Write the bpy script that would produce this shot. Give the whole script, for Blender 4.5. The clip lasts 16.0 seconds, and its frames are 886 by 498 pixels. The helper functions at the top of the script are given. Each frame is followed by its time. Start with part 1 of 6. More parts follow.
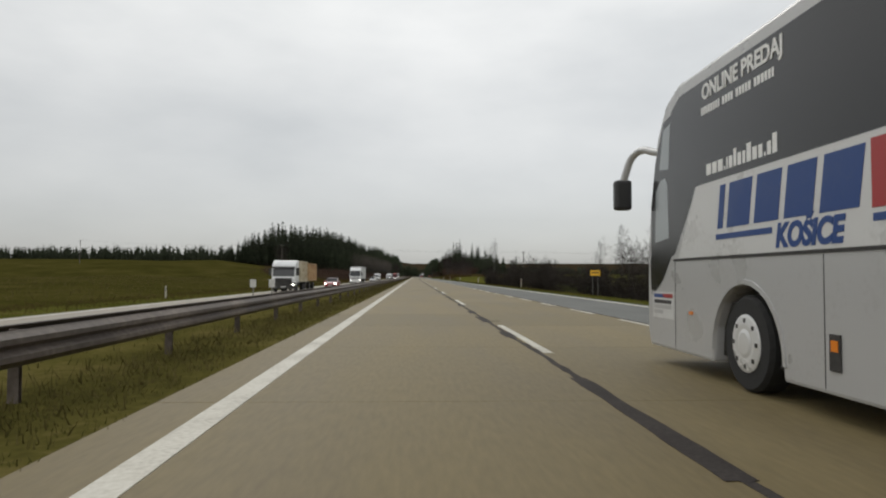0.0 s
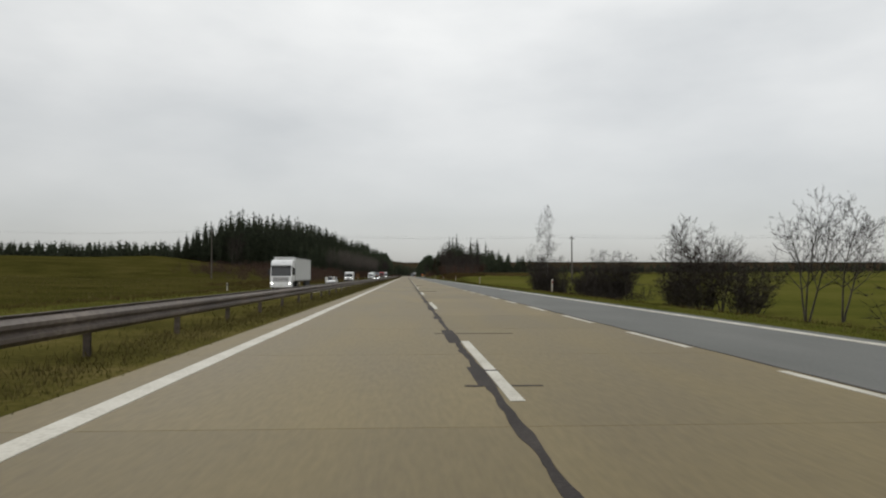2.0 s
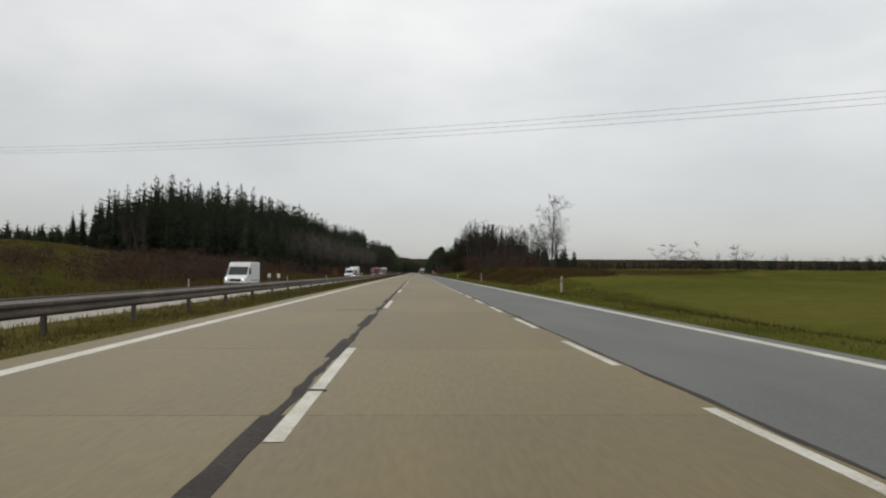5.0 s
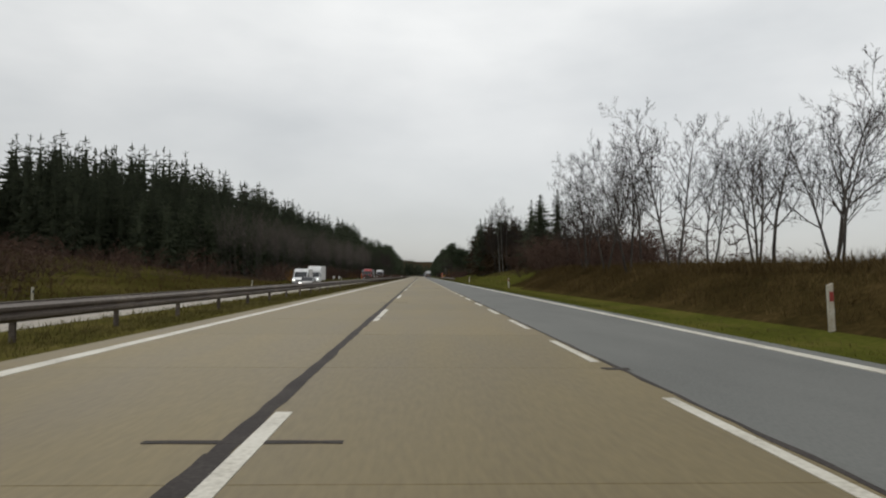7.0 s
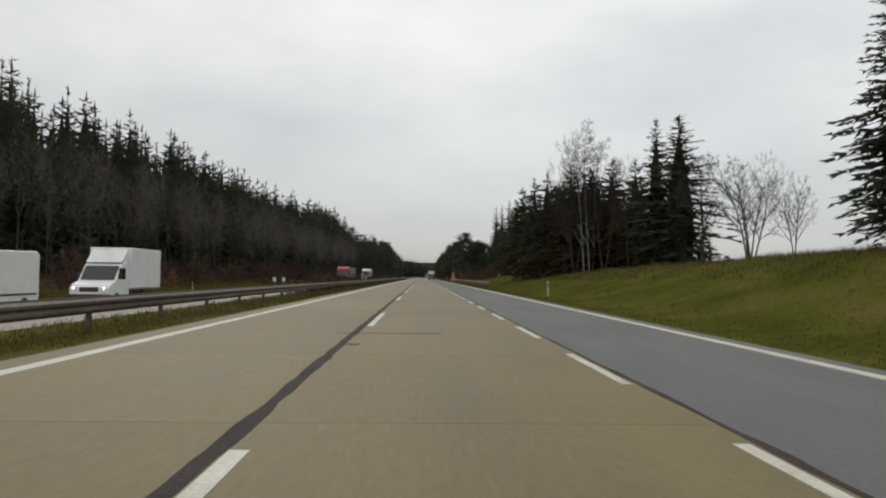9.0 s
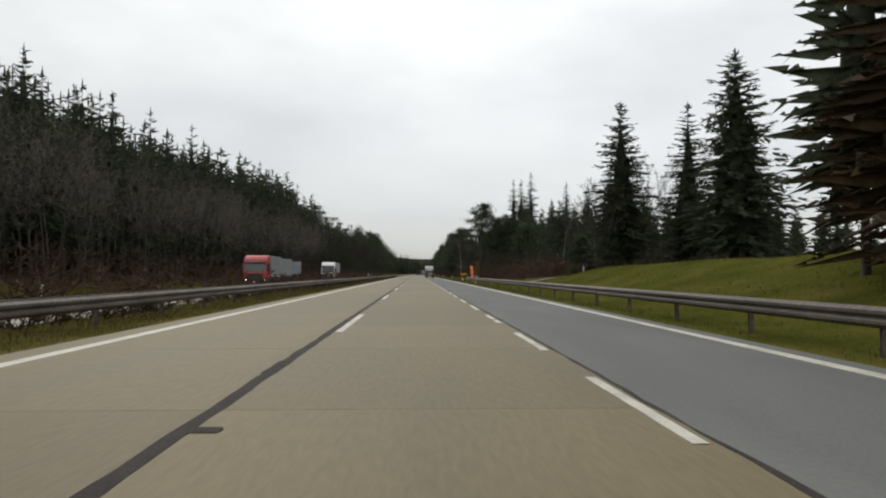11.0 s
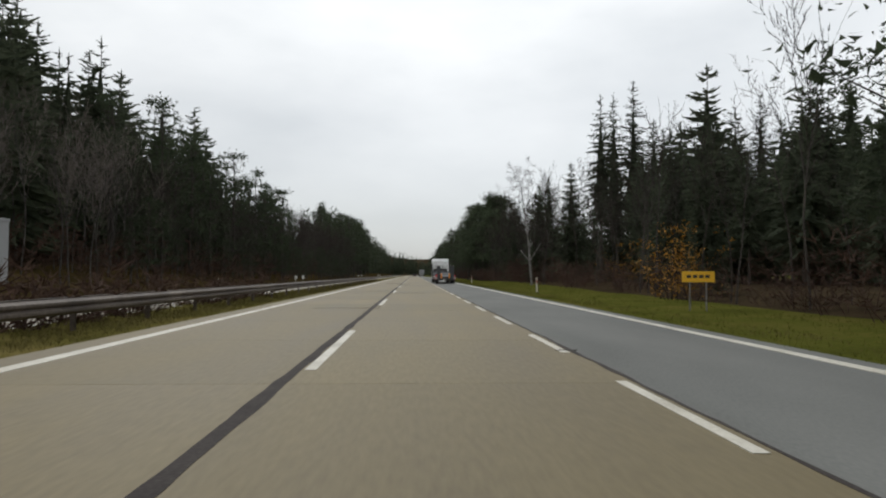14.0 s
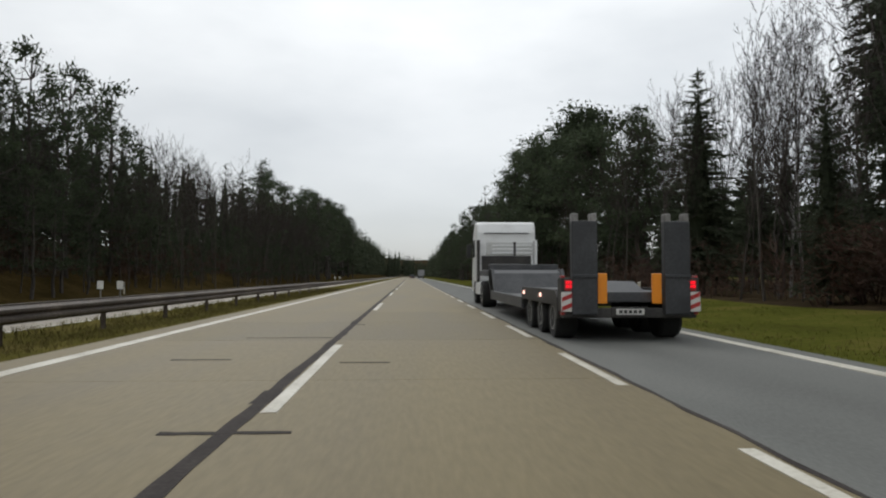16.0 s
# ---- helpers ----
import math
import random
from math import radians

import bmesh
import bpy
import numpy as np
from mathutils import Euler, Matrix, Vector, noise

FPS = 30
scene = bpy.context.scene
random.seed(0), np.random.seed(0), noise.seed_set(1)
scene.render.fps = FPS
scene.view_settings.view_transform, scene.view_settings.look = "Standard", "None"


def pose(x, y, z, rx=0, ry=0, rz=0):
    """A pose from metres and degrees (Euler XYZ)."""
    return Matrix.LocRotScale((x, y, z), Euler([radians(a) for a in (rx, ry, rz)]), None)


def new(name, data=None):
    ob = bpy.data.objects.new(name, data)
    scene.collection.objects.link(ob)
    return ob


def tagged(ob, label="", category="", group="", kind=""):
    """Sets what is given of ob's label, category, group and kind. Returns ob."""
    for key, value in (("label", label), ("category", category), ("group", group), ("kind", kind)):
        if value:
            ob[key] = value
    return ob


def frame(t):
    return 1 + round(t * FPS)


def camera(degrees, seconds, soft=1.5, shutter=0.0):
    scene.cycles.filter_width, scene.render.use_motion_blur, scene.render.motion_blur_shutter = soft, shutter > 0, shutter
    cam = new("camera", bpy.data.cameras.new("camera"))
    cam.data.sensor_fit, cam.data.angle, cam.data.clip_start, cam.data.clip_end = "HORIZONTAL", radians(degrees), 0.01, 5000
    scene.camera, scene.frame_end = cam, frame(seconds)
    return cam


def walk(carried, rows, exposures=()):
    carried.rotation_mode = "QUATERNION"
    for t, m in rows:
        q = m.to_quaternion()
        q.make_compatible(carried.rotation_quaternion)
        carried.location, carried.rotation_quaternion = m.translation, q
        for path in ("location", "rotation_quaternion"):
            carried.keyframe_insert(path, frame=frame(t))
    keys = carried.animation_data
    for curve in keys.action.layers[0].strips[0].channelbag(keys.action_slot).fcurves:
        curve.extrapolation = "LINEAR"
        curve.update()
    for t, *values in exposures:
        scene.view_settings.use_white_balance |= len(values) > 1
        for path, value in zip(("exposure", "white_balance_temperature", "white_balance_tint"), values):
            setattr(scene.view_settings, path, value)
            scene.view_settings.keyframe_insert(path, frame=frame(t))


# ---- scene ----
cam = camera(65.47, 16.0, soft=2.1)
PATH = [
    (0, -1.95, 18.45, 1.180, 92.27, -0.19, -2.38),
    (0.5, -1.76, 37.96, 1.196, 92.18, -0.15, -2.58),
    (1, -1.68, 57.28, 1.202, 92.23, -0.04, -2.83),
    (1.5, -1.25, 75.92, 1.203, 92.27, 0.02, -3.08),
    (2, -0.93, 94.54, 1.195, 92.19, 0.00, -3.04),
    (2.5, -0.57, 113.40, 1.180, 92.24, -0.14, -2.92),
    (3, -0.06, 132.06, 1.160, 92.22, -0.25, -2.93),
    (3.5, 0.26, 150.49, 1.190, 92.33, -0.26, -2.70),
    (4, 0.57, 168.52, 1.195, 92.24, -0.20, -2.51),
    (4.2, 0.73, 175.58, 1.197, 92.14, -0.29, -2.46),
    (5.25, 1.17, 214.12, 1.202, 91.93, -0.37, -2.23),
    (6.3, 1.21, 254.39, 1.212, 92.10, -0.35, -2.03),
    (6.5, 1.23, 262.01, 1.210, 92.13, -0.35, -1.99),
    (7, 1.30, 281.00, 1.196, 92.21, -0.34, -1.89),
    (7.5, 1.30, 299.42, 1.188, 92.21, -0.52, -1.80),
    (8, 1.28, 317.70, 1.195, 92.28, -0.52, -1.72),
    (8.5, 1.34, 336.04, 1.208, 92.23, -0.55, -1.77),
    (9, 1.37, 354.23, 1.216, 92.31, -0.66, -1.77),
    (9.2, 1.40, 361.51, 1.216, 92.39, -0.67, -1.78),
    (10.25, 1.72, 400.37, 1.202, 92.24, -0.32, -1.84),
    (11.3, 1.74, 440.53, 1.207, 92.01, -0.10, -2.30),
    (11.5, 1.67, 448.24, 1.212, 92.05, -0.13, -2.43),
    (12, 1.57, 467.54, 1.220, 92.15, -0.23, -2.63),
    (12.5, 1.62, 486.54, 1.210, 92.01, -0.48, -2.77),
    (13, 1.60, 505.12, 1.197, 92.15, -0.51, -2.87),
    (13.5, 1.47, 523.52, 1.198, 92.08, -0.32, -2.66),
    (14, 1.41, 542.38, 1.198, 92.10, -0.18, -2.45),
    (14.5, 1.37, 560.93, 1.205, 92.10, -0.03, -2.72),
    (15, 1.38, 579.32, 1.212, 92.08, 0.04, -2.84),
    (15.5, 1.38, 598.13, 1.211, 92.11, -0.04, -2.68),
    (16, 1.39, 616.86, 1.219, 92.20, -0.03, -2.68),
]
walk(cam, [(t, pose(x, y, z, a, b, c)) for t, x, y, z, a, b, c in PATH], [(0, -0.04, 6550, 10), (9.2, -0.02, 6550, 10), (11.3, 0.20, 6520, 10), (13.5, 0.18, 6430, 10), (16, 0.16, 6380, 10)])

# ---------------------------------------------------------------- world and light
world = bpy.data.worlds.new("overcast_sky")
scene.world = world
world.use_nodes = True
wn, wl = world.node_tree.nodes, world.node_tree.links
wn.clear()
w_out = wn.new("ShaderNodeOutputWorld")
w_add = wn.new("ShaderNodeAddShader")
w_b1 = wn.new("ShaderNodeBackground")
w_b2 = wn.new("ShaderNodeBackground")
w_sky = wn.new("ShaderNodeTexSky")
w_sky.sky_type = "NISHITA"
w_sky.sun_disc = False
w_sky.sun_elevation = radians(32)
w_sky.sun_rotation = radians(200)
w_hs = wn.new("ShaderNodeHueSaturation")
w_hs.inputs["Saturation"].default_value = 0.25
w_b1.inputs["Strength"].default_value = 0.05
w_tc = wn.new("ShaderNodeTexCoord")
w_map = wn.new("ShaderNodeMapping")
w_map.inputs["Scale"].default_value = (1.0, 1.0, 2.6)
w_map.inputs["Location"].default_value = (0.3, 1.7, 0.2)
w_noise = wn.new("ShaderNodeTexNoise")
w_noise.inputs["Scale"].default_value = 2.3
w_noise.inputs["Detail"].default_value = 6.0
w_noise.inputs["Roughness"].default_value = 0.5
w_ramp = wn.new("ShaderNodeValToRGB")
w_ramp.color_ramp.elements[0].position = 0.32
w_ramp.color_ramp.elements[0].color = (0.46, 0.475, 0.475, 1)
w_ramp.color_ramp.elements[1].position = 0.68
w_ramp.color_ramp.elements[1].color = (0.685, 0.69, 0.675, 1)
w_sep = wn.new("ShaderNodeSeparateXYZ")
w_grad = wn.new("ShaderNodeMapRange")
w_grad.inputs["From Min"].default_value = 0.0
w_grad.inputs["From Max"].default_value = 0.40
w_grad.inputs["To Min"].default_value = 0.34
w_grad.inputs["To Max"].default_value = 1.18
w_mul = wn.new("ShaderNodeMixRGB")
w_mul.blend_type = "MULTIPLY"
w_mul.inputs["Fac"].default_value = 1.0
wl.new(w_tc.outputs["Generated"], w_map.inputs["Vector"])
wl.new(w_map.outputs["Vector"], w_noise.inputs["Vector"])
wl.new(w_noise.outputs["Fac"], w_ramp.inputs["Fac"])
wl.new(w_tc.outputs["Generated"], w_sep.inputs["Vector"])
wl.new(w_sep.outputs["Z"], w_grad.inputs["Value"])
wl.new(w_ramp.outputs["Color"], w_mul.inputs["Color1"])
wl.new(w_grad.outputs["Result"], w_mul.inputs["Color2"])
wl.new(w_mul.outputs["Color"], w_b2.inputs["Color"])
wl.new(w_sky.outputs["Color"], w_hs.inputs["Color"])
wl.new(w_hs.outputs["Color"], w_b1.inputs["Color"])
wl.new(w_b1.outputs["Background"], w_add.inputs[0])
wl.new(w_b2.outputs["Background"], w_add.inputs[1])
wl.new(w_add.outputs["Shader"], w_out.inputs["Surface"])

sun = new("sun", bpy.data.lights.new("sun", "SUN"))
sun.data.energy = 0.7
sun.data.angle = radians(25)
sun.data.color = (1.0, 0.97, 0.93)
sun.rotation_euler = (radians(50), 0, radians(200))

# ---------------------------------------------------------------- materials


def material(name, colours, rough=0.7, scale=3.0, fine=40.0, bump=0.3, metal=0.0, spread=0.25, random_tint=0.0, island=False, spec=0.5, stretch=(1, 1, 1), bump_dist=0.02, leaf=0.0):
    """Principled surface: two or three colours mixed by coarse and fine noise, with relief."""
    m = bpy.data.materials.new(name)
    m.use_nodes = True
    n, l = m.node_tree.nodes, m.node_tree.links
    b = n["Principled BSDF"]
    b.inputs["Metallic"].default_value = metal
    b.inputs["Specular IOR Level"].default_value = spec
    tc = n.new("ShaderNodeNewGeometry")
    mp = n.new("ShaderNodeMapping")
    mp.inputs["Scale"].default_value = stretch
    l.new(tc.outputs["Position"], mp.inputs["Vector"])
    n1 = n.new("ShaderNodeTexNoise")
    n1.inputs["Scale"].default_value = scale
    n1.inputs["Detail"].default_value = 4
    n2 = n.new("ShaderNodeTexNoise")
    n2.inputs["Scale"].default_value = fine
    n2.inputs["Detail"].default_value = 3
    l.new(mp.outputs["Vector"], n1.inputs["Vector"])
    l.new(mp.outputs["Vector"], n2.inputs["Vector"])
    mixf = n.new("ShaderNodeMath")
    mixf.operation = "MULTIPLY_ADD"
    mixf.inputs[1].default_value = 0.4
    sub = n.new("ShaderNodeMath")
    sub.operation = "MULTIPLY"
    sub.inputs[1].default_value = 0.6
    l.new(n1.outputs["Fac"], sub.inputs[0])
    l.new(n2.outputs["Fac"], mixf.inputs[0])
    l.new(sub.outputs["Value"], mixf.inputs[2])
    ramp = n.new("ShaderNodeValToRGB")
    els = ramp.color_ramp.elements
    while len(els) < len(colours):
        els.new(0.5)
    for i, c in enumerate(colours):
        els[i].position = 0.5 - spread + 2 * spread * i / max(1, len(colours) - 1)
        els[i].color = (*c, 1)
    l.new(mixf.outputs["Value"], ramp.inputs["Fac"])
    col = ramp.outputs["Color"]
    if random_tint:
        hs = n.new("ShaderNodeHueSaturation")
        mr = n.new("ShaderNodeMapRange")
        mr.inputs["To Min"].default_value = 1 - random_tint
        mr.inputs["To Max"].default_value = 1 + random_tint
        if island:
            src = n.new("ShaderNodeNewGeometry").outputs["Random Per Island"]
        else:
            src = n.new("ShaderNodeObjectInfo").outputs["Random"]
        l.new(src, mr.inputs["Value"])
        l.new(mr.outputs["Result"], hs.inputs["Value"])
        l.new(col, hs.inputs["Color"])
        col = hs.outputs["Color"]
    l.new(col, b.inputs["Base Color"])
    rr = n.new("ShaderNodeMapRange")
    rr.inputs["To Min"].default_value = max(0.02, rough - 0.12)
    rr.inputs["To Max"].default_value = min(1.0, rough + 0.12)
    l.new(n1.outputs["Fac"], rr.inputs["Value"])
    l.new(rr.outputs["Result"], b.inputs["Roughness"])
    if bump:
        bp = n.new("ShaderNodeBump")
        bp.inputs["Strength"].default_value = bump
        bp.inputs["Distance"].default_value = bump_dist
        l.new(mixf.outputs["Value"], bp.inputs["Height"])
        l.new(bp.outputs["Normal"], b.inputs["Normal"])
    if leaf:
        tr = n.new("ShaderNodeBsdfTranslucent")
        l.new(col, tr.inputs["Color"])
        mx = n.new("ShaderNodeMixShader")
        mx.inputs["Fac"].default_value = leaf
        l.new(b.outputs["BSDF"], mx.inputs[1])
        l.new(tr.outputs["BSDF"], mx.inputs[2])
        l.new(mx.outputs["Shader"], n["Material Output"].inputs["Surface"])
    return m


def lamp_material(name, colour, strength):
    m = bpy.data.materials.new(name)
    m.use_nodes = True
    b = m.node_tree.nodes["Principled BSDF"]
    b.inputs["Base Color"].default_value = (*colour, 1)
    b.inputs["Emission Color"].default_value = (*colour, 1)
    b.inputs["Emission Strength"].default_value = strength
    b.inputs["Roughness"].default_value = 0.15
    return m


M_CONCRETE = material("concrete_slab", [(0.119, 0.089, 0.038), (0.160, 0.124, 0.055), (0.201, 0.157, 0.073)], 0.66, 0.35, 9.0, 0.15, spread=0.2, random_tint=0.08, stretch=(2.2, 0.35, 1), spec=0.33)
M_CONCRETE_GREY = material("grey_concrete_slab", [(0.114, 0.089, 0.044), (0.154, 0.124, 0.064), (0.193, 0.157, 0.085)], 0.66, 0.35, 9.0, 0.15, spread=0.2, random_tint=0.08, stretch=(2.2, 0.35, 1), spec=0.33)
M_CONCRETE_FAR = material("concrete_road", [(0.17, 0.148, 0.11), (0.23, 0.20, 0.155), (0.28, 0.25, 0.20)], 0.7, 0.3, 8.0, 0.1, spread=0.2, stretch=(2, 0.3, 1))
M_ASPHALT = material("asphalt_lane", [(0.094, 0.096, 0.089), (0.132, 0.135, 0.126), (0.17, 0.172, 0.16)], 0.85, 0.4, 30.0, 0.25, spread=0.2, stretch=(1.6, 0.4, 1), spec=0.25)
M_TAR = material("tar_seal", [(0.024, 0.020, 0.018), (0.043, 0.037, 0.034), (0.07, 0.061, 0.055)], 0.9, 1.2, 25.0, 0.3, spread=0.2, spec=0.15)
M_PAINT = material("road_paint", [(0.27, 0.245, 0.19), (0.50, 0.475, 0.40), (0.63, 0.61, 0.54)], 0.6, 1.1, 22.0, 0.1, spread=0.2)
M_VERGE = material("verge_grass", [(0.040, 0.041, 0.010), (0.072, 0.077, 0.015), (0.125, 0.098, 0.032)], 0.95, 0.35, 6.0, 0.9, spread=0.2, bump_dist=0.1, spec=0.0)
M_MEDIAN = material("median_grass", [(0.045, 0.042, 0.013), (0.088, 0.078, 0.022), (0.15, 0.12, 0.046)], 0.95, 0.5, 7.0, 0.9, spread=0.2, bump_dist=0.1, spec=0.0)
M_FIELD = material("winter_crop", [(0.056, 0.061, 0.013), (0.087, 0.088, 0.019), (0.118, 0.106, 0.030)], 0.95, 0.05, 1.2, 0.6, spread=0.2, bump_dist=0.1, spec=0.0)
M_FIELD_L = material("rough_meadow", [(0.025, 0.024, 0.006), (0.050, 0.046, 0.011), (0.082, 0.067, 0.022)], 0.95, 0.09, 1.5, 0.8, spread=0.2, bump_dist=0.15, spec=0.0)
M_BROWN = material("dead_grass", [(0.020, 0.016, 0.006), (0.044, 0.032, 0.012), (0.085, 0.058, 0.024)], 0.95, 0.4, 5.0, 1.0, spread=0.2, bump_dist=0.2, spec=0.0)
M_FLOOR = material("forest_floor", [(0.018, 0.014, 0.009), (0.04, 0.03, 0.018), (0.07, 0.05, 0.028)], 0.95, 0.4, 5.0, 1.0, spread=0.2, bump_dist=0.2, spec=0.0)
M_SPRUCE = material("spruce_needles", [(0.030, 0.038, 0.024), (0.054, 0.065, 0.041), (0.081, 0.092, 0.058)], 0.8, 0.5, 5.0, 0.0, spread=0.2, random_tint=0.25, spec=0.1, leaf=0.45)
M_PINE = material("pine_needles", [(0.027, 0.036, 0.022), (0.049, 0.063, 0.036), (0.076, 0.095, 0.054)], 0.8, 0.6, 6.0, 0.0, spread=0.2, random_tint=0.2, spec=0.1, leaf=0.45)
M_LARCH = material("autumn_larch", [(0.026, 0.016, 0.008), (0.047, 0.031, 0.016), (0.075, 0.050, 0.025)], 0.85, 0.6, 6.0, 0.0, spread=0.2, random_tint=0.2, spec=0.2)
M_BARK = material("bark", [(0.018, 0.014, 0.011), (0.040, 0.033, 0.026), (0.083, 0.068, 0.055)], 0.9, 2.0, 20.0, 0.6, spread=0.2, random_tint=0.2)
M_TWIG = material("bare_twigs", [(0.015, 0.012, 0.010), (0.030, 0.024, 0.020), (0.054, 0.044, 0.036)], 0.9, 0.8, 9.0, 0.0, spread=0.2, random_tint=0.25, spec=0.2)
M_TWIG_RED = material("red_brown_twigs", [(0.032, 0.018, 0.013), (0.060, 0.035, 0.025), (0.098, 0.060, 0.040)], 0.9, 0.8, 9.0, 0.0, spread=0.2, random_tint=0.25, spec=0.2)
M_BIRCH = material("birch_bark", [(0.035, 0.031, 0.027), (0.13, 0.122, 0.11), (0.30, 0.288, 0.27)], 0.8, 2.5, 14.0, 0.3, spread=0.16, stretch=(1, 1, 2.5))
M_GALV = material("galvanised_steel", [(0.10, 0.095, 0.085), (0.19, 0.185, 0.175), (0.30, 0.295, 0.285)], 0.5, 0.8, 12.0, 0.15, metal=0.35, spread=0.2, random_tint=0.12)
M_RAIL_DARK = material("weathered_rail", [(0.040, 0.030, 0.024), (0.093, 0.074, 0.060), (0.200, 0.165, 0.138)], 0.65, 0.7, 10.0, 0.2, metal=0.2, spread=0.22, random_tint=0.12)
M_WHITE = material("white_plastic", [(0.44, 0.43, 0.40), (0.64, 0.64, 0.61)], 0.5, 3.0, 30.0, 0.05)
M_POST = material("grubby_post_plastic", [(0.24, 0.20, 0.13), (0.40, 0.37, 0.30), (0.58, 0.57, 0.53)], 0.6, 2.5, 24.0, 0.1, spread=0.22)
M_REFLECT = material("red_reflector", [(0.16, 0.02, 0.015), (0.30, 0.04, 0.03)], 0.35, 6.0, 60.0, 0.0)
M_BLACK = material("black_plastic", [(0.012, 0.012, 0.012), (0.03, 0.03, 0.03)], 0.5, 3.0, 30.0, 0.1)
M_POLE = material("weathered_pole", [(0.05, 0.042, 0.035), (0.10, 0.088, 0.075), (0.15, 0.135, 0.12)], 0.85, 1.5, 14.0, 0.4)

# ---------------------------------------------------------------- mesh helpers


def mesh_of(name, verts, faces, mats, index=None, smooth=False):
    me = bpy.data.meshes.new(name)
    me.from_pydata(np.asarray(verts, dtype=float).tolist(), [], faces if isinstance(faces, list) else faces.tolist())
    for m in mats if isinstance(mats, (list, tuple)) else [mats]:
        me.materials.append(m)
    if index is not None:
        me.polygons.foreach_set("material_index", np.asarray(index, dtype=np.int32))
    if smooth:
        me.polygons.foreach_set("use_smooth", np.ones(len(me.polygons), dtype=bool))
    me.update()
    return me


def part(name, bm, mat, parent, label="", smooth=False, bevel=0.0):
    """Links a bmesh as one mesh object under a thing or a part."""
    if bevel:
        bmesh.ops.bevel(bm, geom=bm.edges[:], offset=bevel, segments=2, affect="EDGES", profile=0.6)
    me = bpy.data.meshes.new(name)
    bm.to_mesh(me)
    bm.free()
    me.materials.append(mat)
    if smooth:
        me.polygons.foreach_set("use_smooth", np.ones(len(me.polygons), dtype=bool))
    ob = new(name, me)
    ob.parent = parent
    if label:
        ob["label"] = label
    return ob


def mesh_part(name, me, parent, label="", m=None):
    ob = new(name, me)
    ob.parent = parent
    if m is not None:
        ob.matrix_local = m
    if label:
        ob["label"] = label
    return ob


def box(x0, y0, z0, x1, y1, z1, bm=None):
    bm = bm or bmesh.new()
    r = bmesh.ops.create_cube(bm, size=1.0)
    for v in r["verts"]:
        v.co = Vector(((x0 + x1) / 2 + v.co.x * (x1 - x0), (y0 + y1) / 2 + v.co.y * (y1 - y0), (z0 + z1) / 2 + v.co.z * (z1 - z0)))
    return bm


def extrude_profile(profile, a, b, axis="y", bm=None, closed=True):
    """A closed 2D profile swept straight along an axis from a to b."""
    bm = bm or bmesh.new()
    ends = []
    for d in (a, b):
        row = []
        for u, w in profile:
            row.append(bm.verts.new((u, d, w) if axis == "y" else (d, u, w)))
        ends.append(row)
    k = len(profile)
    for i in range(k if closed else k - 1):
        j = (i + 1) % k
        bm.faces.new((ends[0][i], ends[0][j], ends[1][j], ends[1][i]))
    if closed:
        bm.faces.new(ends[0][::-1])
        bm.faces.new(ends[1])
    bmesh.ops.recalc_face_normals(bm, faces=bm.faces[:])
    return bm


def turned(profile, steps=20, axis="z", centre=(0, 0, 0), bm=None):
    """A profile of (radius, height) turned round an axis."""
    bm = bm or bmesh.new()
    rings = []
    for r, h in profile:
        ring = []
        for i in range(steps):
            a = 2 * math.pi * i / steps
            p = (r * math.cos(a), r * math.sin(a), h) if axis == "z" else (h, r * math.cos(a), r * math.sin(a))
            ring.append(bm.verts.new((p[0] + centre[0], p[1] + centre[1], p[2] + centre[2])))
        rings.append(ring)
    for r0, r1 in zip(rings, rings[1:]):
        for i in range(steps):
            j = (i + 1) % steps
            bm.faces.new((r0[i], r0[j], r1[j], r1[i]))
    for ring in (rings[0], rings[-1]):
        bm.faces.new(ring)
    bmesh.ops.recalc_face_normals(bm, faces=bm.faces[:])
    return bm


def empty(name, label, category, group="", m=None):
    ob = new(name)
    ob.empty_display_size = 0.2
    if m is not None:
        ob.matrix_basis = m
    return tagged(ob, label, category, group)


# ---------------------------------------------------------------- ground
ROAD_L, ROAD_C, ROAD_R = -4.35, 3.9, 7.75
FAR_Y = 1250.0


def table(y, keys):
    return np.interp(y, [k[0] for k in keys], [k[1] for k in keys])


def smooth01(t):
    t = np.clip(t, 0, 1)
    return t * t * (3 - 2 * t)


def opposite_z(y):
    return table(y, [(-300, -0.5), (420, -0.5), (520, -0.25), (3000, -0.25)])


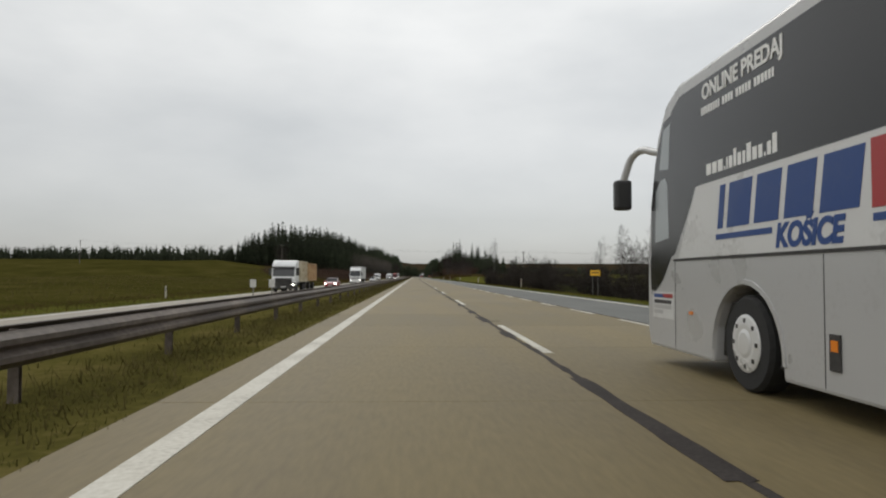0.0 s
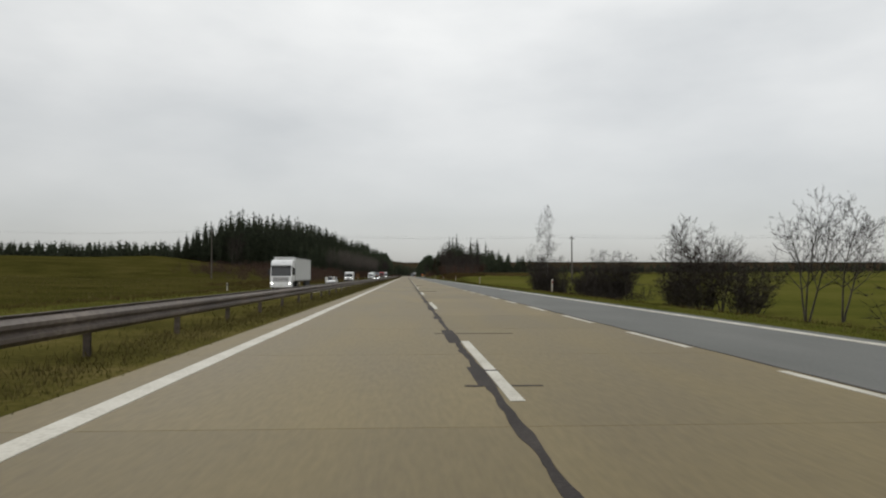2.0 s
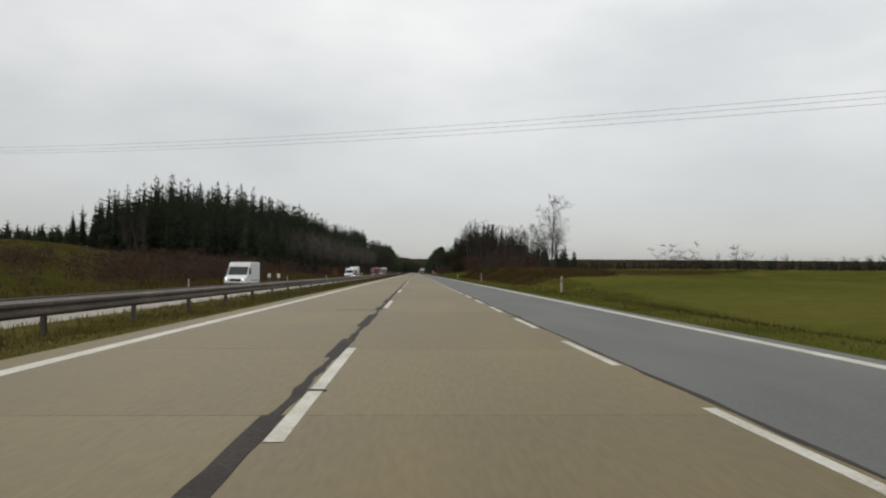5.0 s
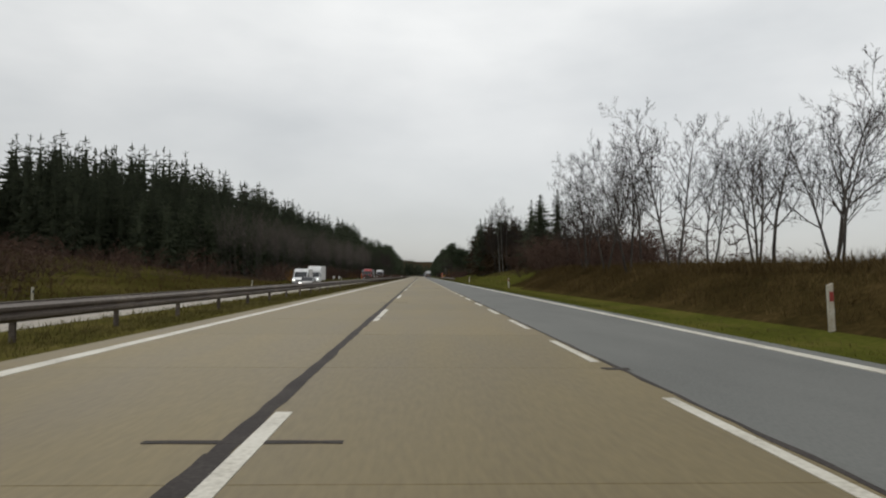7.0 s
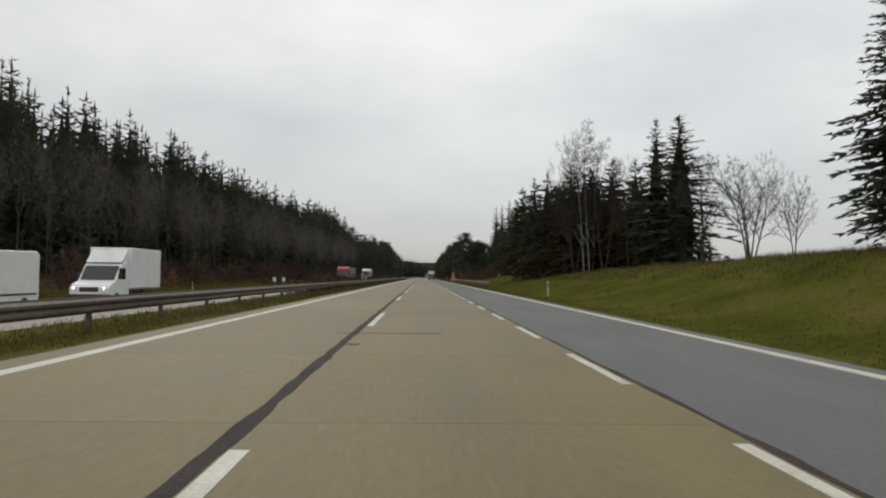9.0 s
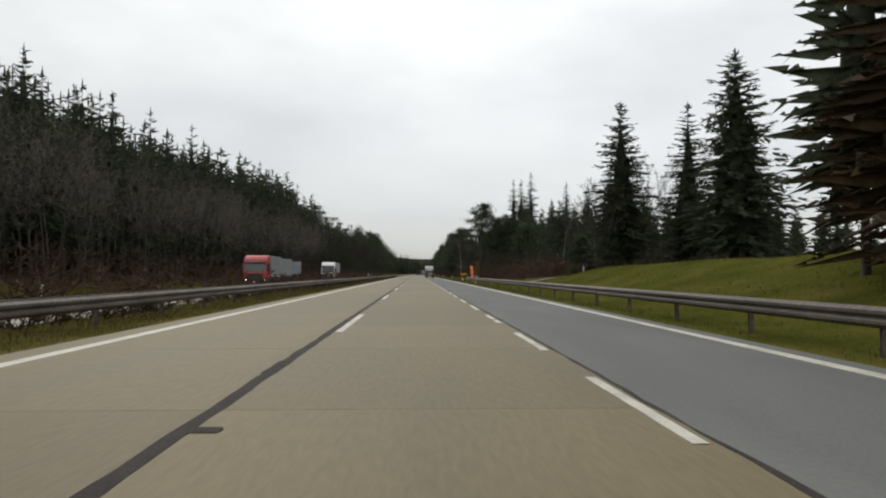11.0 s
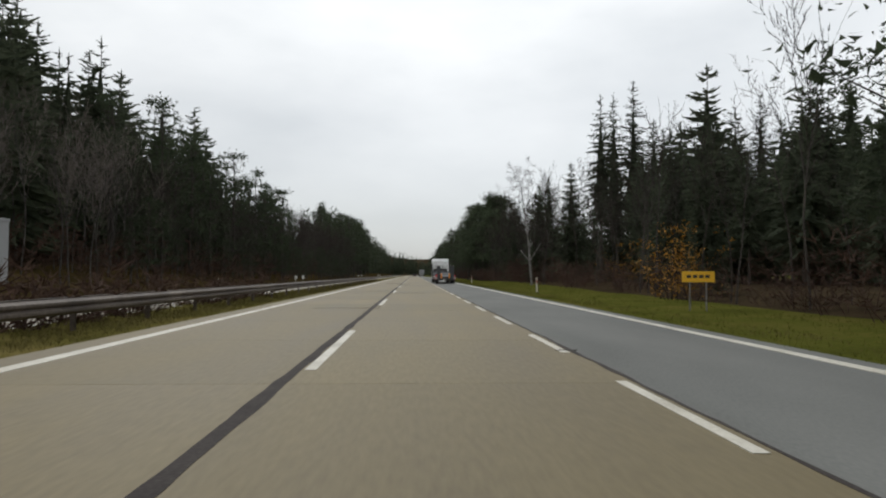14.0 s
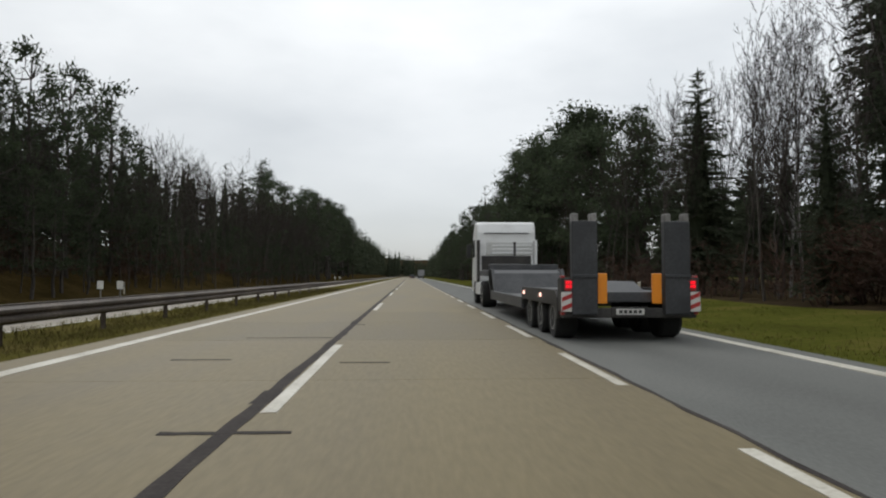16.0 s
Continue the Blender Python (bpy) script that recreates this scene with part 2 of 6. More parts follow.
def ground_z(x, y):
    """Height of the land beside the road."""
    x, y = np.asarray(x, float), np.asarray(y, float)
    zo = opposite_z(y)
    z = np.zeros(np.broadcast(x, y).shape)
    # left of our carriageway
    crest = table(y, [(-300, 8.0), (130, 8.0), (210, 7.3)])
    z = np.where(x < -crest, zo * smooth01((-crest - x) / (8.25 - crest)), z)
    rise = table(y, [(-300, 0.018), (270, 0.018), (310, 0.065), (400, 0.11), (1500, 0.11)])
    far = np.clip(-20.0 - x, 0, None)
    z = z + np.where(x < -20, rise * np.minimum(far, 90) + 0.002 * np.clip(far - 90, 0, 800), 0)
    # right verge: falls to a field, then a bank, then level forest edge
    bank = table(y, [(-300, -0.9), (215, -0.9), (262, 0.9), (285, 1.45), (345, 1.7), (370, 2.2), (425, 2.3), (455, 2.2), (488, 1.6), (500, 0.6), (515, 0.15), (3000, 0.1)])
    wide = table(y, [(-300, 3.5), (250, 3.5), (340, 4.5), (372, 9.5), (430, 11), (500, 10), (3000, 6)])
    off = x - 9.2
    z = z + np.where(x > 9.2, bank * smooth01(off / wide), 0)
    z = z + np.where(x > 60, 0.004 * np.clip(x - 60, 0, 900), 0)
    z = z + np.where(x < -20, 1.3 * smooth01((-20.3 - x) / 5.0) * table(y, [(-300, 0), (560, 0), (600, 1), (3000, 1)]), 0)
    z = z + np.where(x > 8.5, 0.36 * smooth01((x - 8.55) / 0.6) * table(y, [(-300, 0), (496, 0), (506, 1), (526, 1), (536, 0), (3000, 0)]), 0)
    rough_land = 0.10 * np.sin(x * 0.9 + 1.3 * np.sin(y * 0.13)) * np.sin(y * 0.37) + 0.25 * np.sin(x * 0.11 + y * 0.05)
    away = smooth01((x - 10.5) / 8) + smooth01((-21 - x) / 8)
    return z + rough_land * away


def build_ground():
    xs = np.unique(np.concatenate([
        [-2600, -1800, -1200, -800, -560, -400, -300, -220, -170], np.arange(-140, -24, 6.0), np.arange(-24, -4.4, 0.8), [-8.25, -8.1, -7.98],
        [ROAD_L - 0.02, ROAD_L + 0.3, 0, ROAD_C, ROAD_R - 0.3, ROAD_R + 0.02], np.arange(8.0, 24, 0.6), np.arange(24, 80, 4.0),
        [90, 110, 140, 180, 240, 320, 430, 600, 850, 1200, 1800, 2600]]))
    ys = np.unique(np.concatenate([[-700, -400, -200, -100], np.arange(-60, 760, 4.0), np.arange(760, 1300, 20.0), [1400, 1600, 1900, 2300, 2800, 3400]]))
    X, Y = np.meshgrid(xs, ys)
    Z = ground_z(X, Y)
    under = (X > ROAD_L) & (X < ROAD_R)
    Z = np.where(under, -0.12, Z)
    under2 = (X < -8.26) & (X > -17.7)
    Z = np.where(under2, Z - 0.10, Z)
    # beyond the straight the land rises to wooded hills
    Z = Z + np.where(Y > 1300, (Y - 1300) * 0.03, 0)
    nx, ny = len(xs), len(ys)
    verts = np.stack([X.ravel(), Y.ravel(), Z.ravel()], 1)
    i = np.arange(ny - 1)[:, None] * nx + np.arange(nx - 1)[None, :]
    faces = np.stack([i, i + 1, i + nx + 1, i + nx], -1).reshape(-1, 4)
    cx = ((X[:-1, :-1] + X[1:, 1:]) / 2).ravel()
    cy = ((Y[:-1, :-1] + Y[1:, 1:]) / 2).ravel()
    idx = np.zeros(len(cx), int)
    idx[(cx < -4) & (cx > -8.4)] = 1
    idx[(cx > 12.5) & (cy < 262)] = 2
    idx[(cx < -21)] = 3
    idx[(cx < -19.5) & (cy > 540)] = 4
    idx[(cx > 9.6) & (cy > 262 + 0.8 * (cx - 9.6)) & (cy < 344 + 3 * np.sin(cx * 1.7))] = 4
    idx[(cx < -27) & (cy > 405 + np.clip((-50 - cx) * 0.6, 0, 60))] = 5
    idx[(cx > 14.5) & (cy > 505)] = 5
    idx[(cx > 24) & (cx < 110) & (cy > 395)] = 5
    idx[(cx > 110) & (cy < 900)] = 2
    idx[cy > 1240] = 5
    me = mesh_of("ground", verts, faces, [M_VERGE, M_MEDIAN, M_FIELD, M_FIELD_L, M_BROWN, M_FLOOR], idx, smooth=True)
    return tagged(new("ground", me), "green and brown grass verges, fields and forest floor", "ground", kind="structure")


build_ground()

# ---------------------------------------------------------------- our carriageway
NEAR_Y0, NEAR_Y1 = -10.0, 640.0


def slab_mesh(name, w, length, mat):
    g = 0.003
    bm = box(-w / 2 + g, g, -0.25, w / 2 - g, length - g, 0.0)
    top = [e for e in bm.edges if all(v.co.z > -0.01 for v in e.verts)]
    bmesh.ops.bevel(bm, geom=top, offset=0.005, segments=1, affect="EDGES")
    me = bpy.data.meshes.new(name)
    bm.to_mesh(me)
    bm.free()
    me.materials.append(mat)
    return me


def ribbon(name, x0, x1, ys, z, mat, wobble=0.0, seed=0, parent=None, kind="structure", label="", category=""):
    """A thin strip with depth along the road, with uneven edges."""
    rnd = np.random.default_rng(seed)
    n = len(ys)
    a = x0 + (np.convolve(rnd.normal(0, wobble, n + 4), [0.25, 0.5, 0.5, 0.5, 0.25], "valid") if wobble else np.zeros(n))
    b = x1 + (np.convolve(rnd.normal(0, wobble, n + 4), [0.25, 0.5, 0.5, 0.5, 0.25], "valid") if wobble else np.zeros(n))
    rows = [np.stack([a - 0.001, ys, np.full(n, z - 0.02)], 1), np.stack([a, ys, np.full(n, z)], 1), np.stack([b, ys, np.full(n, z)], 1), np.stack([b + 0.001, ys, np.full(n, z - 0.02)], 1)]
    verts = np.concatenate(rows)
    i = np.arange(n - 1)
    faces = np.concatenate([np.stack([k * n + i, (k + 1) * n + i, (k + 1) * n + i + 1, k * n + i + 1], 1) for k in range(3)])
    ob = new(name, mesh_of(name, verts, faces, mat))
    if parent is not None:
        ob.parent = parent
    if category:
        tagged(ob, label, category, kind=kind)
    return ob


road = tagged(new("road"), "two-lane tan concrete carriageway with dark tar joints", "road", kind="structure")
far_bm = box(ROAD_L, NEAR_Y1, -0.25, ROAD_C, FAR_Y, 0.0)
part("concrete_course", far_bm, M_CONCRETE_GREY, road)
back_bm = box(ROAD_L, -120, -0.25, ROAD_C, NEAR_Y0, 0.0)
part("concrete_course", back_bm, M_CONCRETE, road)
lane = tagged(new("asphalt_lane"), "blue-grey asphalt climbing lane beside the concrete", "road", kind="structure")
part("asphalt_course", box(ROAD_C + 0.004, -120, -0.25, ROAD_R, FAR_Y, -0.004), M_ASPHALT, lane)

# tar joint between the concrete lanes, its edges uneven
ribbon("tar_joint", -0.075, 0.015, np.arange(-20, 236, 0.12), 0.004, M_TAR, 0.016, 3, road)
ribbon("tar_joint", -0.115, 0.035, np.arange(235.9, 700, 0.16), 0.004, M_TAR, 0.009, 13, road)
tar_rnd = random.Random(12)
yy = -8.0
while yy < 640:
    L = tar_rnd.uniform(1.2, 4.5) if yy < 236 else tar_rnd.uniform(0.5, 1.6)
    w = tar_rnd.uniform(0.02, 0.055) if yy < 236 else tar_rnd.uniform(0.01, 0.03)
    ribbon("tar_patch", -0.115 - w, 0.03 + w * 0.6, np.arange(yy, yy + L, 0.15), 0.0055, M_TAR, 0.008, int(yy) + 40, road)
    yy += L + (tar_rnd.uniform(1.5, 6.0) if yy < 236 else tar_rnd.uniform(5.0, 14.0))
# short tails of spilt tar beside the joints
for k in range(58):
    yy = 4 + k * 11 + tar_rnd.uniform(-3, 3)
    x0, x1 = (0.03, 0.24) if k % 2 else (ROAD_C - 0.20, ROAD_C + 0.10)
    ribbon("tar_tail", x0, x1, np.linspace(yy, yy + tar_rnd.uniform(0.10, 0.25), 5), 0.0065, M_TAR, 0.03, k + 900, road)
ribbon("tar_joint", -0.12, 0.06, np.arange(700, 1200, 4.0), 0.004, M_TAR, 0.02, 4, road)
ribbon("tar_joint", ROAD_C - 0.025, ROAD_C + 0.03, np.arange(-20, 700, 0.2), 0.004, M_TAR, 0.012, 5, lane)

# sealed cracks and joints across the slabs
for k, (y, xa, xb, w) in enumerate(((67.8, -1.1, 0.7, 0.07), (76.5, -2.4, -0.9, 0.05), (108.7, -0.35, 1.25, 0.06), (102, -0.3, 0.55, 0.07), (145.5, -0.3, 1.3, 0.06), (156.5, -0.45, 0.95, 0.09), (175.8, -0.1, 0.9, 0.07), (286, -0.66, 0.76, 0.09), (311.6, -0.45, 0.75, 0.07),
                                    (346, -1.95, -1.25, 0.08), (346.1, 2.55, 3.45, 0.08), (369, -0.45, 1.8, 0.05), (566.8, -2.1, 0.25, 0.09), (591.7, -1.8, 0.1, 0.06), (586, 0.2, 2.2, 0.035), (627, -2.05, -1.2, 0.07), (626.6, 0.4, 1.1, 0.07), (630.5, -1.8, -0.1, 0.05), (622.3, -0.55, 0.47, 0.09),
                                    (226, -1.4, 0.2, 0.06), (251, 0.3, 2.2, 0.06), (402, -0.4, 1.4, 0.07), (431, -1.2, 0.1, 0.06), (476, 0.2, 1.9, 0.05), (521, -0.9, 0.4, 0.07))):
    rr = np.random.default_rng(k)
    xs_ = np.linspace(xa, xb, 9)
    ea, eb = y - w / 2 + rr.normal(0, 0.008, 9), y + w / 2 + rr.normal(0, 0.008, 9)
    vs_ = np.concatenate([np.stack([xs_, ea, np.full(9, 0.005)], 1), np.stack([xs_, eb, np.full(9, 0.005)], 1), np.stack([xs_, ea, np.full(9, -0.02)], 1), np.stack([xs_, eb, np.full(9, -0.02)], 1)])
    q = np.arange(8)
    mesh_part("crack_seal", mesh_of("crack_seal", vs_, np.concatenate([np.stack([q, q + 1, q + 10, q + 9], 1), np.stack([q + 18, q + 19, q + 1, q], 1), np.stack([q + 9, q + 10, q + 28, q + 27], 1)]), M_TAR), road)

edge_l = tagged(new("edge_line_left"), "worn solid white edge line on concrete", "road marking", kind="structure")
ribbon("line", -3.77, -3.52, np.arange(-40, 1200, 2.0), 0.006, M_PAINT, 0.004, 6, edge_l)
edge_r = tagged(new("edge_line_right"), "worn solid white edge line on asphalt", "road marking", kind="structure")
ribbon("line", 7.12, 7.36, np.arange(-40, 1200, 2.0), 0.004, M_PAINT, 0.004, 7, edge_r)


def dashes(name, x0, x1, y0, pitch, length, count, z, label):
    top = tagged(new(name), label, "road marking", kind="structure")
    me = ribbon(name + "_pattern", x0, x1, np.linspace(0, length, 9), z, M_PAINT, 0.004, 9)
    shared = me.data
    bpy.data.objects.remove(me)
    for k in range(count):
        mesh_part("dash", shared, top, m=Matrix.Translation((0, y0 + k * pitch, 0)))


dashes("lane_line_left", 0.06, 0.20, 11.08 - 18, 18.0, 6.0, 50, 0.006, "worn broken white lane line beside the tar joint")
dashes("lane_line_right", 3.69, 3.81, -1.55 - 5.962 * 3, 5.962, 3.15, 150, 0.006, "broken white line between concrete and asphalt")

# ---------------------------------------------------------------- opposite carriageway
def opposite_road():
    ys = np.concatenate([np.arange(-120, 760, 10.0), np.arange(760, 1260, 50.0)])
    n = len(ys)
    z = opposite_z(ys)
    xs = [(-17.75, -0.3), (-17.75, 0.0), (-8.2, 0.0), (-8.2, -0.3)]
    verts = np.concatenate([np.stack([np.full(n, x), ys, z + dz], 1) for x, dz in xs])
    i = np.arange(n - 1)
    faces = np.concatenate([np.stack([k * n + i, (k + 1) * n + i, (k + 1) * n + i + 1, k * n + i + 1], 1) for k in range(3)])
    ob = tagged(new("opposite_road", mesh_of("opposite_road", verts, faces, M_CONCRETE_FAR)), "light concrete carriageway of the oncoming traffic", "road", kind="structure")
    for x in (-9.0, -17.2):
        vs = np.concatenate([np.stack([np.full(n, x + d), ys, z + 0.005], 1) for d in (-0.1, 0.1)])
        fs = np.stack([i, n + i, n + i + 1, i + 1], 1)
        mesh_part("edge_line", mesh_of("edge_line", vs, fs, M_PAINT), ob)


opposite_road()
# ---------------------------------------------------------------- plants


def tubes(segments, sides=3):
    """Tapered tubes from rows of p0, p1, r0, r1."""
    P0 = np.array([s[0] for s in segments], float)
    P1 = np.array([s[1] for s in segments], float)
    R = np.array([(s[2], s[3]) for s in segments], float)
    d = P1 - P0
    d /= np.linalg.norm(d, axis=1)[:, None] + 1e-9
    ref = np.where(np.abs(d[:, 2:3]) > 0.9, [[1.0, 0, 0]], [[0, 0, 1.0]])
    u = np.cross(d, ref)
    u /= np.linalg.norm(u, axis=1)[:, None] + 1e-9
    w = np.cross(d, u)
    n = len(segments)
    verts = np.empty((n, 2 * sides, 3))
    for k in range(sides):
        a = 2 * math.pi * k / sides
        o = math.cos(a) * u + math.sin(a) * w
        verts[:, k] = P0 + o * R[:, :1]
        verts[:, sides + k] = P1 + o * R[:, 1:]
    base = np.arange(n)[:, None] * 2 * sides
    faces = []
    for k in range(sides):
        j = (k + 1) % sides
        faces.append(base + np.array([[k, j, sides + j]]))
        faces.append(base + np.array([[k, sides + j, sides + k]]))
    return verts.reshape(-1, 3), np.concatenate(faces)


def twigs_of(segments):
    """Thin tapering twigs, one sliver each, turned at random about their own line."""
    P0 = np.array([s[0] for s in segments], float)
    P1 = np.array([s[1] for s in segments], float)
    R = np.array([s[2] for s in segments], float)[:, None] * 1.9
    rnd = np.random.default_rng(len(segments))
    d = P1 - P0
    u = np.cross(d, rnd.normal(0, 1, d.shape))
    u /= np.linalg.norm(u, axis=1)[:, None] + 1e-9
    v = np.stack([P0 + u * R, P0 - u * R, P1 + d * 0.5], 1).reshape(-1, 3)
    return v, np.arange(len(v)).reshape(-1, 3)


def trunk_segments(rnd, H, r, bend=0.02, n=6, top=0.15):
    pts = [np.zeros(3)]
    for i in range(1, n + 1):
        pts.append(np.array([rnd.normal(0, bend * H * 0.3), rnd.normal(0, bend * H * 0.3), H * i / n]))
    pts[0][2] = -0.4
    return [(pts[i], pts[i + 1], r * (1 - (1 - top) * i / n), r * (1 - (1 - top) * (i + 1) / n)) for i in range(n)], pts


def spruce(seed, H, R, levels=40, around=10, sprays=14, flake=0.24, bare=0.08):
    """Trunk and crown of a spruce: whorls of drooping boughs, each a blade set with pointed sprays."""
    rnd = np.random.default_rng(seed)
    seg, _ = trunk_segments(rnd, H * 0.97, 0.011 * H + 0.03, 0.004, 4, 0.08)
    tv, tf = tubes(seg, 5)
    rows = []
    for i in range(levels):
        f = min(0.985, max(0.0, (i + rnd.uniform(-0.3, 0.3)) / levels))
        reach = R * (1 - f) ** 0.72 * rnd.uniform(0.80, 1.10) + 0.004 * H
        if f < 0.12:
            reach *= 0.78
        n = max(4, int(around * (1 - 0.5 * f)))
        a0 = rnd.uniform(0, 6.28)
        for k in range(n):
            rows.append((f, a0 + 6.283 * k / n + rnd.normal(0, 0.25), H * (bare + (1 - bare) * f) + rnd.normal(0, 0.35) * H / levels, reach * rnd.uniform(0.58, 1.18), -0.42 + 0.78 * f + rnd.normal(0, 0.10)))
    f, a, z, L, slope = np.array(rows).T
    out = np.stack([np.cos(a), np.sin(a), np.zeros_like(a)], 1)
    side = np.stack([-np.sin(a), np.cos(a), np.zeros_like(a)], 1)
    up = np.array([0, 0, 1.0])

    def spine(t):
        return out[:, None] * (L[:, None] * t)[..., None] + up * (z[:, None] + L[:, None] * (0.14 * t + (slope[:, None] - 0.14) * t ** 1.5))[..., None]
    N, m = len(f), sprays
    t = rnd.uniform(0.10, 1.0, (N, m))
    c = spine(t) + side[:, None] * (rnd.normal(0, 0.07, (N, m)) * L[:, None] * (1.15 - t))[..., None]
    d = out[:, None] * rnd.uniform(0.35, 1.0, (N, m, 1)) + side[:, None] * rnd.uniform(-0.95, 0.95, (N, m, 1)) + up * rnd.uniform(-0.75, 0.12 + 0.5 * f[:, None, None], (N, m, 1))
    d /= np.linalg.norm(d, axis=2)[..., None]
    w = np.cross(d, rnd.normal(0, 1, (N, m, 3)))
    w /= np.linalg.norm(w, axis=2)[..., None] + 1e-9
    g = (flake * (L[:, None] * 0.7 + 0.07 * R) * (1.25 - 0.65 * t) * rnd.uniform(0.6, 1.4, (N, m)))[..., None]
    T = [np.stack([c + w * g * 0.27, c - w * g * 0.27, c + d * g * 1.25], 2).reshape(-1, 3, 3)]
    p0, p1 = spine(np.full((N, 1), 0.02))[:, 0], spine(np.full((N, 1), 1.04))[:, 0]
    wide = side * ((0.11 if m < 20 else 0.05) * L)[:, None]
    T.append(np.stack([p0 + wide, p0 - wide, p1], 1))
    if m < 20:
        pm = spine(np.full((N, 1), 0.45))[:, 0]
        T.append(np.stack([p0, pm - up * (0.20 * L)[:, None], p1], 1))
    r = 0.035 * R
    T.append(np.array([[[r, 0, H * 0.94], [-r, 0, H * 0.94], [0, 0, H * 1.005]], [[0, r, H * 0.94], [0, -r, H * 0.94], [0, 0, H * 1.005]]]))
    cv = np.concatenate(T).reshape(-1, 3)
    cf = np.arange(len(cv)).reshape(-1, 3)
    # dark inner body of old dense twigs
    ring = 7
    zs = [bare * H + 0.1, 0.35 * H, 0.62 * H, 0.86 * H]
    rs = [0.24 * R, 0.26 * R, 0.14 * R, 0.02 * R]
    iv = np.array([(r * math.cos(6.283 * k / ring) * rnd.uniform(0.7, 1.2), r * math.sin(6.283 * k / ring) * rnd.uniform(0.7, 1.2), zz + rnd.normal(0, 0.2)) for zz, r in zip(zs, rs) for k in range(ring)])
    fi = []
    for lv in range(3):
        for k in range(ring):
            a, b = lv * ring + k, lv * ring + (k + 1) % ring
            fi += [(a, b, b + ring), (a, b + ring, a + ring)]
    cf = np.concatenate([cf, np.array(fi) + len(cv)])
    cv = np.concatenate([cv, iv])
    return tv, tf, cv, cf


def clump(rnd, centre, size, n, flat=0.6, needle=1.0):
    """A tuft of thin sprigs within a flattened ball."""
    a = rnd.normal(0, 1, (n, 3, 3))
    a /= np.linalg.norm(a, axis=2)[:, :, None]
    c = centre + a[:, 2] * (rnd.uniform(0, 1, (n, 1)) ** 0.75) * size * np.array([0.92, 0.92, 0.92 * flat])
    s = size * needle * rnd.uniform(0.22, 0.50, (n, 1))
    return np.stack([c, c + a[:, 0] * s, c + a[:, 0] * s * 0.5 + a[:, 1] * s * 0.42], 1)


def pine(seed, H, R, clumps=90, per=95, bare=0.4, needle=0.46):
    """Trunk with limbs and a crown of needle clumps with gaps."""
    rnd = np.random.default_rng(seed)
    seg, pts = trunk_segments(rnd, H * 0.95, 0.013 * H + 0.04, 0.03, 7, 0.15)
    T = []
    for _ in range(clumps):
        f = rnd.uniform(0, 1) ** 0.85
        z = H * (bare + (1 - bare) * f)
        r = R * (0.45 + 0.55 * math.sin(math.pi * min(1, 0.25 + 0.75 * f) ** 0.9)) * (1.05 - 0.55 * f * f) * rnd.uniform(0.25, 1.08)
        a = rnd.uniform(0, 6.283)
        i = min(len(pts) - 2, int(z / H * (len(pts) - 1)))
        p0 = pts[i] + (pts[i + 1] - pts[i]) * 0.3
        p1 = np.array([math.cos(a) * r, math.sin(a) * r, z + rnd.uniform(-0.02, 0.05) * H])
        mid = (p0 + p1) / 2 + np.array([0, 0, -0.02 * H]) + rnd.normal(0, 0.1, 3)
        seg.append((p0, mid, 0.05, 0.03))
        seg.append((mid, p1, 0.03, 0.012))
        T.append(clump(rnd, p1, R * rnd.uniform(0.30, 0.46), per, 0.6, needle))
        T.append(clump(rnd, p1, R * 0.20, 9, 0.6, 2.4))
        if rnd.random() < 0.6:
            T.append(clump(rnd, mid, R * rnd.uniform(0.14, 0.24), per // 2, 0.6, needle))
    tv, tf = tubes(seg, 4)
    cv = np.concatenate(T).reshape(-1, 3)
    return tv, tf, cv, np.arange(len(cv)).reshape(-1, 3)


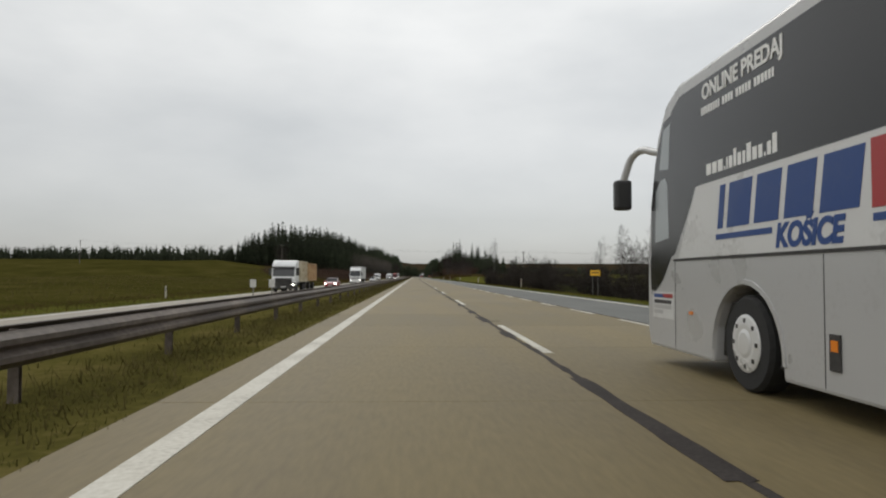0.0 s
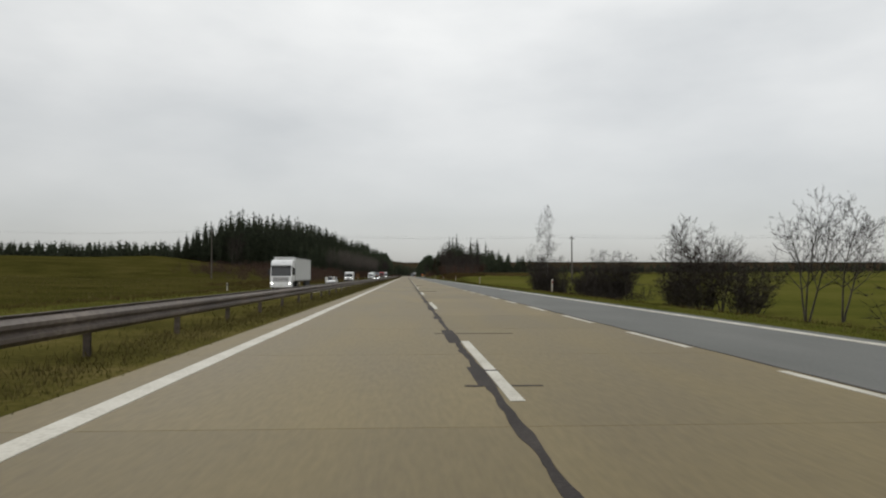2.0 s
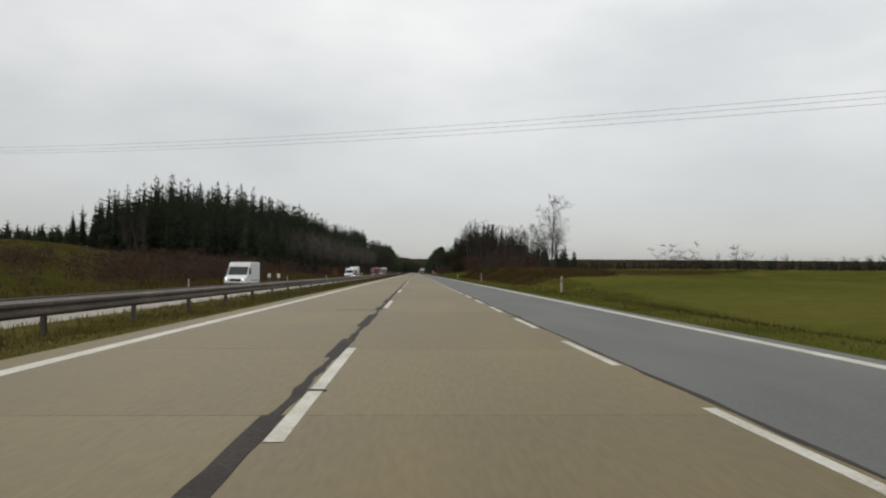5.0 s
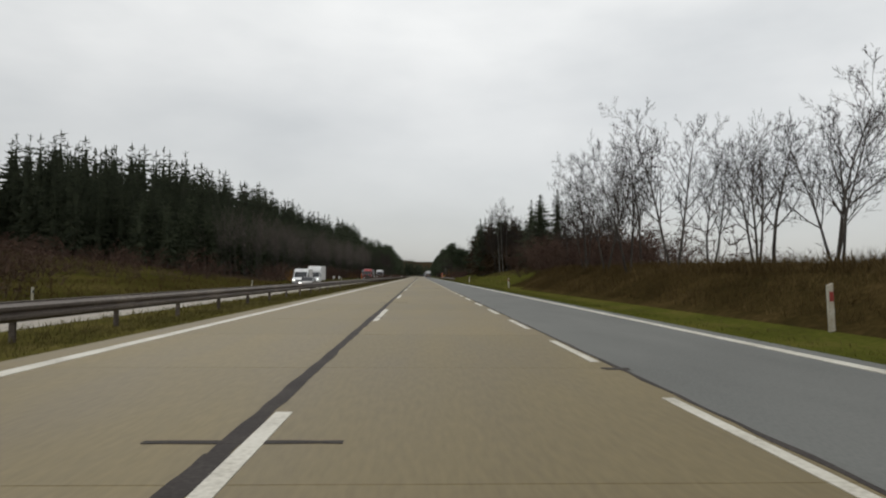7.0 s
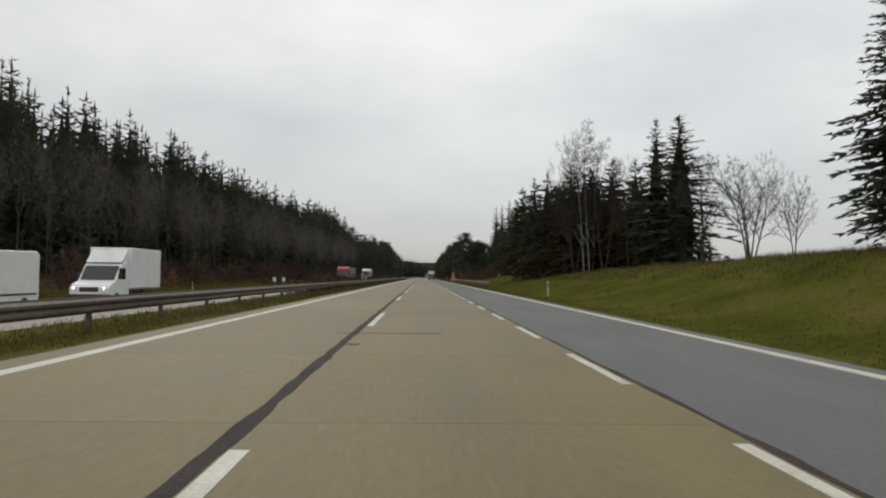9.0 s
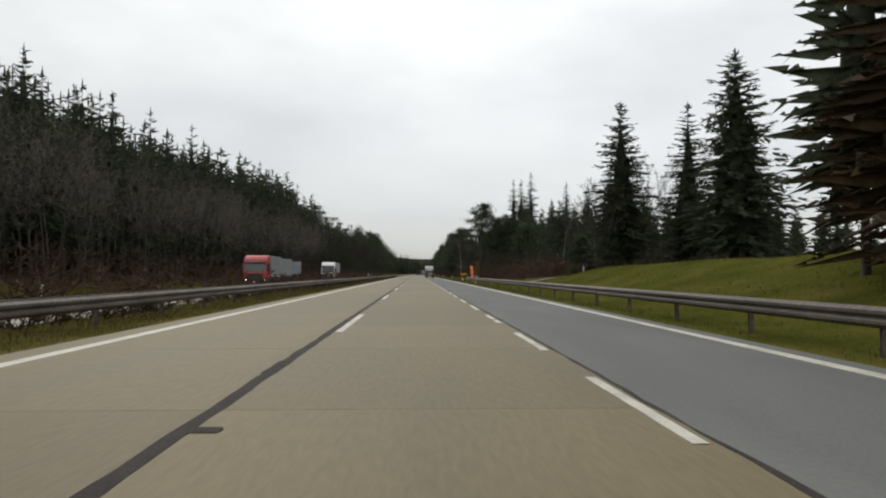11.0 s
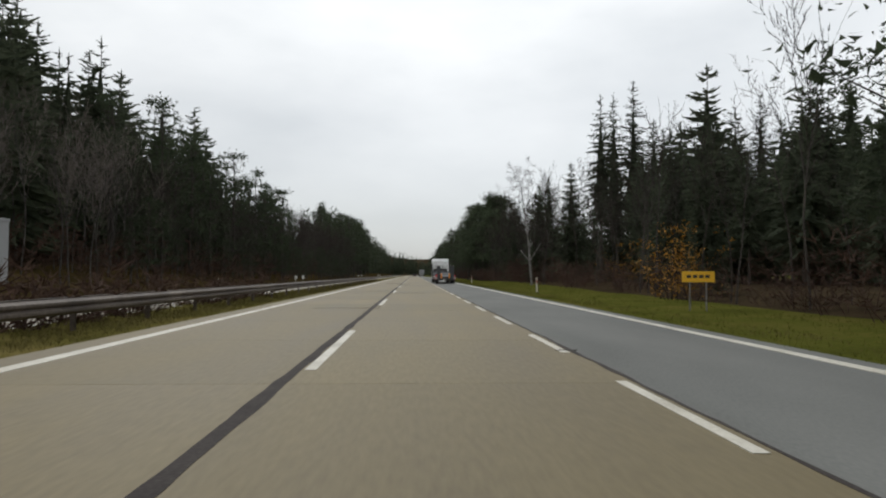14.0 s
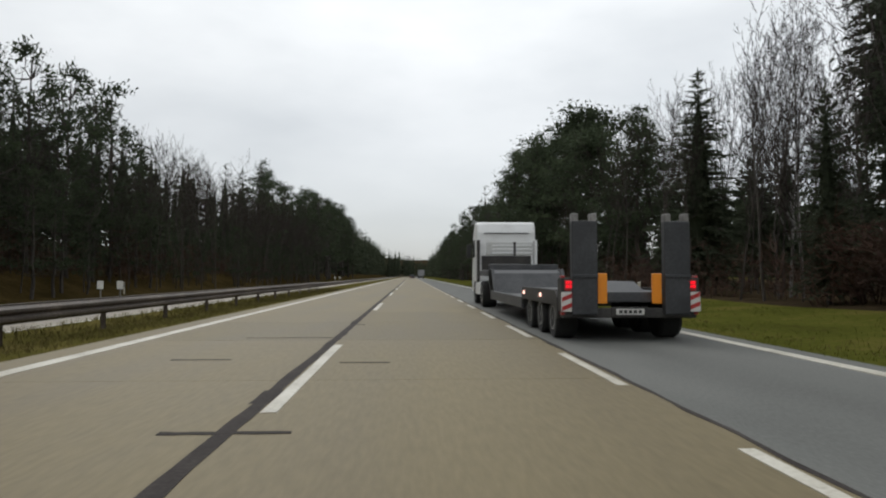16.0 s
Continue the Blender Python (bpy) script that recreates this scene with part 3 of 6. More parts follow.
def bare_tree(seed, H, spread=0.5, forks=1, depth=4, weep=0.0, r0=None, twigs=1.0, start=0.25):
    """Trunk segments and twig segments of a leafless tree: straight ascending limbs, fine outer twigs."""
    rnd = np.random.default_rng(seed)
    big, fine = [], []
    r0 = r0 or 0.011 * H + 0.02
    parts = {0: 8, 1: 5, 2: 4, 3: 3, 4: 2}

    def grow(p, d, length, r, level):
        n = parts[level]
        step = length / n
        turn = rnd.uniform(0, 6.283)
        for i in range(n):
            d = d + rnd.normal(0, 0.045 if level == 0 else 0.085, 3)
            if level >= 2 and weep:
                d[2] -= weep * 0.30
            elif level >= 1:
                d[2] += 0.07
            d /= np.linalg.norm(d)
            q = p + d * step
            ra, rb = r * (1 - 0.8 * i / n), r * (1 - 0.8 * (i + 1) / n)
            (big if level <= 1 else fine).append((p, q, max(ra, 0.007), max(rb, 0.005)))
            p = q
            done = (i + 1) / n
            if level < depth and (done > start if level == 0 else done > 0.15):
                for _ in range(2 if level == 0 or rnd.random() < twigs - 0.45 else 1):
                    turn += 2.4 + rnd.normal(0, 0.3)
                    ref = np.cross(d, [0.31, 0.17, 0.9] if abs(d[2]) < 0.9 else [1.0, 0, 0])
                    ref /= np.linalg.norm(ref) + 1e-9
                    other = np.cross(d, ref)
                    side = ref * math.cos(turn) + other * math.sin(turn)
                    nd = d * (1 - spread) + side * spread * rnd.uniform(0.75, 1.25)
                    nd /= np.linalg.norm(nd)
                    grow(p, nd, length * rnd.uniform(0.38, 0.60) * (1.05 - 0.62 * done if level == 0 else 1.0 - 0.35 * done), max(rb * 0.62, 0.006), level + 1)
    for k in range(forks):
        a = 6.283 * k / forks + rnd.uniform(0, 1)
        lean = 0.0 if forks == 1 else rnd.uniform(0.12, 0.34)
        d = np.array([math.cos(a) * lean, math.sin(a) * lean, 1.0])
        grow(np.array([math.cos(a) * 0.12 * (forks > 1), math.sin(a) * 0.12 * (forks > 1), -0.3]), d / np.linalg.norm(d), H * rnd.uniform(0.72, 0.9), r0 * (1 if forks == 1 else 0.7), 0)
    return big, fine


def shrub(seed, H, W, stems=16, sprigs=6, thick=1.0):
    """Leafless shrub: many crooked stems that fork twice."""
    rnd = np.random.default_rng(seed)
    big, fine = [], []
    for s in range(stems):
        a, rad = rnd.uniform(0, 6.283), W * 0.22 * math.sqrt(rnd.uniform(0, 1))
        p = np.array([math.cos(a) * rad, math.sin(a) * rad, -0.2])
        d = np.array([math.cos(a) * rnd.uniform(0, 0.7) * W / H, math.sin(a) * rnd.uniform(0, 0.7) * W / H, 1.0])
        d /= np.linalg.norm(d)
        L = H * rnd.uniform(0.55, 1.0)
        for i in range(4):
            d = d + rnd.normal(0, 0.12, 3)
            d /= np.linalg.norm(d)
            q = p + d * L / 4
            big.append((p, q, 0.024 * (1 - i / 4.4), 0.024 * (1 - (i + 1) / 4.4)))
            p = q
            for _ in range(sprigs):
                e = d * 0.35 + rnd.normal(0, 0.55, 3)
                e[2] = abs(e[2]) * 0.6 + 0.05
                e /= np.linalg.norm(e)
                l2 = L * rnd.uniform(0.16, 0.32)
                m = p + e * l2 * 0.5
                t = m + (e + rnd.normal(0, 0.25, 3)) * l2 * 0.5
                fine += [(p, m, 0.0085 * thick, 0.007), (m, t, 0.006 * thick, 0.004)]
                for _ in range(3 if sprigs > 5 else 2):
                    g = e + rnd.normal(0, 0.5, 3)
                    g /= np.linalg.norm(g)
                    fine.append((m, m + g * l2 * rnd.uniform(0.35, 0.7), 0.0045 * thick, 0.003))
    return big, fine


def fitted(a, b, H):
    """Segments scaled so that the plant's top is at H."""
    k = H / max(s[1][2] for s in a + b)
    g = lambda some: [(p * k, q * k, r, t) for p, q, r, t in some]
    return g(a), g(b)


def tree_meshes(kind, seed, H, **kw):
    """Two meshes, trunk and crown, for one tree form."""
    if kind == "spruce":
        tv, tf, cv, cf = spruce(seed, H, **kw)
        return mesh_of("trunk", tv, tf, M_BARK), mesh_of("crown", cv, cf, M_SPRUCE)
    if kind == "larch":
        tv, tf, cv, cf = spruce(seed, H, **kw)
        return mesh_of("trunk", tv, tf, M_BARK), mesh_of("crown", cv, cf, M_LARCH)
    if kind == "pine":
        tv, tf, cv, cf = pine(seed, H, **kw)
        return mesh_of("trunk", tv, tf, M_BARK), mesh_of("crown", cv, cf, M_PINE)
    if kind == "bare":
        a, b = fitted(*bare_tree(seed, H, **kw), H)
        return mesh_of("trunk", *tubes(a, 4), M_BARK), mesh_of("crown", *twigs_of(b), M_TWIG)
    if kind == "birch":
        a, b = fitted(*bare_tree(seed, H, **kw), H)
        stem = [s for s in a if s[2] > 0.045]
        limbs = [s for s in a if s[2] <= 0.045]
        lv, lf = tubes(limbs, 3)
        cv, cf = twigs_of(b)
        return mesh_of("trunk", *tubes(stem, 6), M_BIRCH), mesh_of("crown", np.concatenate([lv, cv]), np.concatenate([lf, cf + len(lv)]), M_TWIG)
    a, b = fitted(*shrub(seed, H, **kw), H)
    red = kind == "red_shrub"
    return mesh_of("stems", *tubes(a, 4), M_TWIG_RED if red else M_BARK), mesh_of("crown", *twigs_of(b), M_TWIG_RED if red else M_TWIG)


FORMS = {
    "spruce": [tree_meshes("spruce", s, 20.0, R=R, levels=lv, around=ar, sprays=24, flake=0.22) for s, R, lv, ar in ((1, 4.0, 44, 11), (2, 3.4, 44, 10), (3, 4.5, 44, 11), (4, 3.1, 44, 10))]
    + [tree_meshes("spruce", s, 20.0, R=R, levels=30, around=8, sprays=22, flake=0.23, bare=b) for s, R, b in ((5, 2.9, 0.34), (6, 2.5, 0.42))],
    "larch": [tree_meshes("larch", s, 12.0, R=R, levels=26, around=8, sprays=18, flake=0.20) for s, R in ((11, 3.2), (12, 2.8))],
    "pine": [tree_meshes("pine", s, 15.0, R=R, bare=b) for s, R, b in ((21, 3.4, 0.35), (22, 2.8, 0.45), (23, 4.0, 0.3), (24, 3.0, 0.2))],
    "yew": [tree_meshes("pine", 26, 15.0, R=6.6, bare=0.02, clumps=150)],
    "bare": [tree_meshes("bare", s, 10.0, spread=sp, forks=fk, twigs=tw) for s, sp, fk, tw in ((31, 0.52, 1, 0.95), (32, 0.44, 2, 0.62), (33, 0.42, 3, 0.46), (34, 0.56, 1, 1.0), (35, 0.40, 2, 0.62))],
    "birch": [tree_meshes("birch", s, 13.0, spread=sp, forks=1, weep=wp, r0=0.12, twigs=0.95, start=0.15) for s, sp, wp in ((41, 0.50, 0.30), (42, 0.46, 0.38), (43, 0.42, 0.15))],
    "slender": [tree_meshes("bare", s, 14.0, spread=sp, forks=1, r0=0.075, start=0.35, twigs=0.5) for s, sp in ((45, 0.30), (46, 0.34), (47, 0.27), (48, 0.37))],
    "shrub": [tree_meshes("shrub", s, 3.4, W=W, stems=st) for s, W, st in ((51, 3.8, 46), (52, 4.6, 52), (53, 3.2, 40))],
    "red_shrub": [tree_meshes("red_shrub", s, 3.0, W=W, stems=st) for s, W, st in ((61, 4.0, 26), (62, 5.0, 30), (63, 3.4, 24))],
}
FORM_H = {"spruce": 20.0, "larch": 12.0, "pine": 15.0, "yew": 15.0, "bare": 10.0, "birch": 13.0, "slender": 14.0, "shrub": 3.4, "red_shrub": 3.0}
PLANT_NAMES = {"spruce": ("spruce_tree", "tree"), "larch": ("larch_tree", "tree"), "pine": ("pine_tree", "tree"), "yew": ("yew_bush", "bush"), "bare": ("bare_tree", "tree"), "birch": ("birch_tree", "tree"), "slender": ("bare_tree", "tree"), "shrub": ("shrub", "bush"), "red_shrub": ("shrub", "bush")}
PLANT_LABELS = {
    "spruce": "tall dark green spruce with drooping ragged branches",
    "larch": "rust-brown larch with thin autumn needles",
    "pine": "dark green pine with a gappy crown of needle clumps",
    "yew": "round dense dark green evergreen bush on the grass bank",
    "bare": "leafless deciduous tree with dark spreading twigs",
    "birch": "leafless birch with a pale trunk and hanging twigs",
    "slender": "slender leafless tree with a straight grey trunk",
    "shrub": "leafless grey-brown roadside shrub with many stems",
    "red_shrub": "leafless red-brown roadside shrub with many stems",
}
plant_rnd = random.Random(7)


def plant(kind, x, y, H, form=None, group="", wide=1.0, label=""):
    """One tree or shrub, standing on the land."""
    forms = FORMS[kind]
    f = forms[plant_rnd.randrange(len(forms)) if form is None else form % len(forms)]
    name, cat = PLANT_NAMES[kind]
    s = H / FORM_H[kind]
    top = empty(name, label or PLANT_LABELS[kind], cat, group, pose(x, y, float(ground_z(x, y)), 0, 0, plant_rnd.uniform(0, 360)))
    top.scale = (s * wide, s * wide, s)
    mesh_part("stem" if "shrub" in kind else "trunk", f[0], top)
    mesh_part("crown", f[1], top)
    return top


def scatter(name, items, protos, mats, label, category):
    """Many plants joined into one object; items: x, y, height, form."""
    rnd = np.random.default_rng(len(items))
    VV, FF, II, base = [], [], [], 0
    for x, y, H, k in items:
        for part_no, (v, f, h0) in enumerate(protos[k]):
            a = rnd.uniform(0, 6.283)
            s = H / h0
            c, sn = math.cos(a), math.sin(a)
            w = v * s
            q = np.stack([w[:, 0] * c - w[:, 1] * sn + x, w[:, 0] * sn + w[:, 1] * c + y, w[:, 2] + float(ground_z(x, y))], 1)
            VV.append(q)
            FF.append(f + base)
            II.append(np.full(len(f), part_no, np.int32))
            base += len(v)
    me = bpy.data.meshes.new(name)
    V, F, I = np.concatenate(VV), np.concatenate(FF), np.concatenate(II)
    me.vertices.add(len(V))
    me.vertices.foreach_set("co", V.ravel())
    me.loops.add(F.size)
    me.loops.foreach_set("vertex_index", F.ravel().astype(np.int32))
    me.polygons.add(len(F))
    me.polygons.foreach_set("loop_start", np.arange(0, F.size, 3, dtype=np.int32))
    for m in mats:
        me.materials.append(m)
    me.polygons.foreach_set("material_index", I)
    me.update(calc_edges=True)
    return tagged(new(name, me), label, category, kind="stuff")


def proto_conifer(seed, H, R, levels, around, sprays, flake, bare=0.1):
    tv, tf, cv, cf = spruce(seed, H, R, levels, around, sprays, flake, bare)
    return [(tv, tf, H), (cv, cf, H)]


def proto_bare(seed, H, **kw):
    a, b = fitted(*bare_tree(seed, H, **kw), H)
    return [(*tubes(a, 3), H), (*twigs_of(b), H)]


def proto_shrub(seed, H, W, stems, sprigs=6, thick=1.0):
    a, b = fitted(*shrub(seed, H, W, stems, sprigs, thick), H)
    return [(*tubes(a, 3), H), (*twigs_of(b), H)]


def proto_pine(seed, H, R, clumps, per, bare):
    tv, tf, cv, cf = pine(seed, H, R, clumps, per, bare, 0.72)
    return [(tv, tf, H), (cv, cf, H)]


wall_spruce = [proto_conifer(s, 20.0, R, 18, 7, 2, 0.42) for s, R in ((171, 4.4), (172, 3.8), (173, 4.9))]
distant_form = [proto_conifer(s, 20.0, R, 13, 6, 1, 0.55) for s, R in ((174, 4.6), (175, 4.0), (176, 5.0))]
far_spruce = [proto_conifer(s, 20.0, R, 22, 8, 4, 0.35) for s, R in ((101, 4.2), (102, 3.7), (103, 4.8))]
mid_spruce = [proto_conifer(s, 20.0, R, 26, 8, 5, 0.33, b) for s, R, b in ((111, 4.9, 0.2), (112, 4.3, 0.28), (113, 5.4, 0.12))]
line_trees = [proto_conifer(s, 20.0, 10.0, 7, 7, 1, 0.6, 0.0) for s in (161, 162, 163)]
far_pine = [proto_pine(s, 15.0, 3.2, 44, 24, b) for s, b in ((121, 0.25), (122, 0.12))]
thin_bare = [proto_bare(s, 10.0, spread=sp, depth=3, twigs=0.45, r0=0.055, start=0.45) for s, sp in ((131, 0.35), (132, 0.42), (133, 0.3))]
low_red = [proto_shrub(s, 3.0, W, 5, 3, 2.1) for s, W in ((141, 4.2), (142, 5.2))] + [proto_shrub(s, 3.0, W, 9, 4, 1.2) for s, W in ((143, 4.0), (144, 4.6))]
wood = np.random.default_rng(77)


def forest_left_edge(y):
    """x of the forest's edge on the oncoming side."""
    return table(y, [(395, -60), (402, -42), (430, -33), (520, -28), (640, -25), (760, -23), (1300, -22)])


# hill forest on the oncoming side
items = []
for y in np.arange(398, 640, 5.2):
    x = float(forest_left_edge(y)) - 6
    while x > (-112 if y < 470 else float(forest_left_edge(y)) - 44):
        yy = y + wood.uniform(-2.4, 2.4) + max(0.0, (-55 - x) * 0.62)
        if yy < 700:
            items.append((x + wood.uniform(-2, 2), yy, wood.uniform(20, 26) * (0.88 if x > -45 else 1.02 if x > -56 else 1.13) * min(1.0, 0.40 + (x + 112) / 42) * float(np.interp(yy, [398, 440, 480, 510, 570, 640], [0.62, 0.97, 1.0, 1.0, 1.08, 1.0])), int(wood.integers(3)) + (3 if x > float(forest_left_edge(y)) - 13 or y < 409 else 0)))
        x -= wood.uniform(4.6, 6.6)
scatter("hill_spruce_forest", items, wall_spruce + far_spruce, [M_BARK, M_SPRUCE], "dense dark spruce forest on a low hill", "forest")
items = []
for y in np.arange(640, 1240, 6.5):
    for r in range(3):
        x = float(forest_left_edge(y)) - 4 - r * 6.0 + wood.uniform(-2, 2)
        H = wood.uniform(13, 16) + (3 if r > 1 else 0) if y < 740 else wood.uniform(15, 19) if y < 830 else wood.uniform(22, 27) + (3 if r > 0 else 0)
        items.append((x, y + wood.uniform(-3, 3), H, int(wood.integers(3))))
for y in np.arange(735, 1240, 6.5):
    for r in range(3):
        items.append((17 + r * 6.5 + wood.uniform(-2, 2), y + wood.uniform(-3, 3), wood.uniform(13, 19) + 0.8 * r, int(wood.integers(3))))
for x in np.arange(-140, 180, 4.5):
    for r in range(4):
        items.append((x + wood.uniform(-2, 2), 1258 + 16 * r + wood.uniform(-5, 5), wood.uniform(0.85, 1.08) * float(table(x, [(-140, 27), (-20, 26), (0, 22), (10, 18), (20, 11), (40, 15), (180, 18)])), int(wood.integers(3))))
scatter("distant_spruce_forest", items, distant_form, [M_BARK, M_SPRUCE], "dark spruce forest lining both sides of the far motorway", "forest")
items = []
for y in np.arange(540, 735, 6.5):
    x0 = float(table(y, [(540, 48), (575, 36), (600, 28), (640, 34), (660, 44), (680, 26), (735, 22)]))
    for r in range(6):
        items.append((x0 + r * 6.5 + wood.uniform(-2, 2), y + wood.uniform(-3, 3), wood.uniform(11, 17) if y < 600 else (wood.uniform(16, 22) if y < 660 else wood.uniform(10.5, 14)), int(wood.integers(3))))
for _ in range(26):
    items.append((wood.uniform(15, 28), wood.uniform(432, 450), wood.uniform(8, 13), int(wood.integers(3))))
scatter("spruce_wood", items, mid_spruce, [M_BARK, M_SPRUCE], "dark spruce wood behind the right-hand verge".replace("right-hand ", ""), "forest")
# front row of the oncoming side
items = []
for y in np.arange(402, 686, 3.6):
    for r in range(2 if y < 600 else 1):
        x = float(forest_left_edge(y)) - 2 - r * 4.5 + wood.uniform(-1.6, 1.6)
        items.append((x - (5 if y > 600 else 0), y + wood.uniform(-1.6, 1.6), wood.uniform(0.82, 1.12) * float(table(y, [(402, 14), (440, 14), (500, 15), (520, 16.5), (560, 21), (620, 20.5), (646, 22), (656, 20), (664, 15), (690, 14)])), int(wood.integers(3))))
scatter("roadside_spruce_forest", items, mid_spruce, [M_BARK, M_SPRUCE], "tall dark spruces at the edge of the forest", "forest")
items = []
for y in np.concatenate([np.arange(606, 684, 3.4), np.arange(728, 900, 4.2)]):
    items.append((float(forest_left_edge(y)) + wood.uniform(-4, 2), y + wood.uniform(-2, 2), (wood.uniform(13.5, 17) if 640 < y < 740 else wood.uniform(16, 20) + min(4.5, 0.04 * (y - 740)) if y > 740 else wood.uniform(13, 18)), int(wood.integers(2))))
for y in np.arange(598, 770, 2.6):
    items.append((float(forest_left_edge(y)) + wood.uniform(1.5, 4.5), y, wood.uniform(3.5, 8), 1))
for y in np.arange(690, 900, 5.0):
    for r in range(2):
        items.append((14.5 + r * 4 + wood.uniform(-1.5, 1.5), y + wood.uniform(-2, 2), wood.uniform(10, 15.5), int(wood.integers(2))))
scatter("roadside_pine_forest", items, far_pine, [M_BARK, M_PINE], "dark pines close to the edge of the motorway", "forest")
# bare saplings and birches before the conifers
items = []
for y in np.arange(600, 780, 1.7):
    items.append((float(forest_left_edge(y)) + wood.uniform(-0.5, 4.5), y + wood.uniform(-1.3, 1.3), wood.uniform(6, 12.5) + (3.0 if 680 < y < 732 else 1.5 if y > 640 else 0), int(wood.integers(3))))
for y in np.arange(560, 760, 2.0):
    items.append((15.5 + wood.uniform(-1.5, 4), y + wood.uniform(-1.5, 1.5), wood.uniform(6, 13), int(wood.integers(3))))
for y in np.arange(676, 790, 1.6):
    items.append((float(forest_left_edge(y)) + wood.uniform(-3.5, 1.5), y, wood.uniform(12.5, 15.5), int(wood.integers(3))))
items2 = []
for y in np.arange(412, 606, 0.95):
    items2.append((float(forest_left_edge(y)) + wood.uniform(-1.0, 5.0), y + wood.uniform(-1, 1), wood.uniform(8.5, 14.5), int(wood.integers(3))))
M_SAPLING = material("sapling_bark", [(0.022, 0.018, 0.015), (0.045, 0.039, 0.034), (0.13, 0.118, 0.105)], 0.85, 1.2, 10.0, 0.2, spread=0.2)
M_TWIG_GREY = material("grey_birch_twigs", [(0.08, 0.067, 0.058), (0.13, 0.112, 0.097), (0.19, 0.168, 0.148)], 0.9, 0.8, 9.0, 0.0, spread=0.2, spec=0.2)
scatter("birch_saplings", items2, thin_bare, [M_SAPLING, M_TWIG_GREY], "leafless birch saplings with pale stems before the spruces", "undergrowth")
scatter("bare_saplings", items, thin_bare, [M_BARK, M_TWIG], "leafless grey-brown saplings before the dark conifers", "undergrowth")
items = []
for y in np.arange(255, 760, 1.7):
    x = -22.5 + wood.uniform(-4.5, 0.5) if y > 400 else -33 + wood.uniform(-14, 4)
    items.append((x, y + wood.uniform(-1, 1), wood.uniform(1.6, 3.2) + (0.7 if 400 < y < 600 else 0), int(wood.integers(2))))
for y in np.arange(592, 770, 1.6):
    items.append((-25.5 + wood.uniform(-2, 2.5), y, wood.uniform(2.2, 4.2), int(wood.integers(2))))
for y in np.arange(528, 760, 2.4):
    items.append((14.5 + wood.uniform(-0.8, 3.0), y + wood.uniform(-1, 1), wood.uniform(1.6, 3.4), 2 + int(wood.integers(2))))
for y in np.arange(501, 512, 1.2):
    items.append((wood.uniform(11.6, 13.0), y, wood.uniform(1.0, 1.9), int(wood.integers(2))))
for y in np.arange(508, 566, 1.0):
    items.append((wood.uniform(16, 42), y + wood.uniform(-1, 1), wood.uniform(2.2, 5.0), 2 + int(wood.integers(2))))
for y in np.arange(318, 342, 1.5):
    items.append((14 + wood.uniform(-1.5, 6), y + wood.uniform(-1, 1), wood.uniform(2.0, 4.2), int(wood.integers(2))))
for y in np.arange(338, 356, 0.3):
    items.append((wood.uniform(13.2, 23), y, wood.uniform(2.4, 4.0), 2 + int(wood.integers(2))))
for y in np.arange(357, 370, 0.10):
    items.append((wood.uniform(max(13.6, 4.6 + 0.92 * (y - 351)), 28), y + 3.0, wood.uniform(2.3, 4.3), 2 + int(wood.integers(2))))
for y in np.arange(288, 344, 1.6):
    items.append((wood.uniform(16, 25), y, wood.uniform(0.7, 1.5), int(wood.integers(2))))
for k in range(250):
    xx, yy = (wood.uniform(-66, -26), wood.uniform(290, 402)) if k < 165 else (wood.uniform(-36, -22), wood.uniform(276, 350))
    if xx > -31 and 326 < yy < 350:
        continue
    items.append((xx, yy, wood.uniform(2.2, 4.2), int(wood.integers(2))))
scatter("red_brown_thicket", items, low_red, [M_TWIG_RED, M_TWIG_RED], "red-brown leafless thicket along the verges", "undergrowth")
# far tree lines beyond the fields
items = []
for x in np.concatenate([np.arange(60, 1500, 4.5), np.arange(62, 700, 4.5)]):
    items.append((x, 900 + 90 * math.sin(x * 0.006) + wood.uniform(-20, 20) - 0.15 * x, wood.uniform(11, 17), int(wood.integers(3))))
for x in np.concatenate([np.arange(-1300, -120, 4.0), np.arange(-700, -120, 4.0)]):
    items.append((x, 760 + 0.12 * x + 60 * math.sin(x * 0.008) + wood.uniform(-15, 15), wood.uniform(15, 19.5), int(wood.integers(3))))
for x in np.arange(-430, -92, 2.0):
    items.append((x, 445 + 0.30 * (x + 92) + 6 * math.sin(x * 0.05) + wood.uniform(-4, 4), wood.uniform(6.0, 8.0), int(wood.integers(3))))
scatter("far_tree_line", items, line_trees, [M_BARK, M_SPRUCE], "low dark tree line beyond the fields", "forest")

# leafless hedge between the lanes and the field
hedge_rows = []
for y in np.arange(58, 116, 0.55):
    hedge_rows.append((wood.uniform(14.6, 19.5), y, wood.uniform(1.7, 3.1), int(wood.integers(2))))
for y in np.concatenate([np.arange(150, 168, 1.0), np.arange(174, 188, 1.0)]):
    hedge_rows.append((wood.uniform(15.4, 20.0), y, wood.uniform(1.2, 2.2), int(wood.integers(2))))
for x in np.arange(40, 330, 3.0):
    hedge_rows.append((x, 300 + 0.25 * x + wood.uniform(-6, 6), wood.uniform(2.0, 4.5), int(wood.integers(2))))
verge_hedge = [proto_shrub(s, 3.0, W, 9, 4, 1.6) for s, W in ((155, 4.4), (156, 5.0))]
scatter("roadside_hedge", hedge_rows, verge_hedge, [M_TWIG, M_TWIG], "tangled dark leafless hedge along the edge of the field", "hedge")

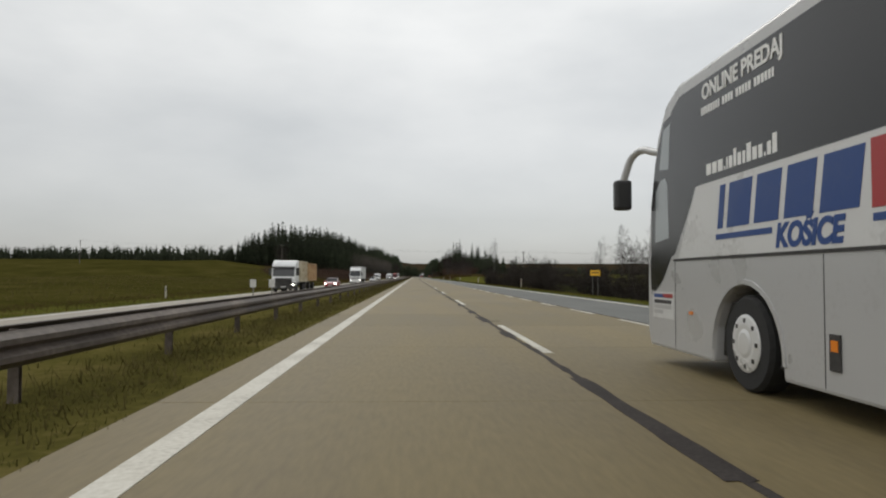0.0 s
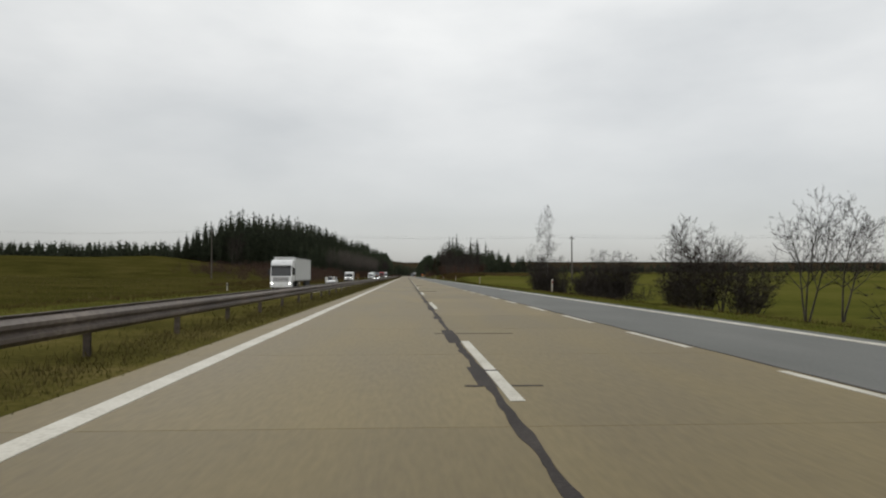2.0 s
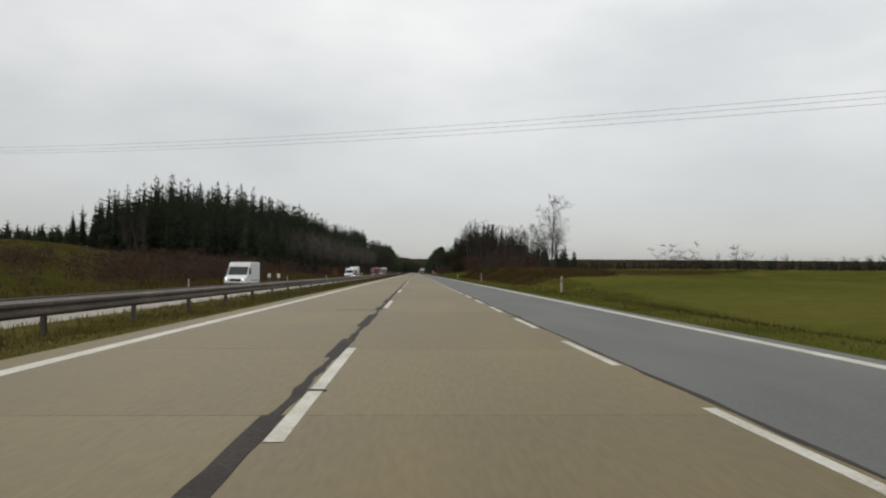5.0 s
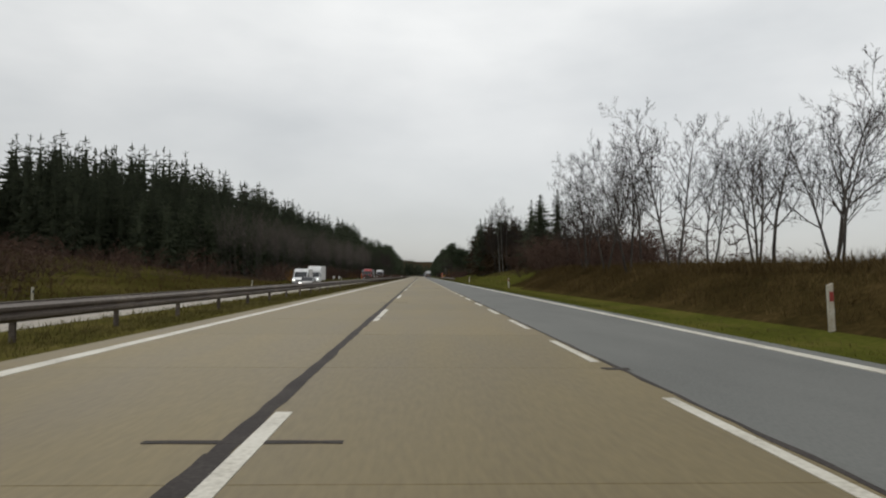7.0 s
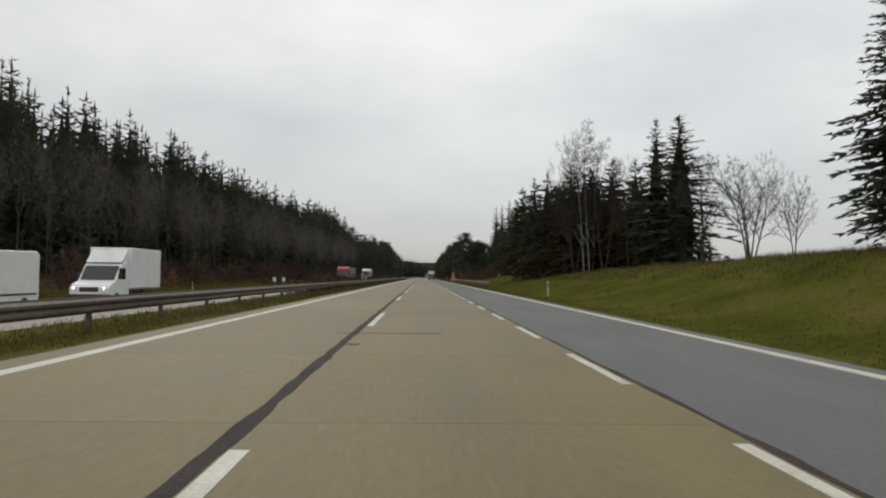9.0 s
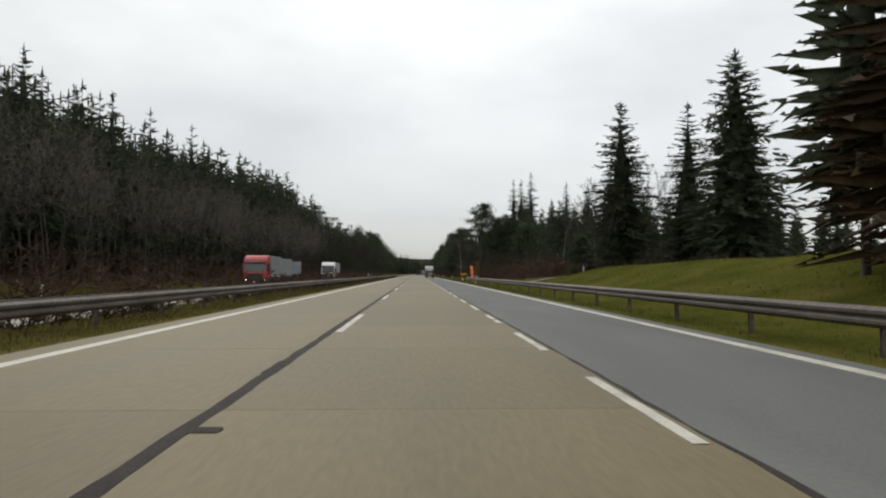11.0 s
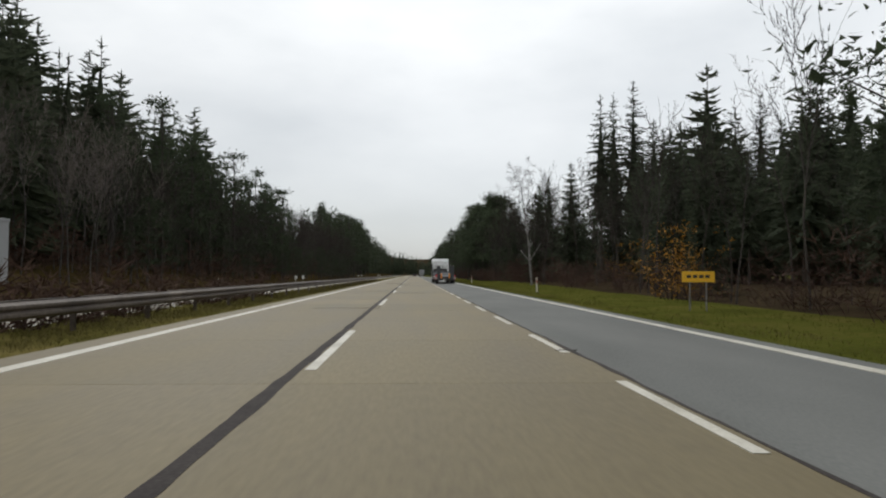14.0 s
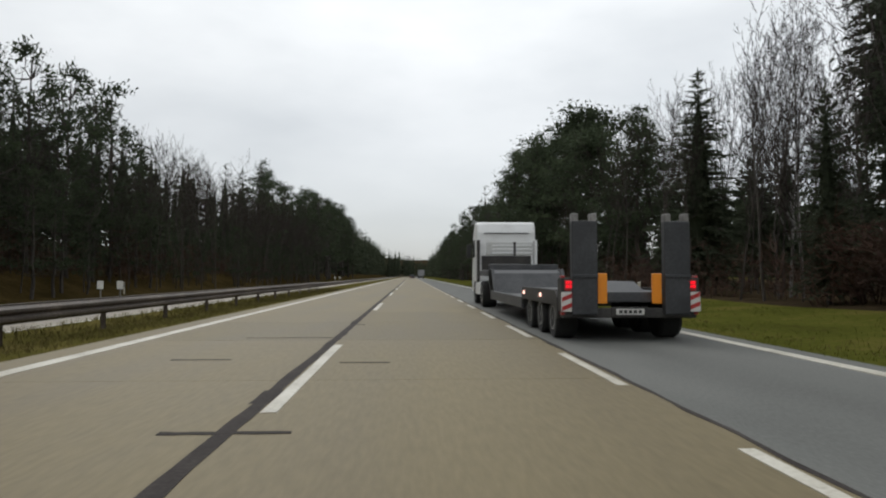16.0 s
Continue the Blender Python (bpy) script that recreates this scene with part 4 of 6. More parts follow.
# single trees and shrubs beside our lanes
for x, y, H, k in ((17.7, 91, 6.4, 1), (19.4, 89, 7.6, 0), (17.3, 182, 11.6, 0)):
    plant("birch", x, y, H, k, "birches by the field", 0.62)
for x, y, H, k in ((13.5, 62, 2.6, 0), (14.2, 70, 3.0, 1), (13.2, 78, 2.8, 2), (15.5, 84, 3.4, 0), (14.5, 92, 3.0, 1), (14.5, 98, 3.0, 2), (13.9, 105, 3.9, 1), (16.2, 111, 3.1, 0),
                   (15.2, 131.5, 4.1, 2), (16.2, 128.5, 3.0, 1), (14.8, 133.5, 2.6, 0), (17.9, 156.8, 3.6, 1), (16.9, 158.8, 3.4, 2), (17.2, 161, 3.0, 0), (18.5, 166, 2.6, 1), (15.4, 176, 3.4, 2), (16.0, 181, 4.2, 0), (17.6, 184, 3.4, 1), (18.4, 180, 3.2, 2), (22.4, 186, 2.4, 1), (25, 176, 3.0, 0), (29, 170, 2.8, 2), (17.6, 156, 2.6, 2)):
    plant("shrub", x, y, H * 1.12, k, "roadside shrubs", 0.80)
# small crooked trees among the shrubs
for x, y, H, k in ((15.2, 64.0, 5.4, 1), (14.6, 68.5, 6.0, 2), (15.8, 72.5, 4.8, 3), (14.2, 61.0, 5.2, 4), (15.2, 131.8, 5.6, 1), (15.9, 130.6, 4.8, 2), (15.3, 121.8, 5.4, 2), (16.3, 121.0, 5.0, 1), (15.0, 106.0, 4.8, 2), (17.0, 172, 4.6, 3), (17.4, 160.5, 4.9, 0), (18.3, 158.5, 4.5, 2), (18.8, 155.5, 4.6, 3), (19.8, 157.0, 4.3, 4), (15.0, 178.5, 5.6, 2), (16.6, 179.5, 5.2, 4), (21.2, 90.5, 5.0, 4), (16.4, 108.5, 4.4, 1), (15.0, 99.0, 4.2, 3)):
    plant("bare", x, y, H, k, "small trees by the field", 1.15, "small crooked leafless tree among the roadside shrubs")
for x, y, H, k in ((17.1, 285, 9.4, 0), (12.6, 318, 8.2, 4), (13.6, 314, 8.6, 1), (13.0, 324, 8.2, 2), (13.2, 330, 8.8, 3), (15.2, 309, 7.0, 2), (14.8, 303, 6.8, 1), (16.8, 306, 6.8, 4), (16.0, 298, 6.8, 0), (17.6, 294, 6.8, 3), (19.6, 297, 7.0, 1), (20.8, 300, 6.6, 0), (16.9, 311, 7.0, 3), (15.8, 315, 7.4, 4),
                   (18.5, 301, 6.4, 2), (13.4, 331, 6.8, 1), (14.6, 322, 8.2, 3), (22.5, 398, 7.6, 1), (24.0, 401, 7.8, 2), (26.0, 399, 6.6, 4), (21, 402, 8.2, 0), (24.0, 372, 6.8, 3), (26.2, 376, 7.4, 1), (22.4, 371, 6.0, 2), (28.0, 380, 8.0, 4), (25.2, 379, 7.2, 0), (27.0, 375, 6.6, 2)):
    plant("bare", x, y, H, k, "bare trees on the bank")
for x, y, H, k in ((-69.5, 384, 15.5, 1), (-73, 386, 14.5, 2), (30, 508, 11, 1)):
    plant("bare", x, y, H, k)
for x, y, H, k in ((25.5, 518, 9.4, 1), (23.6, 520, 9.0, 2), (29.0, 514, 9.8, 0)):
    plant("birch", x, y, H, k, "birches by the lay-by", 0.6)
for x, y, H, k in ((19.9, 489.5, 15.0, 0), (26.2, 490, 15.2, 1), (25.9, 480, 16.5, 2), (30, 486, 13.0, 3)):
    plant("spruce", x, y, H, k, "spruces on the bank", 1.4)
plant("spruce", 24.7, 416, 14.3, 1, "spruces on the bank", 2.2)
plant("spruce", 23.6, 419, 14.8, 3, "spruces on the bank", 1.3)
for x, y, H, k in ((23.2, 496, 12.4, 0), (24.4, 499, 13.2, 1), (25.6, 494, 11.6, 2), (27.4, 498, 13.4, 3), (28.4, 493, 12.0, 1), (29.6, 497, 12.8, 0), (22.8, 503, 12.0, 2)):
    plant("slender", x, y, H, k, "thin trees between the spruces", 0.9)
for x, y, H, k in ((14.6, 441, 9.6, 1), (15.4, 437, 10.4, 3), (16.2, 432, 11.4, 0), (17.4, 426, 12.2, 2), (19.4, 422, 11.8, 1), (21.2, 420, 11.0, 3)):
    plant("bare", x, y, H, k, "mixed edge of the copse", 0.7)
for x, y, H, k in ((17.9, 424, 14.6, 2), (19.5, 427, 15.2, 1)):
    plant("birch", x, y, H, k, "mixed edge of the copse", 0.75)
for x, y, H, k in ((18.2, 377.5, 10.4, 0), (20.8, 378.5, 11.3, 1)):
    plant("spruce", x, y, H, k, "spruces on the bank", 1.4)
plant("yew", 17.6, 495, 3.6, 0)
plant("yew", 18.3, 487.5, 3.0, 0)
for x, y, H, k in ((24.2, 494, 10.5, 1), (28.5, 488, 11.5, 4), (23.0, 497, 9.0, 2)):
    plant("bare", x, y, H, k, "bare trees on the bank", 0.8)
for x, y, H, k in ((14.6, 343, 6.0, 3), (16.4, 346, 6.6, 0), (18.2, 349, 7.2, 1), (20.4, 352, 7.0, 4), (17.0, 353, 6.4, 2), (15.4, 350, 5.8, 3), (22.4, 356, 7.2, 0), (19.4, 345, 7.4, 2)):
    plant("bare", x, y, H, k, "bare trees on the bank", 0.85)
for x, y, H, k in ((18.7, 425, 16.0, 0), (17.0, 440, 13.0, 1), (22, 438, 13.0, 0), (26, 433, 13, 1), (15.0, 446, 11.6, 0), (19.6, 428, 10.5, 1), (21.6, 427, 12.0, 0), (17.2, 430, 10.0, 1), (23.4, 423, 9.6, 0), (16.0, 436, 9.0, 0)):
    plant("larch" if k or y != 425 else "birch", x, y, H, k, "mixed edge of the copse", 0.75 if y == 425 else 1.5)
for x, y, H, k in ((38, 603, 20, 0), (51, 603, 28, 1), (47, 612, 24, 3), (42, 633, 23, 2), (36, 640, 24, 0), (33, 628, 20, 1), (30, 618, 17, 3), (40.5, 663, 36, 4), (37.5, 665, 34, 5), (34.6, 663, 33.5, 4), (51.7, 658, 32, 5), (46, 655, 26, 4), (57, 650, 30, 5), (62, 640, 28, 4)):
    plant("spruce", x, y, H, k, "tall spruces of the forest")
for x, y, H, k in ((13.8, 556, 13.8, 0), (16.2, 560, 11.6, 3), (17.5, 551, 11.4, 3), (20.5, 546, 9.6, 2), (19.0, 564, 10.5, 3), (16.8, 554.5, 11.2, 0), (19.2, 555, 11.0, 2), (22.4, 552, 10.8, 0), (16.5, 674, 13.4, 2), (14.8, 690, 16, 3), (15.4, 706, 17, 3), (18.5, 682, 17, 2), (17.2, 664, 12.4, 3), (19.5, 694, 18, 2), (16.8, 699, 16.5, 2), (20.5, 672, 13.2, 3)):
    plant("pine", x, y, H, k, "pines near the verge", 1.3)
for x, y, H, k in ((13.6, 613, 13.8, 1), (33.5, 565, 17, 2), (36, 560, 18, 0), (31.5, 570, 16, 1)):
    plant("birch", x, y, H, k, "bare birches at the forest edge")
for x, y, H, k in ((22.5, 653, 17, 0), (24.0, 657, 17.5, 1)):
    plant("birch", x, y, H, k, "bare birches at the forest edge", 0.6)
for i in range(34):
    yy = plant_rnd.uniform(646, 700)
    plant("slender", 1.4 + (0.32 + 0.36 * i / 33) * (yy - 616), yy, plant_rnd.uniform(11, 14) + 5.5 * i / 33, i, "bare trees at the forest edge", 0.8)
plant("bare", 17.4, 488, 9.5, 1, "bare trees on the bank")
for x, y, H, k in ((21.5, 644, 16, 3), (15.8, 640, 8, 1), (17.5, 630, 12.5, 2), (19.8, 622, 14.0, 0), (22, 612, 14, 1), (24, 600, 10.4, 3), (20.5, 592, 10.4, 2), (18.5, 582, 9.0, 0)):
    plant("spruce", x, y, H, k, "spruces at the forest edge")
plant("spruce", 17.7, 655, 13.0, 0, "spruces at the forest edge", 1.25)
for x, y, H, k in ((20.0, 497, 3.4, 0), (21.6, 500, 3.6, 2), (17.5, 505, 2.6, 1)):
    plant("red_shrub", x, y, H, k, "round shrubs by the lay-by", 1.0)

for x, y, H, k in ((15.8, 634, 3.2, 0), (17.6, 636, 3.8, 1), (19.6, 635, 3.9, 2), (21.4, 637, 3.6, 0), (16.8, 639, 3.4, 2), (18.8, 632, 3.0, 1)):
    plant("red_shrub", x, y, H, k, "round shrubs at the forest edge", 1.1)
M_LEAF = material("yellow_autumn_leaves", [(0.14, 0.065, 0.01), (0.27, 0.13, 0.015), (0.40, 0.22, 0.03)], 0.7, 1.0, 8.0, 0.0, spread=0.2, random_tint=0.2, island=True, spec=0.2)


def leafy_form(seed, H):
    rnd = np.random.default_rng(seed)
    a, b = fitted(*shrub(seed, H, H * 1.1, 14), H)
    c = np.concatenate([clump(rnd, s[1], 0.30, 5) for s in b if rnd.random() < 0.17]).reshape(-1, 3)
    return mesh_of("stems", *tubes(a, 3), M_TWIG), mesh_of("leaves", c, np.arange(len(c)).reshape(-1, 3), M_LEAF)


LEAFY = [leafy_form(s, 3.0) for s in (71, 72)]
M_LEAF_GREEN = material("yellow_green_leaves", [(0.045, 0.05, 0.008), (0.09, 0.10, 0.015), (0.15, 0.15, 0.03)], 0.7, 1.0, 8.0, 0.0, spread=0.2, random_tint=0.2, island=True, spec=0.2)
GREEN_CROWNS = []
for stems, leaves in LEAFY:
    leaves = leaves.copy()
    leaves.materials[0] = M_LEAF_GREEN
    GREEN_CROWNS.append(leaves)
for i, (x, y, H) in enumerate(((14.2, 86.5, 1.7), (15.0, 84.0, 1.9), (13.6, 81.0, 1.6), (14.6, 89.5, 1.5), (19.0, 166.5, 1.3))):
    top = empty("green_shrub", "low shrub with dull yellow-green leaves by the field", "bush", "green shrubs", pose(x, y, float(ground_z(x, y)), 0, 0, 50 * i))
    top.scale = (H / 3.0 * 1.5, H / 3.0 * 1.5, H / 3.0)
    mesh_part("stem", LEAFY[i % 2][0], top)
    mesh_part("crown", GREEN_CROWNS[i % 2], top)
for i, (x, y, H) in enumerate(((-23.5, 415, 2.6), (-23.0, 411, 2.2), (-24.0, 424, 2.2), (-23.0, 521, 2.4), (-22.5, 531, 2.2), (-23.2, 536, 2.0), (26, 548, 4.0), (30, 552, 4.4), (20, 556, 3.8), (34, 545, 4.0), (14.6, 576, 4.3), (22, 610, 3.4))):
    top = empty("autumn_shrub", "shrub with sparse yellow autumn leaves", "bush", "yellow shrubs", pose(x, y, float(ground_z(x, y)), 0, 0, 70 * i))
    top.scale = (H / 3.0,) * 3
    mesh_part("stem", LEAFY[i % 2][0], top)
    mesh_part("crown", LEAFY[i % 2][1], top)
items = []
for y in np.arange(398, 585, 1.1):
    if wood.random() < 0.72:
        items.append((-7.2 + wood.uniform(-0.5, 0.5), y, wood.uniform(0.9, 1.6), int(wood.integers(2))))
hedge_form = [proto_shrub(s, 1.2, 1.8, 9, 4, 1.5) for s in (151, 152)]
scatter("median_hedge", items, hedge_form, [M_TWIG_RED, M_TWIG_RED], "low red-brown leafless hedge behind the median rail", "hedge")

# ---------------------------------------------------------------- guard rails
W_BEAM = [(0.0, 0.0), (0.02, 0.02), (0.08, 0.06), (0.08, 0.11), (0.02, 0.155), (0.02, 0.165), (0.08, 0.21), (0.08, 0.26), (0.02, 0.30), (0.0, 0.32), (-0.012, 0.31), (0.006, 0.29), (0.062, 0.252), (0.062, 0.218), (0.004, 0.172), (0.004, 0.148), (0.062, 0.102), (0.062, 0.068), (0.006, 0.03), (-0.012, 0.01)]


def rail_meshes(length):
    bm = extrude_profile(W_BEAM, 0.0, length)
    beam = bpy.data.meshes.new("beam")
    bm.to_mesh(beam)
    bm.free()
    beam.materials.append(M_RAIL_DARK)
    c = [(-0.05, -0.03), (0.05, -0.03), (0.05, -0.022), (-0.042, -0.022), (-0.042, 0.022), (0.05, 0.022), (0.05, 0.03), (-0.05, 0.03)]
    bm = bmesh.new()
    low = [bm.verts.new((u, w, -0.5)) for u, w in c]
    high = [bm.verts.new((u, w, 0.68)) for u, w in c]
    for i in range(len(c)):
        j = (i + 1) % len(c)
        bm.faces.new((low[i], low[j], high[j], high[i]))
    bm.faces.new(high)
    bmesh.ops.recalc_face_normals(bm, faces=bm.faces[:])
    post = bpy.data.meshes.new("post")
    bm.to_mesh(post)
    bm.free()
    post.materials.append(M_RAIL_DARK)
    return beam, post


BEAM, POST = rail_meshes(8.0)
rail = tagged(new("guard_rail_median"), "weathered double steel guard rail on posts in the median", "guard rail")
for k in range(-3, 84):
    y = k * 8.0
    mesh_part("beam", BEAM, rail, m=pose(-5.40, y, 0.38))
    mesh_part("beam", BEAM, rail, m=pose(-5.85, y + 8.0, 0.38, 0, 0, 180))
for k in range(-6, 168):
    mesh_part("post", POST, rail, m=pose(-5.625, k * 4.0 + 1.0, 0))
far_rail = extrude_profile([(u - 5.40, w + 0.38) for u, w in W_BEAM], 672, 1230)
part("far_beam", far_rail, M_RAIL_DARK, rail)
SPACER = box(-0.22, -0.04, 0.52, 0.22, 0.04, 0.60)
sp_me = bpy.data.meshes.new("spacer")
SPACER.to_mesh(sp_me)
SPACER.free()
sp_me.materials.append(M_GALV)
for k in range(-6, 168):
    mesh_part("spacer", sp_me, rail, m=pose(-5.625, k * 4.0 + 1.0, 0))
rail_r = tagged(new("guard_rail_verge"), "grey steel guard rail on posts along the grass verge", "guard rail")
for k in range(12):
    mesh_part("beam", BEAM, rail_r, m=pose(8.42, 425.6 + k * 8 + 8.0, 0.42, 0, 0, 180))
for k in range(24):
    mesh_part("post", POST, rail_r, m=pose(8.50, 426.6 + k * 4.0, 0, 0, 0, 180))

# ---------------------------------------------------------------- marker posts


def marker_post(x, y, z, H, group, label, band=True, red=False):
    top = empty("marker_post", label, "marker post", group, pose(x, y, z, plant_rnd.uniform(-2, 2), plant_rnd.uniform(-2, 2), 0))
    prof = [(-0.05, -0.045), (0.05, -0.045), (0.062, 0.0), (0.05, 0.045), (-0.05, 0.045), (-0.062, 0.0)]
    bm = bmesh.new()
    rows = [[bm.verts.new((u, w, h + (0.05 * (u + 0.062) / 0.124 if h == H else 0))) for u, w in prof] for h in (-0.3, H)]
    for i in range(6):
        j = (i + 1) % 6
        bm.faces.new((rows[0][i], rows[0][j], rows[1][j], rows[1][i]))
    bm.faces.new(rows[1])
    bmesh.ops.recalc_face_normals(bm, faces=bm.faces[:])
    part("shaft", bm, M_POST, top)
    if red:
        part("reflector", box(-0.042, -0.056, H - 0.33, 0.042, -0.043, H - 0.13), M_REFLECT, top, "dull red reflector")
    elif band:
        part("black_band", box(-0.066, -0.052, H - 0.30, 0.066, 0.052, H - 0.12, None), M_BLACK, top, "slanted black band")
        part("reflector", box(-0.03, -0.060, H - 0.27, 0.03, -0.050, H - 0.15), M_WHITE, top)
    return top


for y in (44, 94, 145, 195, 245, 295, 347, 400, 540.7, 589, 642, 692):
    marker_post(9.8, y, float(ground_z(9.8, y)), 0.95, "verge marker posts", "dirty white plastic marker post with red reflector on the verge", red=True)
for y in (35, 87, 137, 187, 237, 288, 338, 388, 438, 488, 536, 585, 633, 683):
    for x in (-5.40, -5.85):
        top = empty("rail_reflector", "small white reflector plate on the median guard rail", "reflector", "median reflectors", pose(x, y + 0.35, 0.66))
        part("stalk", box(-0.012, -0.012, -0.06, 0.012, 0.012, 0.26), M_GALV, top)
        part("plate", box(-0.07, -0.03, 0.24, 0.07, -0.012, 0.43), M_WHITE, top, "white reflector plate")
for y in range(20, 700, 50):
    marker_post(-20.2, y, float(ground_z(-20.2, y)), 0.88, "far verge marker posts", "white plastic marker post beyond the oncoming lanes")
marker_post(16.6, 490, float(ground_z(16.6, 490)), 0.45, "verge marker posts", "small white stone marker in the grass by the spruces", False)
marker_post(8.62, 510, 0.35, 0.62, "verge marker posts", "white marker post behind the verge guard rail")
# ---------------------------------------------------------------- vehicle materials


def paint(name, colour, rough=0.35, dirt=(0.16, 0.14, 0.11), amount=0.25, metal=0.0):
    return material(name, [tuple(c * (1 - amount) + d * amount for c, d in zip(colour, dirt)), colour, colour], rough, 1.6, 18.0, 0.02, metal=metal, spread=0.2)


M_TRUCK_WHITE = paint("white_truck_paint", (0.70, 0.71, 0.71))
M_BUS_SILVER = paint("silver_bus_paint", (0.47, 0.47, 0.465), 0.3, amount=0.16, metal=0.2)
M_LETTER = paint("white_lettering", (0.78, 0.78, 0.76), 0.5, amount=0.05)
M_HUBCAP = paint("silver_wheel_cover", (0.66, 0.66, 0.65), 0.28, amount=0.15, metal=0.25)
M_BUS_WHITE = paint("white_bus_panel", (0.62, 0.62, 0.61), 0.3)
M_BUS_GLASS = paint("dark_bus_glass", (0.018, 0.018, 0.019), 0.16, (0.03, 0.028, 0.026))
M_GLASS = paint("tinted_glass", (0.02, 0.023, 0.026), 0.06, (0.03, 0.03, 0.03))
# pale base colour paints the sky's reflection into the panes
M_SKY_GLASS = paint("sky_reflection_glass", (0.30, 0.33, 0.34), 0.08, (0.25, 0.26, 0.26))
M_TYRE = material("tyre_rubber", [(0.008, 0.008, 0.008), (0.02, 0.02, 0.019)], 0.85, 4, 40, 0.3)
M_RIM = paint("dull_rim_metal", (0.40, 0.40, 0.39), 0.35, metal=0.6)
M_CHASSIS = material("chassis_black", [(0.010, 0.010, 0.010), (0.025, 0.023, 0.021), (0.05, 0.045, 0.04)], 0.6, 2, 20, 0.2, spread=0.2)
M_LOADER = material("loader_grey_steel", [(0.026, 0.028, 0.031), (0.049, 0.051, 0.055), (0.083, 0.084, 0.088)], 0.5, 1.6, 16, 0.2, spread=0.2)
M_RAMP = material("ramp_dark_steel", [(0.015, 0.016, 0.019), (0.027, 0.029, 0.032), (0.048, 0.050, 0.054)], 0.5, 2, 18, 0.15, spread=0.2)
M_ORANGE = paint("orange_paint", (0.84, 0.18, 0.015), 0.45)
M_AMBER = paint("amber_panel", (0.78, 0.26, 0.012), 0.4, amount=0.12)
M_RED = paint("red_paint", (0.35, 0.022, 0.022), 0.35)
M_RED_CAR = paint("dark_red_paint", (0.26, 0.03, 0.04), 0.3)
M_BLUE = paint("blue_print", (0.008, 0.048, 0.20), 0.5, amount=0.08)
M_RUST_CREAM = material("cream_container", [(0.26, 0.15, 0.07), (0.52, 0.46, 0.33), (0.60, 0.56, 0.43)], 0.6, 1.4, 12, 0.2, spread=0.16)
M_RUST_ORANGE = material("rusty_container", [(0.20, 0.10, 0.045), (0.42, 0.26, 0.12), (0.52, 0.38, 0.22)], 0.65, 1.4, 12, 0.2, spread=0.18)
M_GREY_BODY = paint("grey_tipper_body", (0.26, 0.27, 0.28), 0.5)
M_CURTAIN = paint("pale_trailer_curtain", (0.50, 0.51, 0.50), 0.55, amount=0.35)
M_SILVER = paint("silver_car_paint", (0.42, 0.43, 0.44), 0.3, metal=0.3)
M_DARKCAR = paint("dark_car_paint", (0.012, 0.012, 0.014), 0.4, (0.03, 0.03, 0.03))
M_YELLOW = paint("yellow_sign_paint", (0.75, 0.42, 0.02), 0.5, amount=0.1)
M_SIGNBACK = material("sign_back_metal", [(0.20, 0.22, 0.24), (0.30, 0.33, 0.36), (0.36, 0.39, 0.42)], 0.45, 1.2, 14, 0.05, metal=0.4, spread=0.2)
M_HEADLIGHT = lamp_material("headlight_glow", (1.0, 0.97, 0.90), 6.0)
M_LENS = paint("clear_lamp_lens", (0.55, 0.56, 0.56), 0.1, amount=0.1)
M_TAIL = lamp_material("tail_light_glow", (0.80, 0.008, 0.02), 1.1)
M_SIDE = lamp_material("side_marker_glow", (0.95, 0.55, 0.45), 1.6)
M_INDICATOR = paint("orange_lens", (0.75, 0.22, 0.02), 0.2, amount=0.1)


def text_mesh(words, size, mat, bold=0.0, lean=0.0):
    cu = bpy.data.curves.new("words", "FONT")
    cu.body = words
    cu.size = size
    cu.extrude = 0.003
    cu.offset = bold
    cu.shear = lean
    tmp = new("words", cu)
    bpy.context.view_layer.update()
    me = bpy.data.meshes.new_from_object(tmp.evaluated_get(bpy.context.evaluated_depsgraph_get()))
    bpy.data.objects.remove(tmp)
    me.materials.clear()
    me.materials.append(mat)
    return me


WHEEL_CACHE = {}


